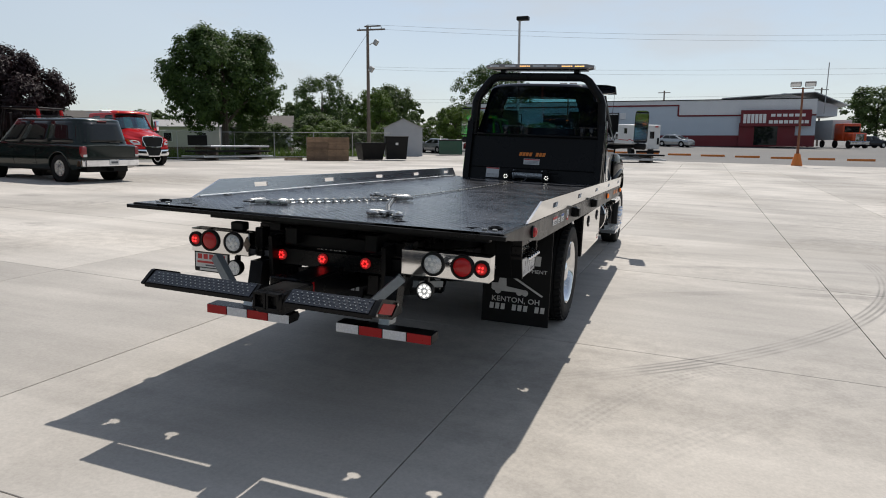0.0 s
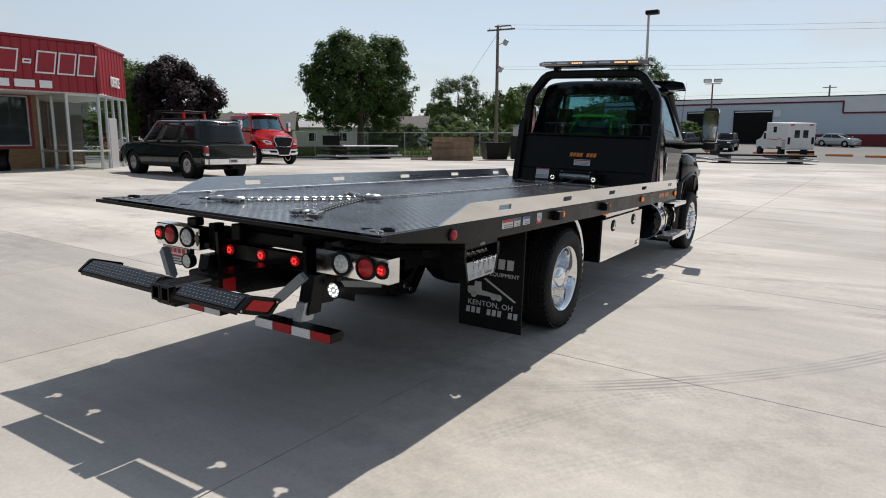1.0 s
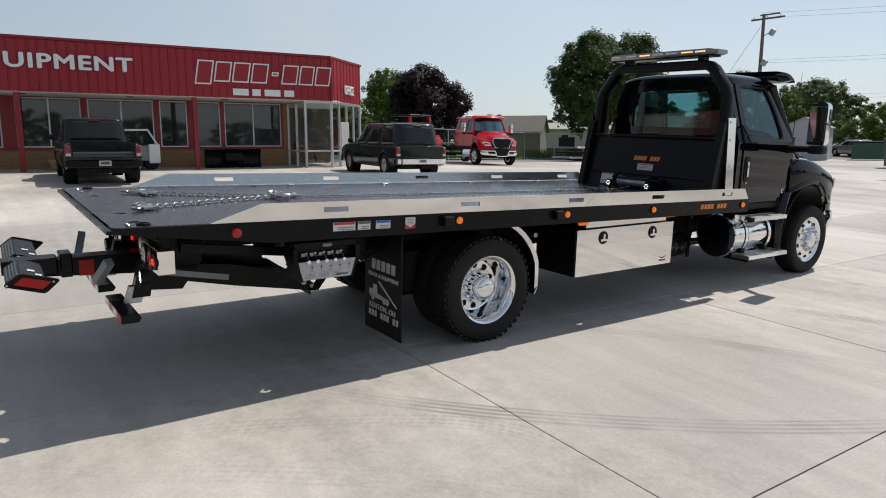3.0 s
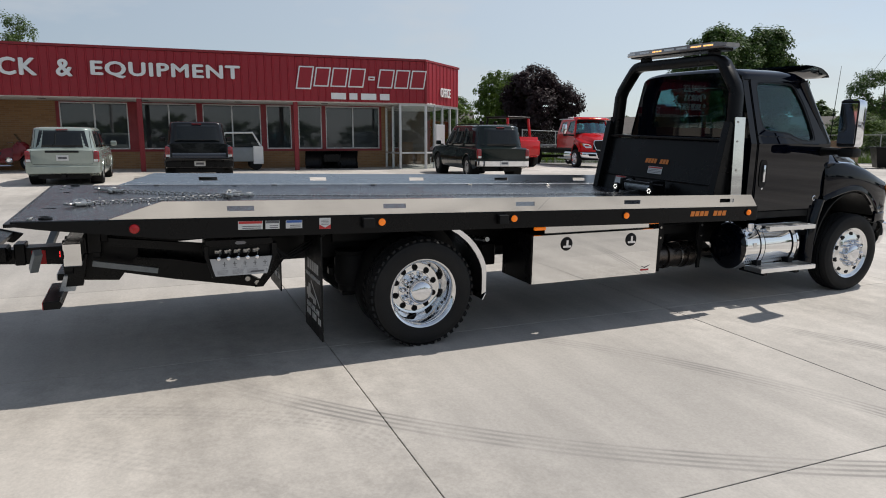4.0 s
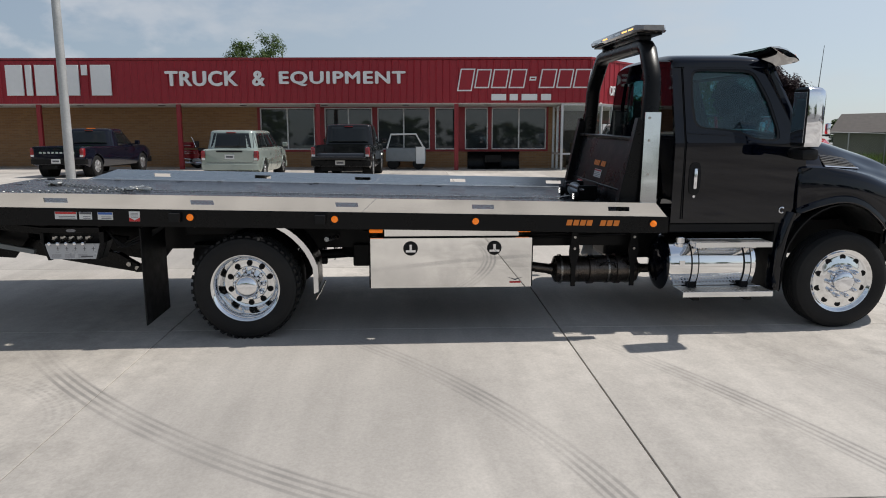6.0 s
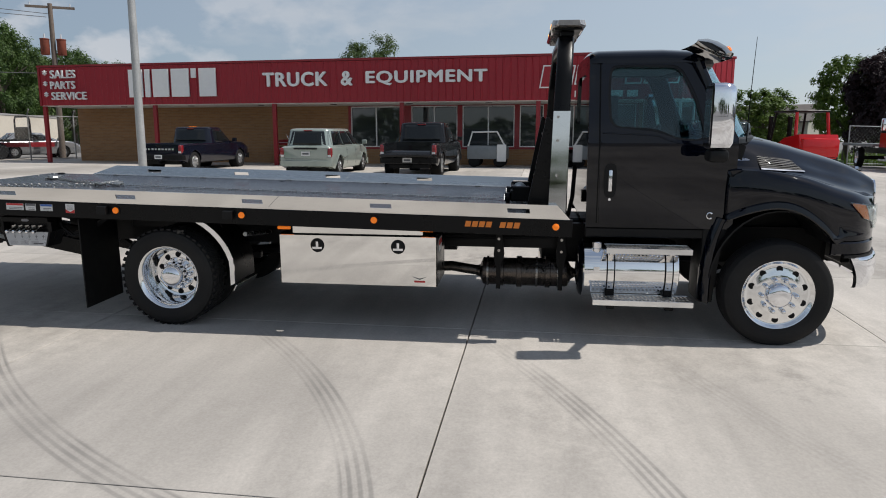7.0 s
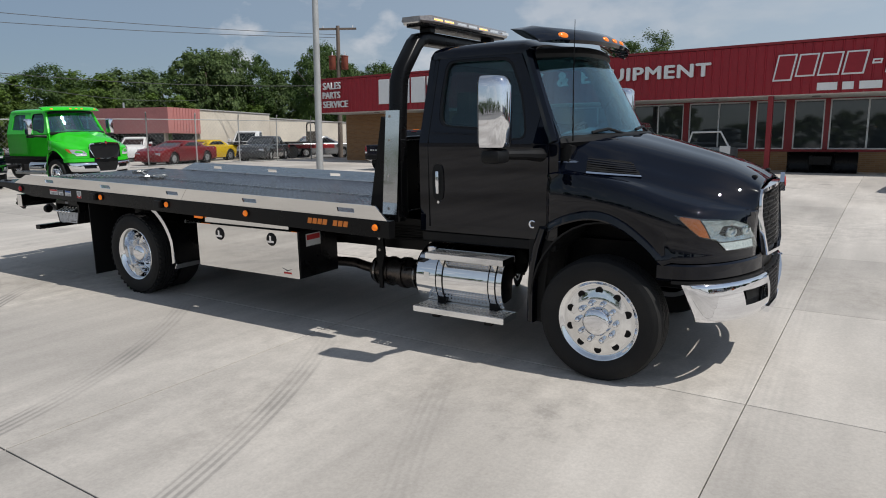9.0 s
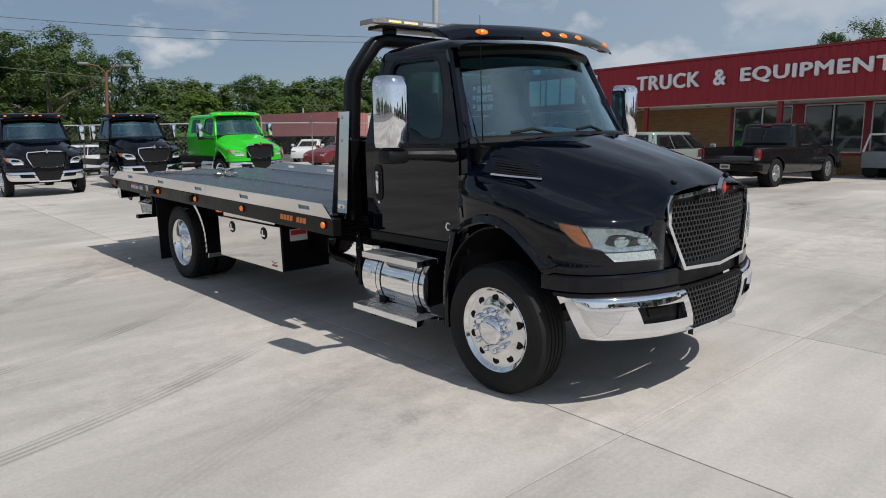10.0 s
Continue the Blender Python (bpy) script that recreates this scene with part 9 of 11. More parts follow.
        part("headlight", box(B(), sg * (hw - 0.44), sg * (hw - 0.12), h - 0.22, h - 0.015, hood - 0.36, hood - 0.20, 0.03, 2), M_HEAD, root)
        for yy in (yr, yf):
            car_wheel(root, sg * (hw - 0.13), yy, r, 0.22, sg)
        if rack:
            part("roof_rail", tube(B(), [(sg * (w - 0.10), ya + 0.25, z1 + 0.075), (sg * (w - 0.10), ya + 0.35, z1 + 0.125), (sg * (w - 0.10), yb - 0.55, z1 + 0.125), (sg * (w - 0.10), yb - 0.45, z1 + 0.075)], 0.016, 8), M_PLASTIC, root, "black roof rail", True)
    if rack:
        for yy in (ya + 0.6, (ya + yb) / 2):
            part("roof_bar", box(B(), -w + 0.11, w - 0.11, yy - 0.03, yy + 0.03, z1 + 0.110, z1 + 0.125, 0.004), M_PLASTIC, root)

    def back_loop(a, f):
        z = zl + 0.01 + (zh - zl - 0.01) * f
        return (-1 + 2 * a) * (level(z)[2] - 0.085 - 0.02 * f), z
    pane("rear_window", lambda u, v, d: end(-1, u, v, d), back_loop, 10, 5, "dark tinted rear window")
    pane("windscreen", lambda u, v, d: end(1, u, v, d), lambda a, f: ((-1 + 2 * a) * (level(zl - 0.02 + (zh - zl + 0.02) * f)[2] - 0.10), zl - 0.02 + (zh - zl + 0.02) * f), 10, 5)
    if not bed:
        part("rear_wiper", box(B(), 0.02, 0.36, cab[0] - 0.03, cab[0] - 0.012, belt + 0.055, belt + 0.072, 0.004), M_HOLE, root)
    part("brake_lamp", box(B(), -0.15, 0.15, ya - 0.012, ya + 0.05, z1 - 0.008, z1 + 0.022, 0.006), M_TAILRED, root)
    bm2 = bumper or pmat
    rb = B()
    plan = [(-1.0, 0.16), (-0.97, 0.02), (-0.80, -0.06), (-0.4, -0.09), (0.4, -0.09), (0.80, -0.06), (0.97, 0.02), (1.0, 0.16)]
    loft(rb, [[(u * (hw - 0.02), -h + v, clear + 0.12), (u * (hw - 0.02), -h + v, clear + 0.29), (u * (hw - 0.04), -h + v + 0.04, clear + 0.31), (u * (hw - 0.05), -h + v + 0.10, clear + 0.30), (u * (hw - 0.05), -h + v + 0.10, clear + 0.11)] for u, v in plan])
    part("rear_bumper", rb, bm2, root, "", True)
    fb = B()
    loft(fb, [[(u * (hw - 0.05), h - v * 0.9, clear + 0.02), (u * (hw - 0.05), h - v * 0.9, clear + 0.24), (u * (hw - 0.08), h - v * 0.9 - 0.10, clear + 0.25), (u * (hw - 0.08), h - v * 0.9 - 0.10, clear + 0.02)] for u, v in plan])
    part("front_bumper", fb, bm2, root, "", True)
    part("underside", box(B(), -hw + 0.32, hw - 0.32, -h + 0.2, h - 0.25, clear - 0.06, clear + 0.30), M_FRAME, root)
    part("hitch", box(B(), -0.05, 0.05, -h - 0.12, -h + 0.2, clear - 0.03, clear + 0.06, 0.008), M_FRAME, root)
    pz = plate_z if plate_z else clear + 0.15
    py = -h - (0.094 if not plate_z else 0.0)
    pl = part("plate", box(B(), -0.155, 0.155, py - 0.012, py, pz, pz + 0.15, 0.004), M_PAPER, root, "pale number plate with plain bars")
    part("plate_bar", box(B(), -0.11, 0.11, py - 0.015, py - 0.012, pz + 0.045, pz + 0.105), M_INK, pl)
    return root


chev = car("pickup_truck", -20.7, -10.15, 86.2, "dark navy extended-cab pickup parked nose-in at the shop", paint("navy", (0.006, 0.007, 0.016)), 5.4, 1.95, 1.06, 1.70, 1.06, (-0.62, 1.42), (-0.48, 0.62), True, 3.6, 0.37, 0.34, "pickup", bumper=M_FRAME, doors=1)
for k in range(9):
    part("tailgate_block", box(B(), -0.60 + 0.14 * k, -0.51 + 0.14 * k, -2.710, -2.7035, 0.82, 0.88), M_CARRIM, chev, "plain pale tailgate lettering block")
for k in range(3):
    part("cab_lamp", box(B(), -0.16 + 0.12 * k, -0.08 + 0.12 * k, -0.36, -0.29, 1.688, 1.708, 0.004), M_AMBER, chev, "small amber cab lamp")
car("minivan", -18.9, -4.08, 88.0, "silver-green minivan parked nose-in at the shop", paint("silver_green", (0.34, 0.385, 0.35), 0.35), 4.8, 1.95, 1.02, 1.64, 0.94, (-2.30, 1.55), (-2.10, 0.45), False, 3.0, 0.33, 0.24, "minivan", plate_z=0.70, bar=M_PLASTIC)
ram = car("pickup_truck", -19.0, -0.4, 87.0, "black crew-cab pickup with an empty open bed", paint("black", (0.008, 0.008, 0.009)), 5.8, 2.0, 1.15, 1.86, 1.13, (-0.80, 1.60), (-0.62, 0.72), "open", 3.6, 0.41, 0.38, "pickup", bumper=M_BLACK)
car("suv", -17.78, 9.45, 83.5, "dark green full-size sport utility wagon with a chrome rear bumper", paint("dark_green", (0.007, 0.014, 0.012)), 5.6, 2.0, 1.10, 1.86, 1.07, (-2.68, 1.52), (-2.44, 0.66), False, 3.45, 0.40, 0.36, "suv", bumper=M_CHROME, rack=True)
# cars behind the south fence
for nm, x, y, yaw, lab, pm, kw in (
        ("car", -18.6, -24.6, -75, "dark red coupe parked behind the fence", paint("maroon", (0.16, 0.008, 0.012)), dict(L=4.6, W=1.8, belt=0.92, roof=1.26, hood=0.84, cab=(-1.7, 1.2), top=(-1.0, 0.2), wb=2.7, r=0.32, clear=0.2)),
        ("car", -22.2, -27.0, -80, "yellow coupe parked behind the fence", paint("yellow", (0.62, 0.42, 0.01)), dict(L=4.5, W=1.8, belt=0.92, roof=1.26, hood=0.86, cab=(-1.7, 1.2), top=(-1.0, 0.2), wb=2.65, r=0.32, clear=0.2)),
        ("pickup_truck", -27.2, -28.5, -60, "white pickup parked behind the fence", paint("white", (0.65, 0.65, 0.64), 0.0), dict(L=5.4, W=1.95, belt=1.08, roof=1.80, hood=1.08, cab=(-0.5, 1.25), top=(-0.3, 0.6), bed=True, wb=3.5, r=0.36, clear=0.33, cat="pickup")),
        ("car", -24.6, -24.4, -62, "dark grey sedan parked by the fence", paint("grey", (0.05, 0.053, 0.056), 0.4), dict(L=4.8, W=1.85, belt=0.95, roof=1.45, hood=0.92, cab=(-1.9, 1.35), top=(-1.3, 0.35), wb=2.8, r=0.33, clear=0.22)),
        ("pickup_truck", -14.4, -26.6, -40, "red-orange pickup parked behind the fence", paint("orange_red", (0.36, 0.05, 0.025)), dict(L=5.2, W=1.9, belt=1.02, roof=1.72, hood=1.02, cab=(-0.4, 1.2), top=(-0.2, 0.55), bed=True, wb=3.3, r=0.36, clear=0.32, cat="pickup")),
        ("car", -20.8, -31.5, -45, "white sedan parked by the pink building", paint("white", (0.65, 0.65, 0.64), 0.0), dict(L=4.7, W=1.8, belt=0.95, roof=1.45, hood=0.92, cab=(-1.9, 1.35), top=(-1.3, 0.35), wb=2.7, r=0.33, clear=0.22)),
        ("car", -31.5, -26.0, 60, "silver sedan parked beyond the fence", paint("silver", (0.42, 0.43, 0.44), 0.6), dict(L=4.7, W=1.8, belt=0.95, roof=1.45, hood=0.92, cab=(-1.9, 1.35), top=(-1.3, 0.35), wb=2.7, r=0.33, clear=0.22)),
        ("car", -4.6, -25.5, -60, "white sedan parked between the trucks", paint("white", (0.65, 0.65, 0.64), 0.0), dict(L=4.7, W=1.8, belt=0.95, roof=1.45, hood=0.92, cab=(-1.9, 1.35), top=(-1.3, 0.35), wb=2.7, r=0.33, clear=0.22)),
        ("car", -0.6, 84.5, -120, "silver sedan parked before the metal shop", paint("silver", (0.42, 0.43, 0.44), 0.6), dict(L=4.5, W=1.8, belt=0.95, roof=1.45, hood=0.92, cab=(-1.9, 1.35), top=(-1.3, 0.35), wb=2.7, r=0.33, clear=0.2)),
        ("suv", -15.0, 73.0, -10, "black sport utility car in the asphalt lot", paint("black", (0.010, 0.010, 0.011)), dict(L=4.8, W=1.95, belt=1.1, roof=1.78, hood=1.08, cab=(-2.2, 1.3), top=(-2.0, 0.5), wb=2.9, r=0.38, clear=0.3, cat="suv")),
        ("suv", -10.2, 70.0, 178, "black open jeep in the asphalt lot", paint("black", (0.010, 0.010, 0.011)), dict(L=4.2, W=1.85, belt=1.15, roof=1.80, hood=1.15, cab=(-1.9, 0.6), top=(-1.8, 0.3), wb=2.7, r=0.42, clear=0.36, cat="suv")),
        ("car", 25.0, 104.0, -60, "dark blue car at the far side of the lot", paint("navy", (0.008, 0.009, 0.016)), dict(L=4.7, W=1.85, belt=1.0, roof=1.6, hood=0.95, cab=(-2.0, 1.3), top=(-1.7, 0.4), wb=2.8, r=0.35, clear=0.25)),
        ("suv", 29.5, 96.0, -90, "dark sport utility car by the far lot", paint("dark_green", (0.010, 0.018, 0.015)), dict(L=4.9, W=1.9, belt=1.1, roof=1.8, hood=1.05, cab=(-2.2, 1.3), top=(-2.0, 0.5), wb=2.9, r=0.37, clear=0.3, cat="suv")),
        ("car", 35.0, 92.0, -80, "red car by the far lot", paint("maroon", (0.16, 0.008, 0.012)), dict(L=4.6, W=1.85, belt=0.95, roof=1.5, hood=0.9, cab=(-1.9, 1.3), top=(-1.3, 0.3), wb=2.7, r=0.33, clear=0.22)),
        ("car", -24.2, 61.0, 60, "silver hatchback by the shed", paint("silver", (0.42, 0.43, 0.44), 0.6), dict(L=4.4, W=1.8, belt=0.95, roof=1.45, hood=0.92, cab=(-1.9, 1.2), top=(-1.5, 0.3), wb=2.6, r=0.33, clear=0.22)),
        ("car", -19.5, 64.0, 80, "red minivan by the shed", paint("maroon", (0.16, 0.008, 0.012)), dict(L=4.7, W=1.9, belt=1.05, roof=1.72, hood=1.0, cab=(-2.2, 1.3), top=(-2.0, 0.4), wb=2.9, r=0.34, clear=0.25))):
    car(nm, x, y, yaw, lab, pm, **kw)

# ---- other trucks ----
def chassis_truck(x, y, yaw, label, pm, crew, length=6.0, deck=False, name="truck"):
    root = thing(name, stand(x, y, yaw), label, "truck")
    truck_front(root, Matrix.Identity(4), pm, crew, False)
    for s in (1, -1):
        part("frame_rail", box(B(), s * 0.43 - 0.04, s * 0.43 + 0.04, -length, 0.9, 0.68, 0.93), M_FRAME, root)
        truck_wheel(root, "rear", s * 1.05, -length + 1.4, s, 0.462)
        part("side_step", box(B(), s * 0.72, s * 1.08, -1.6 if not crew else -2.4, -0.7, 0.40, 0.48, 0.01), M_STEP, root)
        part("fuel_tank", cyl(B(), (s * 0.80, -1.2, 0.62), 0.25, 0.9, "y", 20, 0.02), M_MIRROR_STEEL, root, smooth=True)
    part("gearbox", box(B(), -0.35, 0.35, -2.0, 0.7, 0.45, 1.0, 0.03), M_FRAME, root)
    part("rear_axle", cyl(B(), (0, -length + 1.4, 0.46), 0.09, 1.9, "x", 14), M_FRAME, root)
    if deck:
        part("deck", box(B(), -1.22, 1.22, -length - 1.5, -2.9, 1.02, 1.14, 0.01), M_GREYBAR, root)
    return root


PR = paint("truck_red", (0.50, 0.012, 0.015), 0.1)
red = chassis_truck(-23.9, 19.5, -101, "bright red crew-cab truck with a rollback bed", PR, True, 7.0, True)
part("light_bar", box(B(), -0.65, 0.65, -2.2, -1.95, 2.56, 2.64, 0.02), M_CLEAR, red, "clear roof light bar")
for sx in (-0.87, 0.87):
    part("rail_frame", box(B(), sx - 0.03, sx + 0.03, -2.8, -1.0, 2.5, 2.54), M_GALV, red)
chassis_truck(-1.7, -16.4, -1, "black conventional truck parked at the back of the yard", M_PAINT, False, 6.2)
chassis_truck(-5.1, -16.9, 2, "black conventional truck chassis parked beside another", M_PAINT, False, 6.2)
chassis_truck(-8.3, -15.3, 4, "bright green crew-cab truck chassis", paint("lime", (0.035, 0.52, 0.02), 0.05), True, 7.2)

# forklift with a roll cage
fk = thing("forklift", stand(-25.4, 15.05, 100), "large red forklift with an open cage", "forklift")
part("body", prism(B(), [(-1.5, 0.5), (1.3, 0.45), (1.3, 0.9), (0.2, 1.0), (-0.3, 1.35), (-1.45, 1.5), (-1.6, 1.1)], "x", -0.85, 0.85, 0.05), PR, fk, "red rounded counterweight body", True)
for sx in (1, -1):
    part("cage_post", tube(B(), [(sx * 0.72, -1.0, 1.4), (sx * 0.66, -0.85, 2.45)], 0.07, 8), PR, fk, "red cage post", True)
    part("cage_post", tube(B(), [(sx * 0.72, 1.0, 0.9), (sx * 0.66, 0.75, 2.42)], 0.05, 8), M_FRAME, fk, "", True)
    for yy, rr in ((-1.0, 0.40), (0.95, 0.48)):
        part("wheel", revolve(B(), [(0, -0.15), (rr * 0.9, -0.15), (rr, -0.1), (rr, 0.1), (rr * 0.9, 0.15), (rr * 0.55, 0.15), (rr * 0.5, 0.1), (0, 0.1)], (sx * 0.85, yy, rr), "x", 24), M_TYRE, fk, "", True)
    part("mast_rail", box(B(), sx * 0.45 - 0.07, sx * 0.45 + 0.07, 1.45, 1.62, 0.15, 2.3, 0.01), M_FRAME, fk)
    part("fork", prism(B(), [(1.62, 0.12), (1.70, 0.12), (2.9, 0.10), (2.9, 0.14), (1.70, 0.20), (1.70, 0.9), (1.62, 0.9)], "x", sx * 0.4 - 0.07, sx * 0.4 + 0.07), M_FRAME, fk)
part("cage_roof", box(B(), -0.74, 0.74, -0.95, 0.85, 2.42, 2.50, 0.02), M_FRAME, fk)
part("counterweight", box(B(), -0.8, 0.8, -1.75, -1.2, 0.55, 1.35, 0.12, 2), PR, fk, "red counterweight", True)
part("seat", box(B(), -0.25, 0.25, -0.5, 0.0, 1.3, 1.44, 0.04), M_SEAT, fk)

# chassis with headboard beyond the shop
ch = thing("truck_chassis", stand(-28.6, -25.2, 62), "bare flatbed truck chassis with a black headboard", "truck chassis")
part("bed_frame", box(B(), -1.1, 1.1, -4.6, 0.9, 0.95, 1.08, 0.01), M_FRAME, ch)
part("headboard", box(B(), -0.95, 0.95, 0.7, 0.8, 1.08, 1.75, 0.02), M_BLACK, ch)
part("headboard_hoop", tube(B(), [(-0.95, 0.75, 1.1), (-0.9, 0.75, 2.15), (-0.75, 0.75, 2.32), (0.75, 0.75, 2.32), (0.9, 0.75, 2.15), (0.95, 0.75, 1.1)], 0.05, 8), M_BLACK, ch, "", True)
for sx in (1, -1):
    for yy in (-0.9, -2.6):
        part("wheel", cyl(B(), (sx * 0.85, yy, 0.44), 0.44, 0.25, "x", 24, 0.04), M_TYRE, ch, "", True)
    part("frame_rail", box(B(), sx * 0.4 - 0.05, sx * 0.4 + 0.05, -4.4, 2.2, 0.65, 0.9), M_REDTRIM, ch)

# motorcycle by the shop wall
def bl(s, n, z=0.0):
    v = shop.matrix_basis @ Vector((s, n, z))
    return v


v = bl(16.5, -1.3)
mc = thing("motorcycle", stand(v.x, v.y, 0), "dark red touring motorcycle by the brick wall", "motorcycle")
M_MAROONPAINT = paint("maroon", (0.026, 0.004, 0.009))
for yy in (-0.72, 0.88):
    wh = part("wheel", revolve(B(), [(0.2, -0.06), (0.29, -0.07), (0.315, 0), (0.29, 0.07), (0.2, 0.06)], (0, yy, 0.315), "x", 28, closed=True), M_TYRE, mc, "", True)
    part("rim", revolve(B(), [(0.0, -0.03), (0.06, -0.04), (0.17, -0.02), (0.2, -0.04), (0.2, 0.04), (0.17, 0.02), (0.06, 0.04), (0.0, 0.03)], (0, yy, 0.315), "x", 24), M_GALV, wh, "", True)
part("body", loft(B(), [[(-w, y, z0), (-w * 1.1, y, (z0 + z1) / 2), (-w * 0.7, y, z1), (w * 0.7, y, z1), (w * 1.1, y, (z0 + z1) / 2), (w, y, z0)] for y, w, z0, z1 in ((-0.55, 0.14, 0.42, 0.70), (-0.2, 0.17, 0.34, 0.70), (0.12, 0.20, 0.30, 0.86), (0.38, 0.20, 0.36, 0.90))]), M_MAROONPAINT, mc, "dark red tank and side covers", True, 50)
part("fairing", loft(B(), [[(-w, y, z0), (-w * 1.1, y, (z0 + z1) / 2), (-w * 0.75, y, z1), (w * 0.75, y, z1), (w * 1.1, y, (z0 + z1) / 2), (w, y, z0)] for y, w, z0, z1 in ((0.40, 0.30, 0.40, 0.95), (0.58, 0.32, 0.42, 1.12), (0.78, 0.26, 0.66, 1.10), (0.92, 0.14, 0.74, 0.98))]), M_MAROONPAINT, mc, "dark red front fairing", True, 50)
part("windscreen", prism(B(), [(0.66, 1.08), (0.69, 1.08), (0.50, 1.40), (0.47, 1.40)], "x", -0.24, 0.24), M_DARKGLASS, mc)
part("front_mudguard", loft(B(), [[(-0.08, 0.88 + 0.36 * math.cos(radians(a)), 0.315 + 0.36 * math.sin(radians(a))), (0.08, 0.88 + 0.36 * math.cos(radians(a)), 0.315 + 0.36 * math.sin(radians(a))), (0.07, 0.88 + 0.34 * math.cos(radians(a)), 0.315 + 0.34 * math.sin(radians(a))), (-0.07, 0.88 + 0.34 * math.cos(radians(a)), 0.315 + 0.34 * math.sin(radians(a)))] for a in range(20, 171, 15)]), M_MAROONPAINT, mc, "", True)
st = part("seat", loft(B(), [[(-w, y, z - 0.12), (w, y, z - 0.12), (w * 0.9, y, z - 0.02), (w * 0.5, y, z), (-w * 0.5, y, z), (-w * 0.9, y, z - 0.02)] for y, w, z in ((-0.62, 0.19, 0.90), (-0.32, 0.20, 0.86), (-0.24, 0.19, 0.77), (0.02, 0.18, 0.74), (0.16, 0.12, 0.80))]), M_SEAT, mc, "black stepped saddle", True, 45)
part("backrest", box(B(), -0.20, 0.20, -0.74, -0.64, 0.92, 1.20, 0.04, 2), M_SEAT, st, "", True)
tb = part("top_box", prism(B(), [(-1.22, 0.90), (-0.74, 0.88), (-0.72, 1.08), (-0.80, 1.16), (-1.20, 1.14), (-1.26, 1.02)], "x", -0.28, 0.28, 0.03), M_MAROONPAINT, mc, "dark red top box")
part("trim", box(B(), -0.285, 0.285, -1.24, -0.75, 1.0, 1.012), M_CHROME, tb)
part("grab_rail", tube(B(), [(0.30, -0.66, 0.92), (0.31, -0.78, 1.30), (0.30, -0.84, 1.38)], 0.012, 6), M_CHROME, mc, "chrome aerial mast", True)
for sx in (1, -1):
    pn = part("pannier", prism(B(), [(-1.18, 0.45), (-0.55, 0.42), (-0.48, 0.60), (-0.58, 0.80), (-1.16, 0.82), (-1.24, 0.62)], "x", min(sx * 0.18, sx * 0.42), max(sx * 0.18, sx * 0.42), 0.04), M_MAROONPAINT, mc, "dark red pannier with chrome rails")
    for z in (0.66, 0.72):
        part("trim", box(B(), min(sx * 0.42, sx * 0.43), max(sx * 0.42, sx * 0.43), -1.16, -0.60, z, z + 0.015, 0.003), M_CHROME, pn)
    part("pannier_rail", tube(B(), [(sx * 0.40, -1.22, 0.44), (sx * 0.44, -0.9, 0.40), (sx * 0.42, -0.5, 0.42)], 0.014, 6), M_CHROME, pn, "", True)
    part("exhaust", tube(B(), [(sx * 0.24, 0.3, 0.22), (sx * 0.28, -0.4, 0.22), (sx * 0.30, -1.15, 0.26)], [0.03, 0.045, 0.05], 10), M_CHROME, mc, "chrome exhaust pipe", True)
    part("engine", revolve(B(), [(0, 0.0), (0.10, 0.0), (0.12, 0.03), (0.12, 0.10), (0.07, 0.14), (0, 0.14)], (sx * 0.18, 0.25, 0.42), "x", 16), M_CHROME, mc, "chrome cylinder head", True)
    part("side_cover", box(B(), min(sx * 0.19, sx * 0.21), max(sx * 0.19, sx * 0.21), -0.36, -0.08, 0.50, 0.62, 0.008), M_CHROME, mc)
    part("handlebar", tube(B(), [(0, 0.44, 1.02), (sx * 0.20, 0.42, 1.08), (sx * 0.36, 0.24, 1.06)], 0.016, 6), M_CHROME, mc, "", True)
    part("mirror", box(B(), sx * 0.36 - 0.07, sx * 0.36 + 0.07, 0.56, 0.62, 1.02, 1.12, 0.02, 2), M_MAROONPAINT, mc, "", True)

# white cart with an open windscreen frame, plough blade, pallet pile
v = bl(7.85, -0.9)
uc = thing("utility_cart", stand(v.x, v.y, -4), "white utility cart with an open windscreen frame", "cart")
part("body", prism(B(), [(-0.85, 0.35), (0.85, 0.35), (0.85, 0.85), (0.75, 0.92), (-0.85, 0.92)], "x", -0.6, 0.6, 0.04), M_GREYBAR, uc, "", True)
part("frame", tube(B(), [(0.6, -0.8, 0.9), (0.6, -0.62, 1.50), (0.6, 0.45, 1.52), (0.6, 0.80, 0.9)], 0.04, 8), M_WHITE, uc, "white windscreen frame", True)
part("side_panel", box(B(), 0.602, 0.66, 0.45, 0.85, 0.25, 0.98, 0.02), M_WHITE, uc, "white side panel")
for sx in (1, -1):
    for yy in (-0.55, 0.55):
        part("wheel", cyl(B(), (sx * 0.5, yy, 0.25), 0.25, 0.18, "x", 18, 0.03), M_TYRE, uc, "", True)
v = bl(4.0, -1.3)
pb = thing("plough_blade", Matrix.Translation((v.x, v.y, gz(v.x, v.y))) @ Matrix.Rotation(radians(-93.78), 4, "Z"), "black curved snow plough blade lying by the wall", "plough")
rr = [(0.30 * math.cos(radians(a)) * -1 + 0.3, 0.38 + 0.38 * math.sin(radians(a))) for a in range(-85, 86, 17)]
part("blade", loft(B(), [[(x, y, z) for y, z in rr] + [(x, y + 0.03, z) for y, z in rr[::-1]] for x in (-1.15, 1.15)]), M_BLACK, pb, "", True)
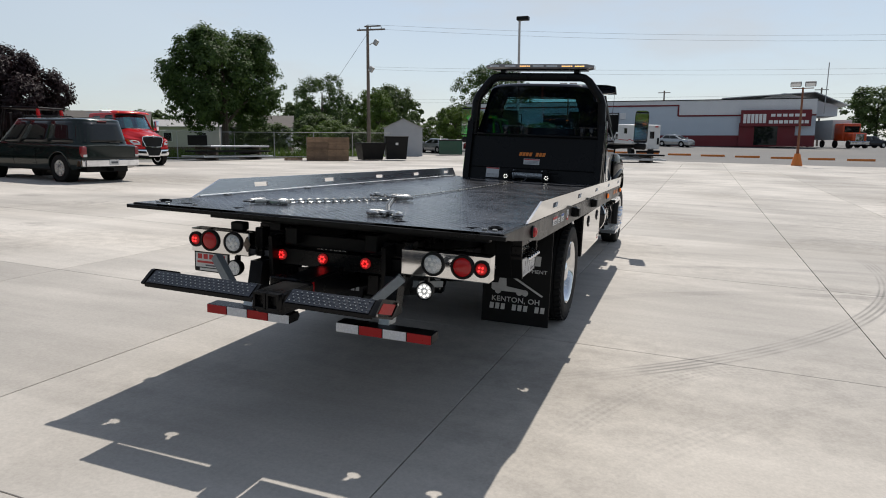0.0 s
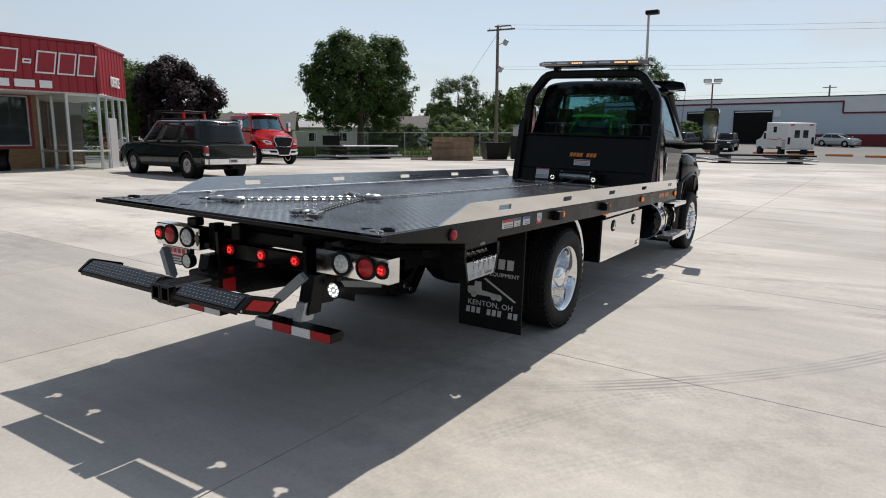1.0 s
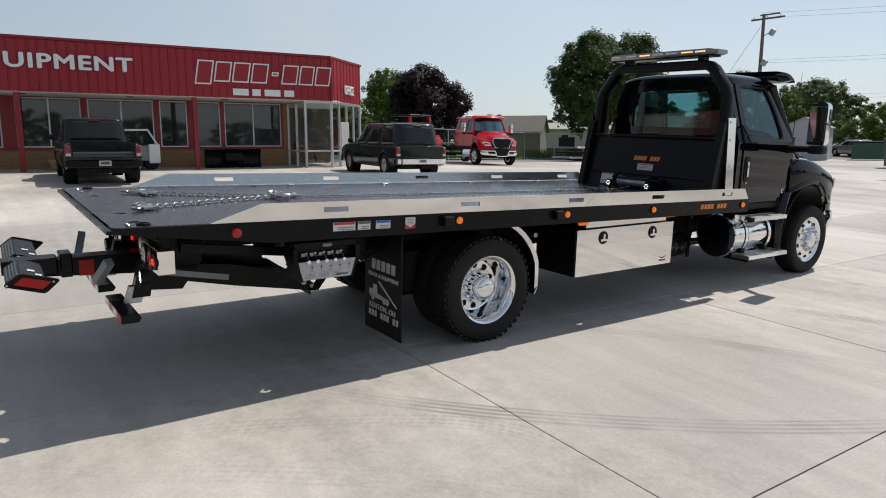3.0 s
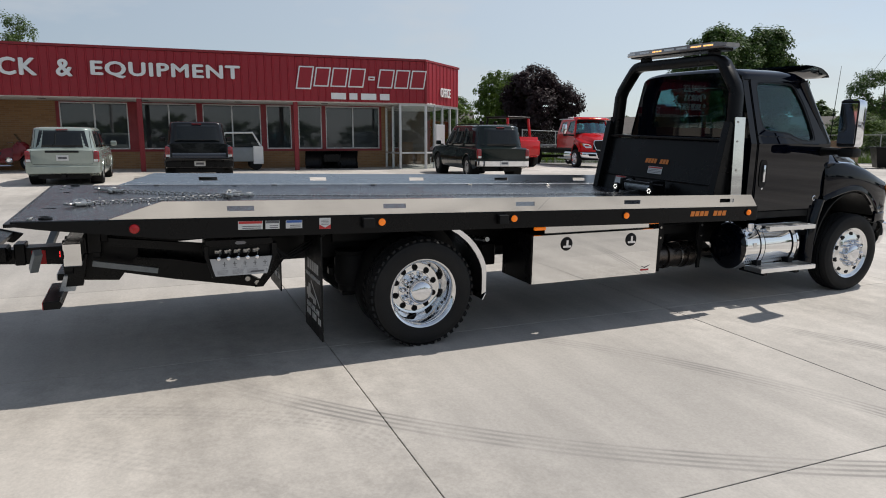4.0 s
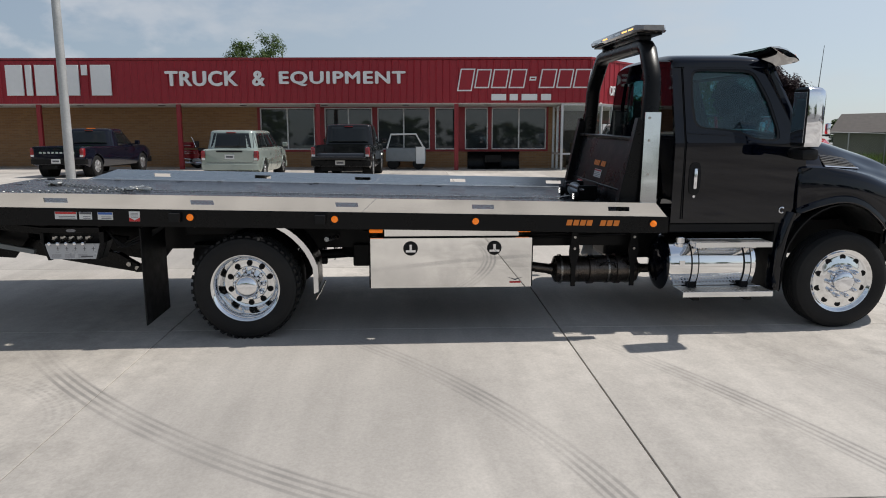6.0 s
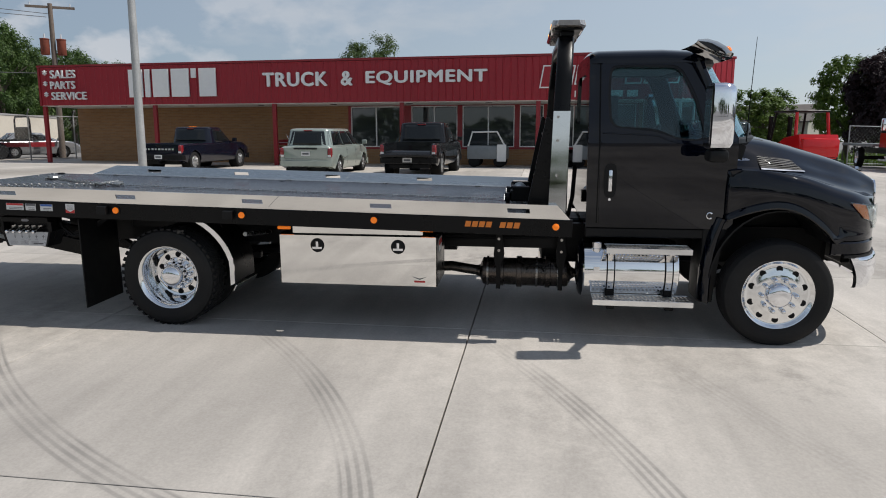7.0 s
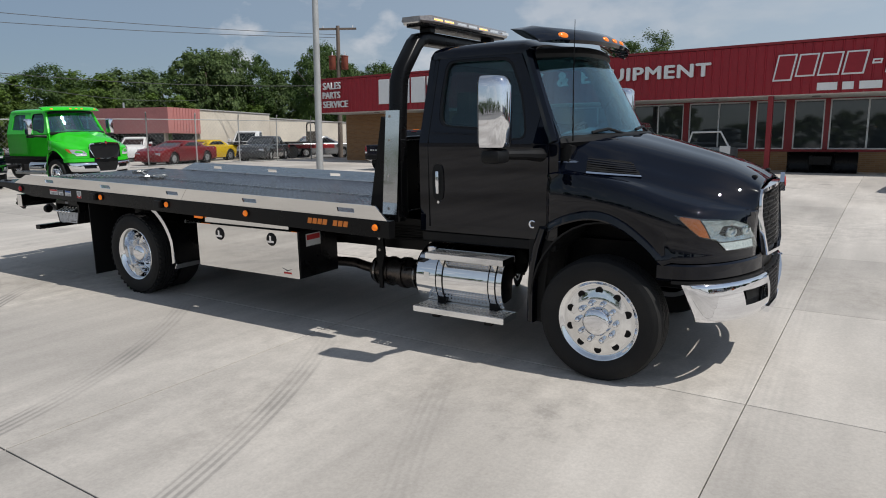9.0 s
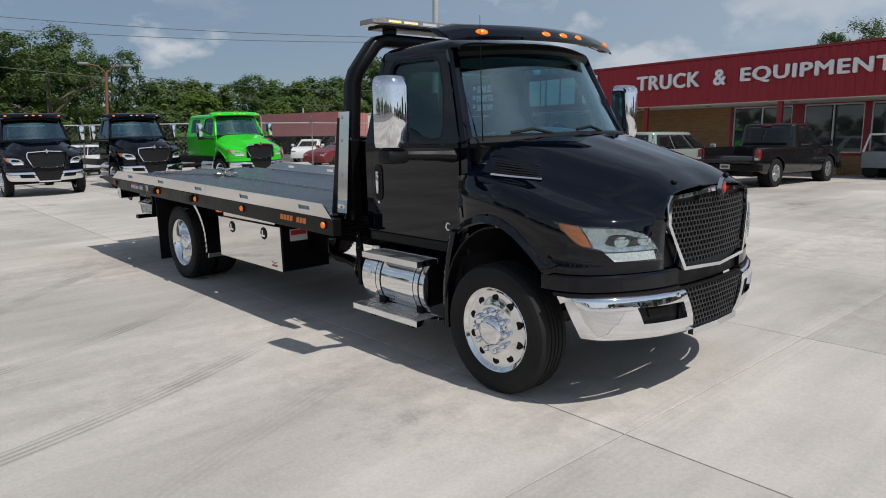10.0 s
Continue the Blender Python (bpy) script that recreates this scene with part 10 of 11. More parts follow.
for x in (-1.14, -0.4, 0.4, 1.14):
    part("rib", prism(B(), [(0.02, 0.05), (0.25, 0.05), (0.10, 0.38), (0.25, 0.72), (0.02, 0.72)], "x", x - 0.01, x + 0.01), M_BLACK, pb)
part("hitch", box(B(), -0.35, 0.4, 0.25, 0.42, 0.28, 0.62, 0.02), M_BLACK, pb)
M_TIMBER = mat("raw_timber", (0.34, 0.23, 0.11), 0.8, 0, 0.3, 3, 30, bump=0.2, stretch=(1, 4, 4), per_object=0.2)
v = bl(10.3, -1.6)
tp_root = thing("timber_pile", Matrix.Translation((v.x, v.y, gz(v.x, v.y))) @ Matrix.Rotation(radians(-93.78), 4, "Z"), "small pile of raw timber offcuts by the wall", "timber")
for k in range(9):
    part("plank", box(B(), -0.5 + 0.04 * (k % 3), 0.45 - 0.05 * (k % 4), -0.3 + 0.2 * (k % 3), -0.12 + 0.2 * (k % 3), 0.02 + 0.12 * (k // 3), 0.13 + 0.12 * (k // 3), 0.004), M_TIMBER, tp_root)

# ---- poles, lamps and wires ----
M_POLE = mat("galvanised_pole", (0.42, 0.42, 0.41), 0.5, 0.4, 0.15, 2, 30)
M_WOODPOLE = mat("weathered_pole", (0.16, 0.13, 0.105), 0.9, 0, 0.3, 2, 25, bump=0.4, stretch=(1, 1, 0.2))
M_BROWNPOLE = mat("rusty_brown_pole", (0.19, 0.075, 0.04), 0.7, 0.1, 0.25, 2, 25)
M_ORANGEP = mat("orange_base_paint", (0.62, 0.18, 0.03), 0.6, 0, 0.15, 3, 30)
M_WIRE = mat("cable", (0.10, 0.10, 0.10), 0.7, 0, 0.05)


def light_pole(x, y, h, label, base="block", head="single", r=0.075, pm=None, yaw=0, headw=0.45):
    root = thing("street_lamp", Matrix.Translation((x, y, gz(x, y))) @ Matrix.Rotation(radians(yaw), 4, "Z"), label, "lamp post")
    part("pole", tube(B(), [(0, 0, 0.3), (0, 0, h)], [r, r * 0.62], 14), pm or M_POLE, root, smooth=True)
    if base == "block":
        part("base", box(B(), -0.52, 0.52, -0.52, 0.52, -0.1, 0.62, 0.04), M_ORANGEP, root, "orange painted concrete base")
    elif base == "round":
        part("base", cyl(B(), (0, 0, 0.25), 0.28, 0.7, "z", 20, 0.03), M_POLE, root)
    else:
        part("base", revolve(B(), [(0.42, -0.1), (0.40, 0.1), (0.20, 0.95), (0, 0.95)], (0, 0, 0), "z", 16), M_ORANGEP, root, "orange cone base")
    if head == "single":
        part("lamp_head", box(B(), -0.15, 0.55, -0.2, 0.2, h - 0.02, h + 0.2, 0.03), M_FRAME, root)
    elif head == "double":
        part("cross_bar", box(B(), -0.75, 0.75, -0.03, 0.03, h - 0.1, h - 0.03), pm or M_POLE, root)
        for s in (1, -1):
            m = Matrix.Translation((s * 0.5, 0, h + 0.25)) @ Matrix.Rotation(0.25, 4, "X")
            part("lamp_head", obox(B(), m, 0.75, 0.5, 0.32, 0.03), M_FRAME, root, "box floodlight head")
            part("lens", obox(B(), m @ Matrix.Translation((0, -0.255, 0)), 0.66, 0.01, 0.25), M_CLEAR, root)
    return root


light_pole(-9.45, -5.9, 11.5, "tall pale steel light pole in the yard", "round", "none", 0.10)
light_pole(-8.5, 33.0, 8.45, "tall pale steel light pole on an orange base", "block", "single", 0.10)
light_pole(-11.5, 67.9, 6.8, "brown pole with two box floodlights and an orange base", "cone", "double", 0.11, M_BROWNPOLE, 15)
light_pole(9.1, 53.0, 6.0, "brown pole with two box floodlights and an orange base", "cone", "double", 0.11, M_BROWNPOLE, -10)
# utility pole with fittings
up = thing("utility_pole", Matrix.Translation((-24.2, 45.1, gz(-24.2, 45.1))), "weathered wooden utility pole with floodlights", "utility pole")
part("pole", tube(B(), [(0, 0, -0.2), (0.05, 0, 10.7)], [0.17, 0.11], 12), M_WOODPOLE, up, smooth=True)
part("cross_arm", obox(B(), Matrix.Translation((0.35, 0, 10.35)) @ Matrix.Rotation(0.1, 4, "Z"), 2.4, 0.1, 0.12), M_WOODPOLE, up)
part("cross_arm", obox(B(), Matrix.Translation((0.5, 0, 10.62)) @ Matrix.Rotation(0.1, 4, "Z"), 1.4, 0.08, 0.10), M_WOODPOLE, up)
for z, s in ((9.1, 1), (7.0, 1)):
    part("flood_arm", tube(B(), [(0.05, 0, z), (0.7 * s, -0.1, z + 0.25)], 0.03, 6), M_POLE, up)
    part("flood_lamp", obox(B(), Matrix.Translation((0.85 * s if z > 8 else 0.4, -0.15, z + 0.2)) @ Matrix.Rotation(0.6, 4, "Y"), 0.35, 0.3, 0.45, 0.04), M_POLE, up, "grey floodlight")
for k in range(3):
    part("insulator", cyl(B(), (-0.7 + k * 1.0, 0.0, 10.48), 0.04, 0.14, "z", 8), M_CLEAR, up)
# transformer pole by the shop
xp = thing("utility_pole", Matrix.Translation((-31.0, -23.8, gz(-31, -23.8))), "wooden utility pole with two rusty transformers", "utility pole")
part("pole", tube(B(), [(0, 0, -0.2), (0, 0, 8.7)], [0.17, 0.12], 12), M_WOODPOLE, xp, smooth=True)
part("cross_arm", obox(B(), Matrix.Translation((0, 0, 8.5)) @ Matrix.Rotation(radians(118), 4, "Z"), 2.5, 0.1, 0.13), M_WOODPOLE, xp)
M_RUST = mat("rusty_transformer", (0.22, 0.06, 0.035), 0.75, 0.2, 0.35, 4, 30, bump=0.2)
for s in (1, -1):
    c = (math.cos(radians(118)) * 0.42 * s, math.sin(radians(118)) * 0.42 * s, 6.3)
    part("transformer", revolve(B(), [(0, -0.45), (0.22, -0.45), (0.24, -0.42), (0.24, 0.38), (0.26, 0.40), (0.26, 0.45), (0, 0.5)], c, "z", 18), M_RUST, xp, "rust-red transformer can", True)
    part("bushing", cyl(B(), (c[0], c[1], 6.9), 0.04, 0.25, "z", 8), M_CLEAR, xp)
    part("insulator", cyl(B(), (c[0] * 2.4, c[1] * 2.4, 8.64), 0.04, 0.16, "z", 8), M_CLEAR, xp)
# two-armed old lamp at the south side
ol = thing("street_lamp", Matrix.Translation((-9.0, -34.5, gz(-9, -34.5))), "rusty pole with two cobra-head lamps", "lamp post")
part("pole", tube(B(), [(0.25, 0, 0), (0.0, 0, 5.5)], 0.09, 10), M_BROWNPOLE, ol, smooth=True)
for s in (1, -1):
    part("arm", tube(B(), [(0, 0, 5.4), (s * 0.4, -s * 0.1, 5.8), (s * 0.9, -s * 0.2, 5.9)], 0.04, 8), M_BROWNPOLE, ol, smooth=True)
    part("lamp_head", obox(B(), Matrix.Translation((s * 1.15, -s * 0.25, 5.9)) @ Matrix.Rotation(-0.2, 4, "Z"), 0.6, 0.24, 0.15, 0.05), M_GREYBAR, ol)


def wire(a, b, sag, r=0.012, parent=None):
    a, b = Vector(a), Vector(b)
    pts = [a.lerp(b, k / 16) - Vector((0, 0, sag * 4 * (k / 16) * (1 - k / 16))) for k in range(17)]
    o = part("overhead_wire", tube(B(), pts, r, 5), M_WIRE, parent)
    if parent is None:
        tagged(o, "thin black overhead cable between poles", "cable", "overhead cables")
    return o


wire((-24.2, 45.1, 10.95), (60, 75, 12.5), 1.5, 0.007)
wire((-23.8, 45.1, 10.6), (60, 74, 12.0), 1.6, 0.007)
wire((-24.2, 45.1, 7.6), (60, 60, 8.2), 1.0, 0.006)
wire((-24.2, 45.1, 7.4), (60, 60.3, 7.8), 1.1, 0.006)
wire((-24.2, 45.1, 10.2), (-30.5, 49, 5.5), 0.0, 0.012)
wire((-31, -23.8, 5.6), (-13.0, -43.0, 6.6), 0.5, 0.02)
wire((-31, -23.8, 8.9), (25, -56, 12.5), 1.5, 0.018)
wire((-31.3, -24.3, 8.8), (25, -58, 11.5), 1.5, 0.018)
wire((-9, -34.5, 5.6), (25, -30, 8.5), 0.6, 0.02)
wire((-9, -34.5, 6.0), (-40, -50, 6.0), 0.8, 0.018)
wire((-60, 118, 9.5), (70, 118, 9.5), 0.6, 0.012)
wire((-60, 118.1, 8.9), (70, 118.1, 8.9), 0.6, 0.012)
for x, y, h in ((-60.0, 118, 9.9), (-3.5, 118, 9.0), (20.5, 118, 9.3), (58.0, 118, 9), (70.0, 118, 9.9)):
    o = thing("utility_pole", Matrix.Translation((x, y, gz(x, y))), "distant wooden utility pole", "utility pole", "distant poles")
    part("pole", tube(B(), [(0, 0, 0), (0, 0, h)], [0.16, 0.12], 8), M_WOODPOLE, o)
    part("cross_arm", box(B(), -1.0, 1.0, -0.05, 0.05, h - 0.4, h - 0.28), M_WOODPOLE, o)
mast = thing("radio_mast", Matrix.Translation((17.6, 96, 1.1)), "thin pole antenna behind the metal shop", "antenna")
part("mast", tube(B(), [(0, 0, 4), (0.1, 0, 10.6)], 0.06, 6), M_POLE, mast)

# ---- fences ----
def fence(name, pts, h, label, arms=False, spacing=3.0, screen=False):
    root = thing(name, Matrix.Identity(4), label, "fence")
    for (x0, y0), (x1, y1) in zip(pts, pts[1:]):
        L = math.hypot(x1 - x0, y1 - y0)
        n = max(1, round(L / spacing))
        for k in range(n + 1):
            x, y = x0 + (x1 - x0) * k / n, y0 + (y1 - y0) * k / n
            z = gz(x, y)
            pl = [(x, y, z - 0.1), (x, y, z + h)] + ([(x + 0.12, y + 0.18, z + h + 0.28)] if arms else [])
            part("post", tube(B(), pl, 0.032, 8), M_POLE, root)
        for zz in (h - 0.04, 0.06):
            pl = [(x0 + (x1 - x0) * k / n, y0 + (y1 - y0) * k / n, gz(x0 + (x1 - x0) * k / n, y0 + (y1 - y0) * k / n) + zz) for k in range(n + 1)]
            part("rail", tube(B(), pl, 0.022, 6), M_POLE, root)
        # woven wire, joined
        bm = B()
        m = int(L / 0.22)
        dx, dy = (x1 - x0) / L, (y1 - y0) / L
        for k in range(-int(h / 0.22), m):
            for sgn in (1, -1):
                a0 = max(0.0, k * 0.22)
                za = (a0 - k * 0.22)
                a1 = min(L, k * 0.22 + h)
                zb = (a1 - k * 0.22)
                if a1 - a0 < 0.1:
                    continue
                if sgn < 0:
                    za, zb = h - za, h - zb
                p0 = Vector((x0 + dx * a0, y0 + dy * a0, gz(x0 + dx * a0, y0 + dy * a0) + za))
                p1 = Vector((x0 + dx * a1, y0 + dy * a1, gz(x0 + dx * a1, y0 + dy * a1) + zb))
                tube(bm, [p0, p1], 0.0022, 3)
        o = part("wire_mesh", bm, M_POLE, root)
        o["kind"] = "stuff"
    return root


fence("chain_link_fence", [(-33.0, 20.5), (-36.5, 33.0), (-34.6, 41.0), (-22.8, 46.5)], 2.1, "grey chain-link fence round the yard")
fence("security_fence", [(-34.0, -20.0), (-26.5, -22.3), (-15.5, -22.6), (-5.0, -24.5), (12.0, -26.0)], 2.35, "tall galvanised chain-link fence with angled tops", True)
fence("far_fence", [(-18, 76), (-40, 74)], 1.9, "far chain-link fence by the lot", False, 4.0)
# tall weeds at the fence foot
bm = B()
rnd = random.Random(9)
vs, fs = [], []
for k in range(5200):
    f = rnd.random()
    seg = rnd.choice((((-34.0, 21.5), (-37.6, 33.5)), ((-37.6, 33.5), (-35.4, 41.8)), ((-35.4, 41.8), (-24.0, 47.0)), ((-60, 24), (-37, 34))))
    x = seg[0][0] + (seg[1][0] - seg[0][0]) * f + rnd.uniform(-1.0, 0.6)
    y = seg[0][1] + (seg[1][1] - seg[0][1]) * f + rnd.uniform(-0.5, 1.0)
    z = gz(x, y) - 0.06
    hh, w = rnd.uniform(0.35, 1.0), rnd.uniform(0.03, 0.07)
    a = rnd.uniform(0, 6.28)
    i = len(vs)
    lx, ly = rnd.uniform(-0.25, 0.25), rnd.uniform(-0.25, 0.25)
    vs += [(x - w * math.cos(a), y - w * math.sin(a), z), (x + w * math.cos(a), y + w * math.sin(a), z), (x + lx, y + ly, z + hh)]
    fs.append((i, i + 1, i + 2))
bm.free()
me = bpy.data.meshes.new("weeds")
me.from_pydata(vs, [], fs)
me.materials.append(M_LEAF2)
tagged(new("weeds", me), "tall green weeds along the fence", "weeds", kind="stuff")
bm = B()
edge = [(-33.2, 20.8), (-34.4, 25), (-35.6, 29.2), (-36.7, 33.2), (-35.9, 37), (-35.0, 41.2), (-31.0, 43.3), (-27.0, 45.2), (-23.0, 47.0)]
rows = [[bm.verts.new((x - d, y + 0.35 * d, gz(x - d, y + 0.35 * d) - 0.015)) for d in (0, 2, 5, 9, 14, 20, 28, 40)] for x, y in edge]
for a, b in zip(rows, rows[1:]):
    for k in range(7):
        bm.faces.new((a[k], a[k + 1], b[k + 1], b[k]))
tagged(part("lawn", bm, M_GRASS, smooth=True), "green mown lawn beyond the fence", "grass", kind="structure")

# ---- stacked steel decks, crates, bins ----
def deck_stack(x, y, yaw, n, L, label):
    root = thing("steel_deck_stack", stand(x, y, yaw), label, "steel decks")
    for k in range(n):
        z = 0.18 + 0.36 * k
        part("deck", box(B(), -1.2, 1.2, -L / 2 + 0.3 * k, L / 2 - 0.2 * k, z, z + 0.12, 0.01), M_GALV if k % 2 == 0 else M_FRAME, root)
        for yy in (-L / 2 + 1.2, L / 2 - 1.2):
            part("skid", box(B(), -1.1, 1.1, yy - 0.1, yy + 0.1, z - 0.18, z), M_WOODPOLE, root)
    part("red_strip", box(B(), -1.23, -1.2, -1.0, 1.0, 0.18 + 0.36 * (n - 1), 0.26 + 0.36 * (n - 1)), M_REDTRIM, root)
    part("headboard", box(B(), -1.0, 1.0, -L / 2 + 0.4, -L / 2 + 0.5, 0.3 + 0.36 * (n - 1), 1.0 + 0.36 * (n - 1), 0.02), M_FRAME, root)
    return root


deck_stack(-30.6, 35.0, -12, 3, 6.4, "stack of rusty steel truck decks by the fence")
deck_stack(-4.4, 49.5, -62, 2, 7.5, "low steel truck decks lying on the concrete")
deck_stack(-11.5, 48.0, -66, 2, 7.5, "low steel truck decks lying on the concrete")
deck_stack(31.5, 62.0, -85, 3, 7.5, "stack of steel truck decks at the edge of the lot")
M_CRATE = mat("weathered_crate", (0.22, 0.145, 0.09), 0.85, 0, 0.45, 2.5, 30, bump=0.3, dirt=(0.10, 0.07, 0.05), dirt_amount=0.5, per_object=0.25)


def crate(x, y, z, yaw):
    root = thing("crate", Matrix.Translation((x, y, gz(x, y) + z)) @ Matrix.Rotation(radians(yaw), 4, "Z"), "weathered brown plank crate in a stack", "crate", "stack of crates")
    for k in range(5):
        zz = 0.02 + 0.16 * k
        for s in (1, -1):
            part("plank", box(B(), -0.70, 0.70, s * 0.68, s * 0.72, zz, zz + 0.15, 0.004), M_CRATE, root)
            part("plank", box(B(), s * 0.70, s * 0.74, -0.72, 0.72, zz, zz + 0.15, 0.004), M_CRATE, root)
    part("lid", box(B(), -0.72, 0.72, -0.70, 0.70, 0.80, 0.83, 0.004), M_CRATE, root)


for k in range(2):
    for j in range(2):
        crate(-24.0 + 1.30 * k + 0.03 * j, 36.3 + 0.75 * k, 0.83 * j, 30 + 3 * j - 2 * k)
bn = thing("waste_bin", stand(-21.2, 39.2, 46), "dark open steel waste skip", "skip")
part("body", loft(B(), [[(-w, -d, z), (w, -d, z), (w, d, z), (-w, d, z)] for w, d, z in ((0.75, 0.6, 0.05), (0.95, 0.8, 1.25))]), M_FRAME, bn)
part("rim", box(B(), -1.0, 1.0, -0.85, 0.85, 1.22, 1.30, 0.01), M_FRAME, bn)
for x, y, w in ((-19.65, 40.4, 0.85), (-13.2, 42.2, 0.8)):
    bn = thing("dumpster", stand(x, y, 30), "tall black plastic dumpster", "dumpster", "black dumpsters")
    part("body", loft(B(), [[(-a, -d, z), (a, -d, z), (a, d, z), (-a, d, z)] for a, d, z in ((w * 0.85, 0.6, 0.1), (w, 0.75, 1.7))]), M_PLASTIC, bn)
    part("lid", box(B(), -w - 0.03, w + 0.03, -0.8, 0.8, 1.70, 1.80, 0.03), M_PLASTIC, bn)
    part("sticker", box(B(), -0.1, 0.1, -0.745, -0.735, 1.15, 1.32), M_PAPER, bn)
pile = thing("pallet_pile", stand(-25.2, 35.0, 40), "low pile of broken pallets", "pallets")
for k in range(6):
    part("plank", box(B(), -0.6, 0.6, -0.5 + 0.2 * (k % 3), -0.36 + 0.2 * (k % 3), 0.03 + 0.1 * (k // 3), 0.11 + 0.1 * (k // 3), 0.004), M_CRATE, pile)
gd = thing("dumpster", stand(-20.4, 55.0, 20), "dark green steel dumpster in the lot", "dumpster")
part("body", box(B(), -1.1, 1.1, -0.8, 0.8, 0.1, 1.4, 0.03), paint("dumpster_green", (0.012, 0.07, 0.045), 0.1), gd)
part("lid", box(B(), -1.15, 1.15, -0.85, 0.85, 1.4, 1.48, 0.02), M_PLASTIC, gd)
# shed with a low gable
M_SHED = mat("pale_grey_siding", (0.42, 0.43, 0.45), 0.6, 0, 0.06, 2, 20)
sh = thing("storage_shed", stand(-24.6, 53.5, 22), "pale grey gabled storage shed", "shed")
part("wall", prism(B(), [(-1.75, 0), (1.75, 0), (1.75, 2.55), (0, 3.35), (-1.75, 2.55)], "y", -2.5, 2.5), M_SHED, sh)
for s in (1, -1):
    part("roof", loft(B(), [[(0, y, 3.37), (s * 1.9, y, 2.50), (s * 1.9, y, 2.56), (0, y, 3.43)] for y in (-2.6, 2.6)]), M_ROOFING, sh)

# ---- houses beyond the lawn ----
def house(x, y, yaw, L, D, h, ridge, wall, roofm, label, name="house", windows=3):
    root = thing(name, Matrix.Translation((x, y, gz(x, y) - 0.05)) @ Matrix.Rotation(radians(yaw), 4, "Z"), label, "house")
    part("wall", prism(B(), [(-D / 2, 0), (D / 2, 0), (D / 2, h), (0, ridge - 0.1), (-D / 2, h)], "x", -L / 2, L / 2), wall, root)
    part("skirting", box(B(), -L / 2 - 0.02, L / 2 + 0.02, -D / 2 - 0.02, D / 2 + 0.02, 0, 0.6), M_BRICKD, root)
    for s in (1, -1):
        part("roof", loft(B(), [[(xx, 0, ridge - 0.06), (xx, s * (D / 2 + 0.35), h - 0.18), (xx, s * (D / 2 + 0.35), h - 0.08), (xx, 0, ridge + 0.04)] for xx in (-L / 2 - 0.3, L / 2 + 0.3)]), roofm, root)
    for k in range(windows):
        xx = -L / 2 + L * (k + 0.5) / windows
        for s in (1, -1):
            w = part("window", box(B(), xx - 0.5, xx + 0.5, s * (D / 2), s * (D / 2 + 0.05), 1.2, 2.3, 0.01), M_WHITE, root)
            part("pane", box(B(), xx - 0.42, xx + 0.42, s * (D / 2 + 0.03), s * (D / 2 + 0.06), 1.28, 2.22), M_DARKGLASS, w)
    return root


M_BRICKD = mat("dark_skirting", (0.14, 0.10, 0.085), 0.85, 0, 0.2, 4, 30)
M_SIDING = mat("cream_siding", (0.46, 0.44, 0.40), 0.6, 0, 0.08, 1.5, 20)
M_BARNWOOD = mat("grey_barn_wood", (0.20, 0.18, 0.155), 0.85, 0, 0.25, 2, 25, stretch=(4, 4, 0.3))
M_SHINGLE = mat("brown_grey_shingle", (0.135, 0.12, 0.11), 0.9, 0, 0.25, 3, 25, bump=0.3)
house(-51.2, 44.1, 40, 7.0, 5.5, 2.5, 4.1, M_BARNWOOD, M_SHINGLE, "grey wooden outbuilding with a shingled roof", windows=0)
house(-58, 57.0, 35, 15.0, 5.0, 3.0, 3.7, M_SIDING, M_ROOFING, "cream mobile home behind the lawn", windows=4)
house(-55, 22.0, 60, 10.0, 5.5, 2.9, 4.2, M_SIDING, M_SHINGLE, "cream bungalow behind the office", windows=3)
house(-52, 66.0, 30, 12.0, 6.0, 3.0, 4.4, M_SHED, M_SHINGLE, "grey house behind the trees", windows=3)

# ---- metal shop across the north lot ----
M_BLUEWALL = mat("pale_blue_siding", (0.52, 0.59, 0.66), 0.55, 0.05, 0.05, 0.6, 9)
M_WHITEWALL = mat("white_panel_wall", (0.72, 0.73, 0.74), 0.6, 0, 0.06, 0.6, 9)
M_MAROON = mat("maroon_band", (0.16, 0.014, 0.02), 0.6, 0, 0.1, 1, 10)
ns = thing("metal_shop", Matrix.Translation((0, 90.0, gz(0, 90) - 0.1)), "long pale blue metal car shop with maroon bands", "building")
X0, X1 = -30.2, 15.8
EH, ST = 6.25 - gz(0, 90) + 0.1, 4.8 - gz(0, 90) + 0.1
DT, BT = 5.2 - gz(0, 90) + 0.1, 2.27 - gz(0, 90) + 0.1
part("wall", box(B(), X0, X1, 0, 16, BT, EH), M_BLUEWALL, ns)
part("base_band", box(B(), X0 - 0.02, X1 + 0.02, -0.03, 16.03, 0, BT), M_MAROON, ns, "maroon lower wall band")
part("parapet", box(B(), X0 + 0.1, X1, -0.04, 0.6, EH, EH + 0.55), M_WHITEWALL, ns, "white upper wall panel")
part("wall_cap", box(B(), X0, X1 + 0.1, -0.10, 0.7, EH + 0.552, EH + 0.66), M_FRAME, ns, "dark metal wall cap")
part("roof", box(B(), X0, X1, 0.7, 16, EH + 0.3, EH + 0.5), M_ROOFING, ns)
part("trim", box(B(), X0 - 0.05, -0.5, -0.08, 0.0, EH - 0.16, EH + 0.04), M_MAROON, ns, "maroon eaves trim")
part("trim", box(B(), -0.65, -0.45, -0.09, 0.0, ST, EH), M_MAROON, ns)
part("trim", box(B(), -0.5, X1, -0.08, 0.0, ST - 0.08, ST + 0.12), M_MAROON, ns)
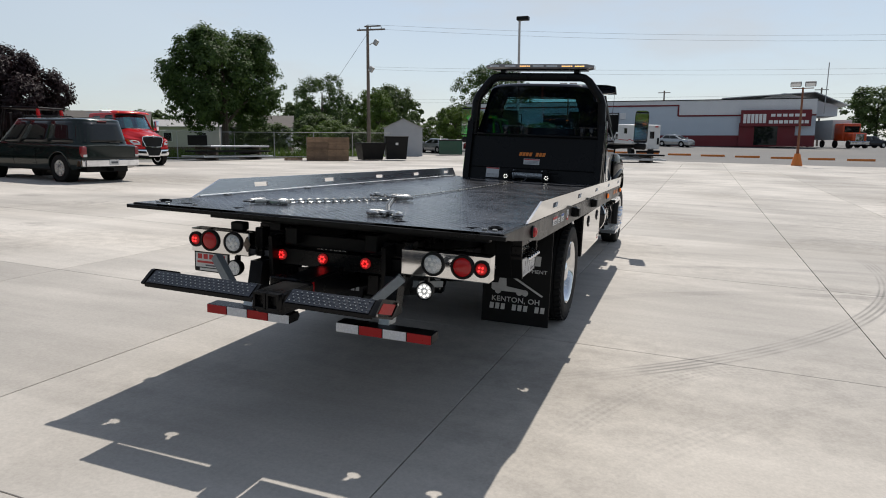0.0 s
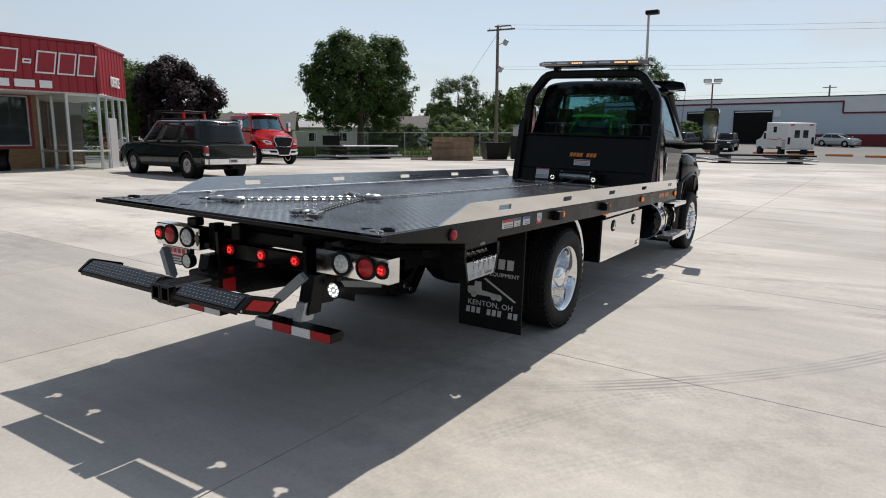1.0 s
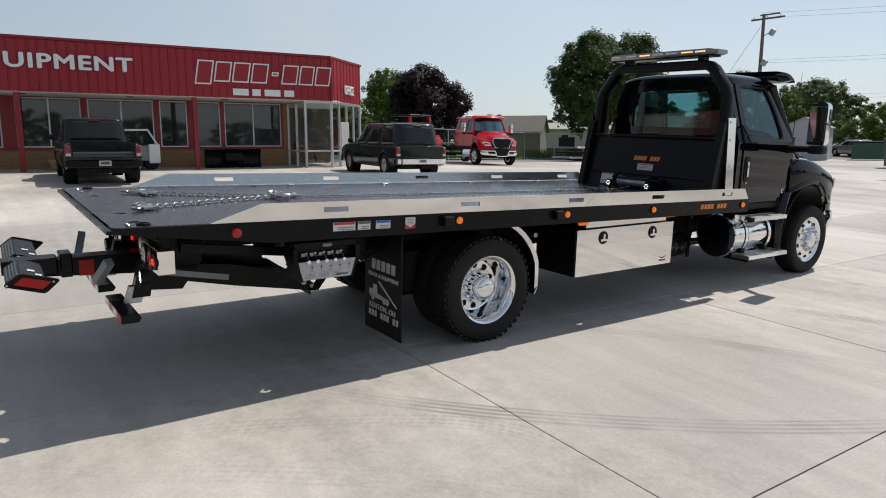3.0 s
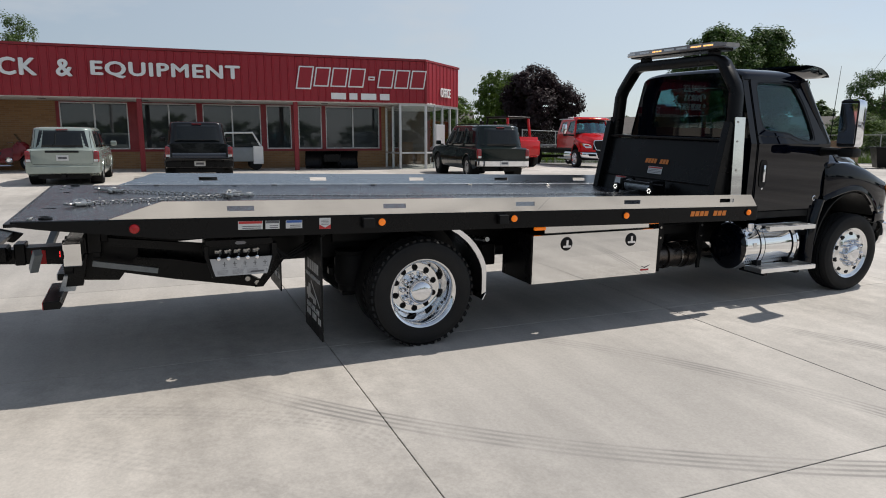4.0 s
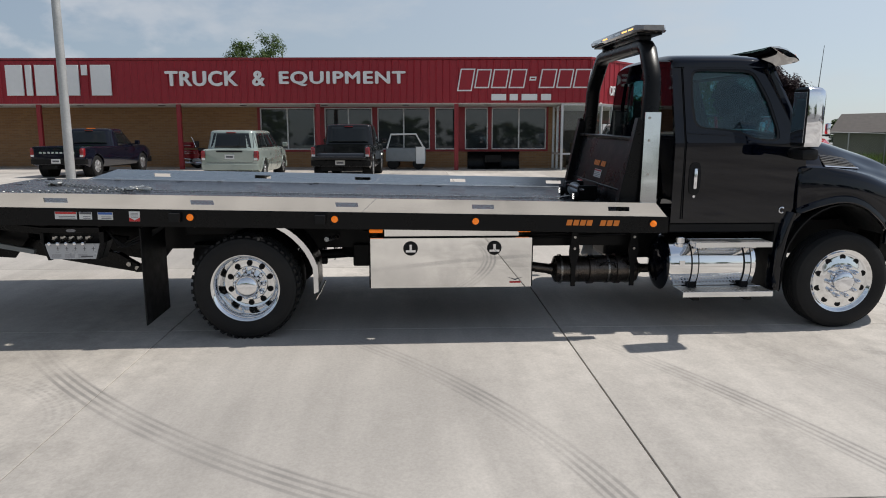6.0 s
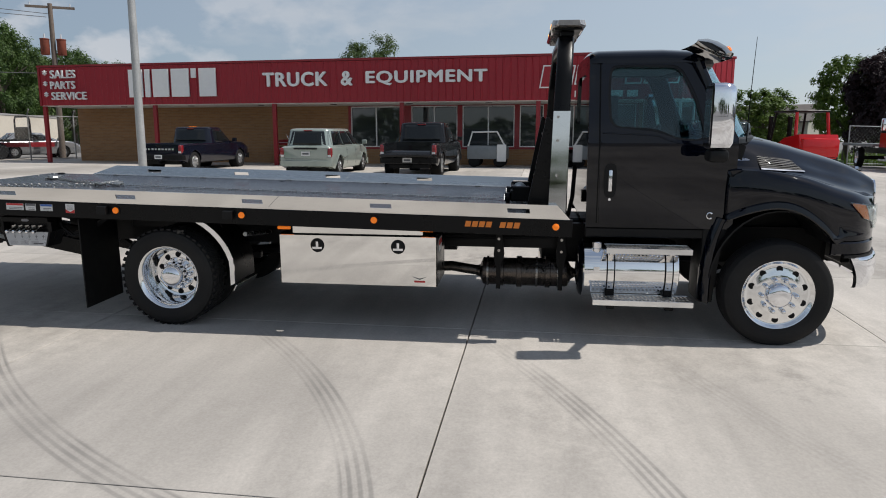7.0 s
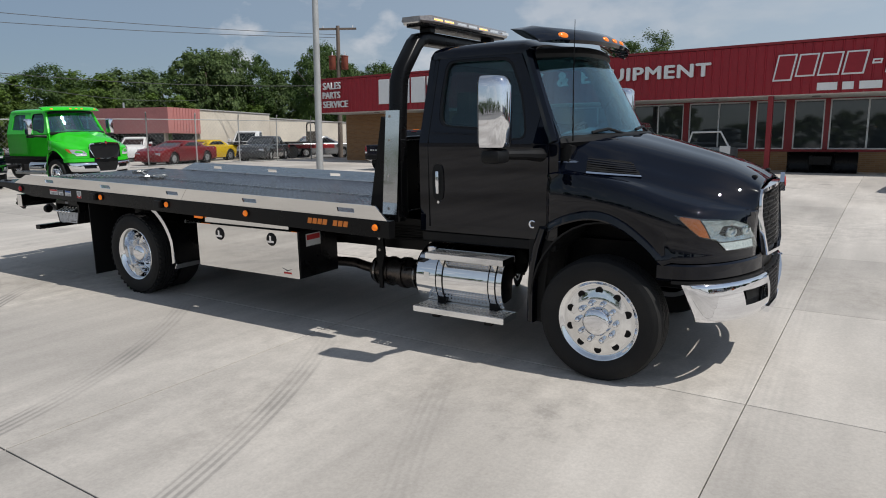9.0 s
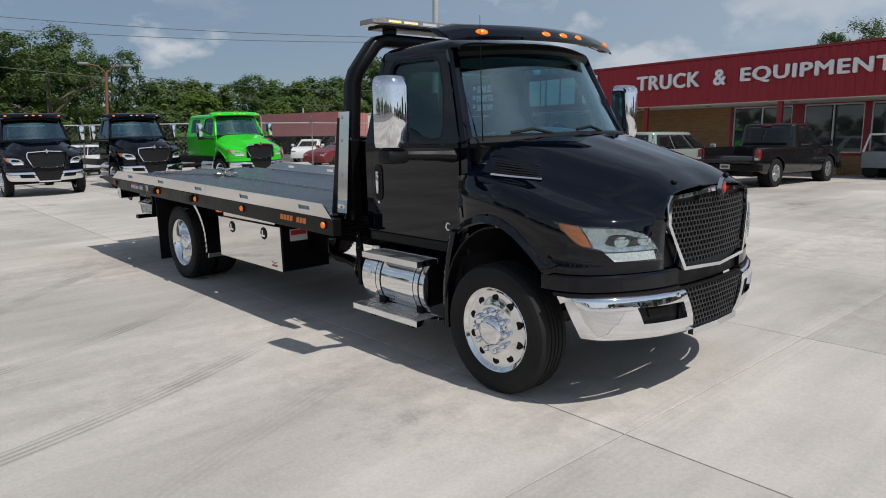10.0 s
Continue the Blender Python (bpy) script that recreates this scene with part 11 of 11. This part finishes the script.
part("upper_wall", box(B(), -0.44, X1 - 0.02, -0.05, 0.0, ST + 0.125, EH - 0.002), M_WHITEWALL, ns)
part("rear_hall", prism(B(), [(6.0, 4.0), (19.5, 4.0), (19.5, 5.4), (13, 7.2), (6.0, 5.6)], "y", 8, 18), M_WHITEWALL, ns)
part("rear_roof", loft(B(), [[(5.0, y, 6.6), (16.5, y, 7.2), (20.5, y, 5.4), (20.5, y, 5.3), (16.5, y, 7.1), (5.0, y, 6.5)] for y in (6.5, 18.5)]), M_GALV, ns, "bright metal roof")
for a, b in ((-26.3, -21.9), (-18.55, -14.95), (-12.7, -8.35)):
    d = part("garage_door", box(B(), a, b, -0.06, 0.05, 0.1, DT), M_HOLE, ns, "open dark garage door")
    for q in (a - 0.12, b):
        part("door_frame", box(B(), q, q + 0.12, -0.10, 0.0, 0.1, DT + 0.12), M_FRAME, d)
    part("door_frame", box(B(), a, b, -0.10, 0.0, DT + 0.001, DT + 0.12), M_FRAME, d)
    part("door_panel", box(B(), a, b, -0.09, -0.06, DT - (1.3 if a < -20 else 0.12), DT), M_WHITEWALL, d)
part("wall_sign", box(B(), -8.1, -7.3, -0.10, 0.0, DT - 0.75, DT + 0.1, 0.02), M_WHITEWALL, ns, "small white wall sign")
part("entrance", box(B(), 7.0, 13.5, -0.35, 0.0, 0.0, 3.0), M_MAROON, ns, "maroon entrance wall")
part("entrance_door", box(B(), 8.8, 11.5, -0.40, -0.35, 0.2, 2.6), M_DARKGLASS, ns)
sg = part("sign_board", box(B(), 7.1, 15.2, -0.75, -0.40, 2.55, 4.6, 0.02), M_MAROON, ns, "maroon sign board with plain white blocks")
for k in range(6):
    part("sign_bar", box(B(), 7.4 + 0.46 * k, 7.76 + 0.46 * k, -0.78, -0.75, 2.95, 4.1), M_SIGN, sg)
for k in range(8):
    part("sign_bar", box(B(), 10.4 + 0.58 * k, 10.85 + 0.58 * k, -0.78, -0.75, 2.9, 3.3), M_SIGN, sg)
for k in range(6):
    part("sign_bar", box(B(), 10.6 + 0.68 * k, 11.1 + 0.68 * k, -0.78, -0.75, 3.75, 4.1), M_SIGN, sg)
for k in range(9):
    st = thing("parking_block", Matrix.Translation((-6 + 3.1 * k, 66.5 - 0.4 * k, gz(-6 + 3.1 * k, 66.5 - 0.4 * k))), "orange painted concrete parking block", "parking block", "parking blocks")
    part("block", prism(B(), [(-0.12, -0.05), (0.12, -0.05), (0.08, 0.14), (-0.08, 0.14)], "x", -1.1, 1.1), M_ORANGEP, st)
# ambulance-bodied box truck
am = thing("box_truck", stand(-4.2, 62.8, 30), "white ambulance-bodied truck seen from behind", "truck")
part("box_body", box(B(), -1.2, 1.2, -3.2, 0.9, 0.75, 3.0, 0.06, 2), M_WHITE, am)
part("cab", prism(B(), [(0.95, 0.6), (3.4, 0.6), (3.4, 1.25), (3.2, 1.38), (2.35, 1.5), (1.75, 2.2), (0.95, 2.25)], "x", -1.0, 1.0, 0.05), M_WHITE, am)
part("windscreen", prism(B(), [(2.28, 1.52), (2.31, 1.54), (1.80, 2.13), (1.77, 2.11)], "x", -0.9, 0.9), M_DARKGLASS, am)
part("rear_bumper", box(B(), -1.15, 1.15, -3.45, -3.2, 0.45, 0.65, 0.02), M_FRAME, am)
for s in (1, -1):
    part("rear_door", box(B(), s * 0.38 - 0.36, s * 0.38 + 0.36, -3.225, -3.2, 0.85, 2.75, 0.01), M_WHITE, am)
    part("rear_window", box(B(), s * 0.36 - 0.22, s * 0.36 + 0.22, -3.24, -3.226, 1.75, 2.4, 0.004), M_DARKGLASS, am)
    part("lamp_panel", box(B(), s * 1.0 - 0.1, s * 1.0 + 0.1, -3.23, -3.2, 1.2, 1.8), M_FRAME, am)
    part("warning_lamp", box(B(), s * 0.8 - 0.15, s * 0.8 + 0.15, -3.23, -3.2, 2.78, 2.9), M_REDINK, am)
    part("cab_window", box(B(), min(s * 0.995, s * 1.01), max(s * 0.995, s * 1.01), 1.15, 1.8, 1.5, 2.05), M_DARKGLASS, am)
    for yy in (-1.9, 2.4):
        part("wheel", cyl(B(), (s * 0.98, yy, 0.40), 0.40, 0.35, "x", 20, 0.04), M_TYRE, am, "", True)
    part("wheel_arch", box(B(), min(s * 1.19, s * 1.206), max(s * 1.19, s * 1.206), -2.38, -1.42, 0.74, 0.95), M_FRAME, am)
for y0, y1, z0, z1 in ((-3.0, -2.2, 1.5, 1.56), (-2.2, -1.6, 1.6, 1.66), (-1.6, 0.6, 1.5, 1.56)):
    part("stripe", box(B(), -1.212, -1.2, y0, y1, z0, z1), M_REDINK, am)
part("side_window", box(B(), -1.215, -1.2, -1.2, -0.6, 2.15, 2.65), M_DARKGLASS, am)
part("side_hatch", box(B(), -1.212, -1.2, -3.0, -2.4, 0.85, 1.4, 0.004), M_GALV, am)

# orange tractor at the far corner
ot = thing("semi_truck", stand(20.5, 92.0, 195), "orange highway tractor with a chrome grille", "truck")
part("cab", box(B(), -1.1, 1.1, -3.0, -0.6, 0.9, 3.1, 0.15, 2), paint("truck_orange", (0.52, 0.07, 0.02), 0.1), ot, "", True)
part("hood", box(B(), -0.85, 0.85, -0.6, 1.5, 0.9, 1.9, 0.15, 2), paint("truck_orange", (0.52, 0.07, 0.02), 0.1), ot, "", True)
part("grille", box(B(), -0.5, 0.5, 1.5, 1.56, 0.9, 1.75, 0.02), M_CHROME, ot)
part("windscreen", box(B(), -0.9, 0.9, -0.62, -0.57, 2.0, 2.75), M_DARKGLASS, ot)
part("bumper", box(B(), -1.15, 1.15, 1.3, 1.7, 0.45, 0.85, 0.05), M_CHROME, ot)
part("trailer_body", box(B(), -1.2, 1.2, -12, -3.2, 1.0, 3.6, 0.04), M_WHITE, ot)
for s in (1, -1):
    for yy in (0.9, -2.6, -10.5):
        part("wheel", cyl(B(), (s * 0.98, yy, 0.5), 0.5, 0.3, "x", 20, 0.04), M_TYRE, ot, "", True)

# ---- long building to the south ----
M_PINK = mat("faded_red_siding", (0.42, 0.17, 0.16), 0.7, 0, 0.12, 0.8, 9)
M_CREAM = mat("cream_block_wall", (0.60, 0.54, 0.45), 0.8, 0, 0.10, 0.7, 8, dirt=(0.42, 0.36, 0.29), dirt_amount=0.5)
# the corner of the building; its long wall runs away along local x, its front along local y
pk = thing("pink_building", Matrix.Translation((-21.66, -29.5, gz(-21.7, -29.5) - 0.1)) @ Matrix.Rotation(radians(192), 4, "Z"), "faded red-fronted shop with a long cream block wall", "building")
PH = 3.3
part("front_wall", box(B(), 0.05, 0.3, 0.3, 7.4, 0, PH - 0.1), M_CREAM, pk)
part("fascia", box(B(), -0.35, 0.05, -0.35, 7.5, 1.75, PH), M_PINK, pk, "faded red fascia")
part("shop_window", box(B(), 0.0, 0.048, 0.4, 7.3, 0.5, 1.75), M_DARKGLASS, pk, "dark shop window front")
part("fascia_side", box(B(), 0.055, 2.5, -0.35, 0.0, 1.75, PH), M_PINK, pk, "faded red corrugated side panel")
for k in range(9):
    part("panel_rib", box(B(), 0.15 + 0.26 * k, 0.19 + 0.26 * k, -0.375, -0.35, 1.76, PH), M_PINK, pk)
part("side_window", box(B(), 0.3, 2.45, -0.05, 0.0, 0.4, 1.74), M_DARKGLASS, pk)
part("side_wall", box(B(), 2.5, 10.2, -0.3, 0.0, 0, PH - 0.05), M_CREAM, pk, "cream painted block wall")
part("side_wall", box(B(), 10.2, 24, -0.32, 0.0, 0, PH - 0.35), M_CREAM, pk, "cream painted block wall")
part("wall_cap", box(B(), 2.5, 10.2, -0.36, 0.05, PH - 0.048, PH + 0.02), M_ROOFING, pk)
part("wall_cap", box(B(), 10.2, 24, -0.38, 0.05, PH - 0.348, PH - 0.28), M_ROOFING, pk)
part("roof", box(B(), 0.1, 24, 0.02, 7.4, PH - 0.6, PH - 0.45), M_ROOFING, pk)
part("roof_vent", cyl(B(), (0.6, 4.0, PH + 0.15), 0.06, 0.5, "z", 10), M_GALV, pk)
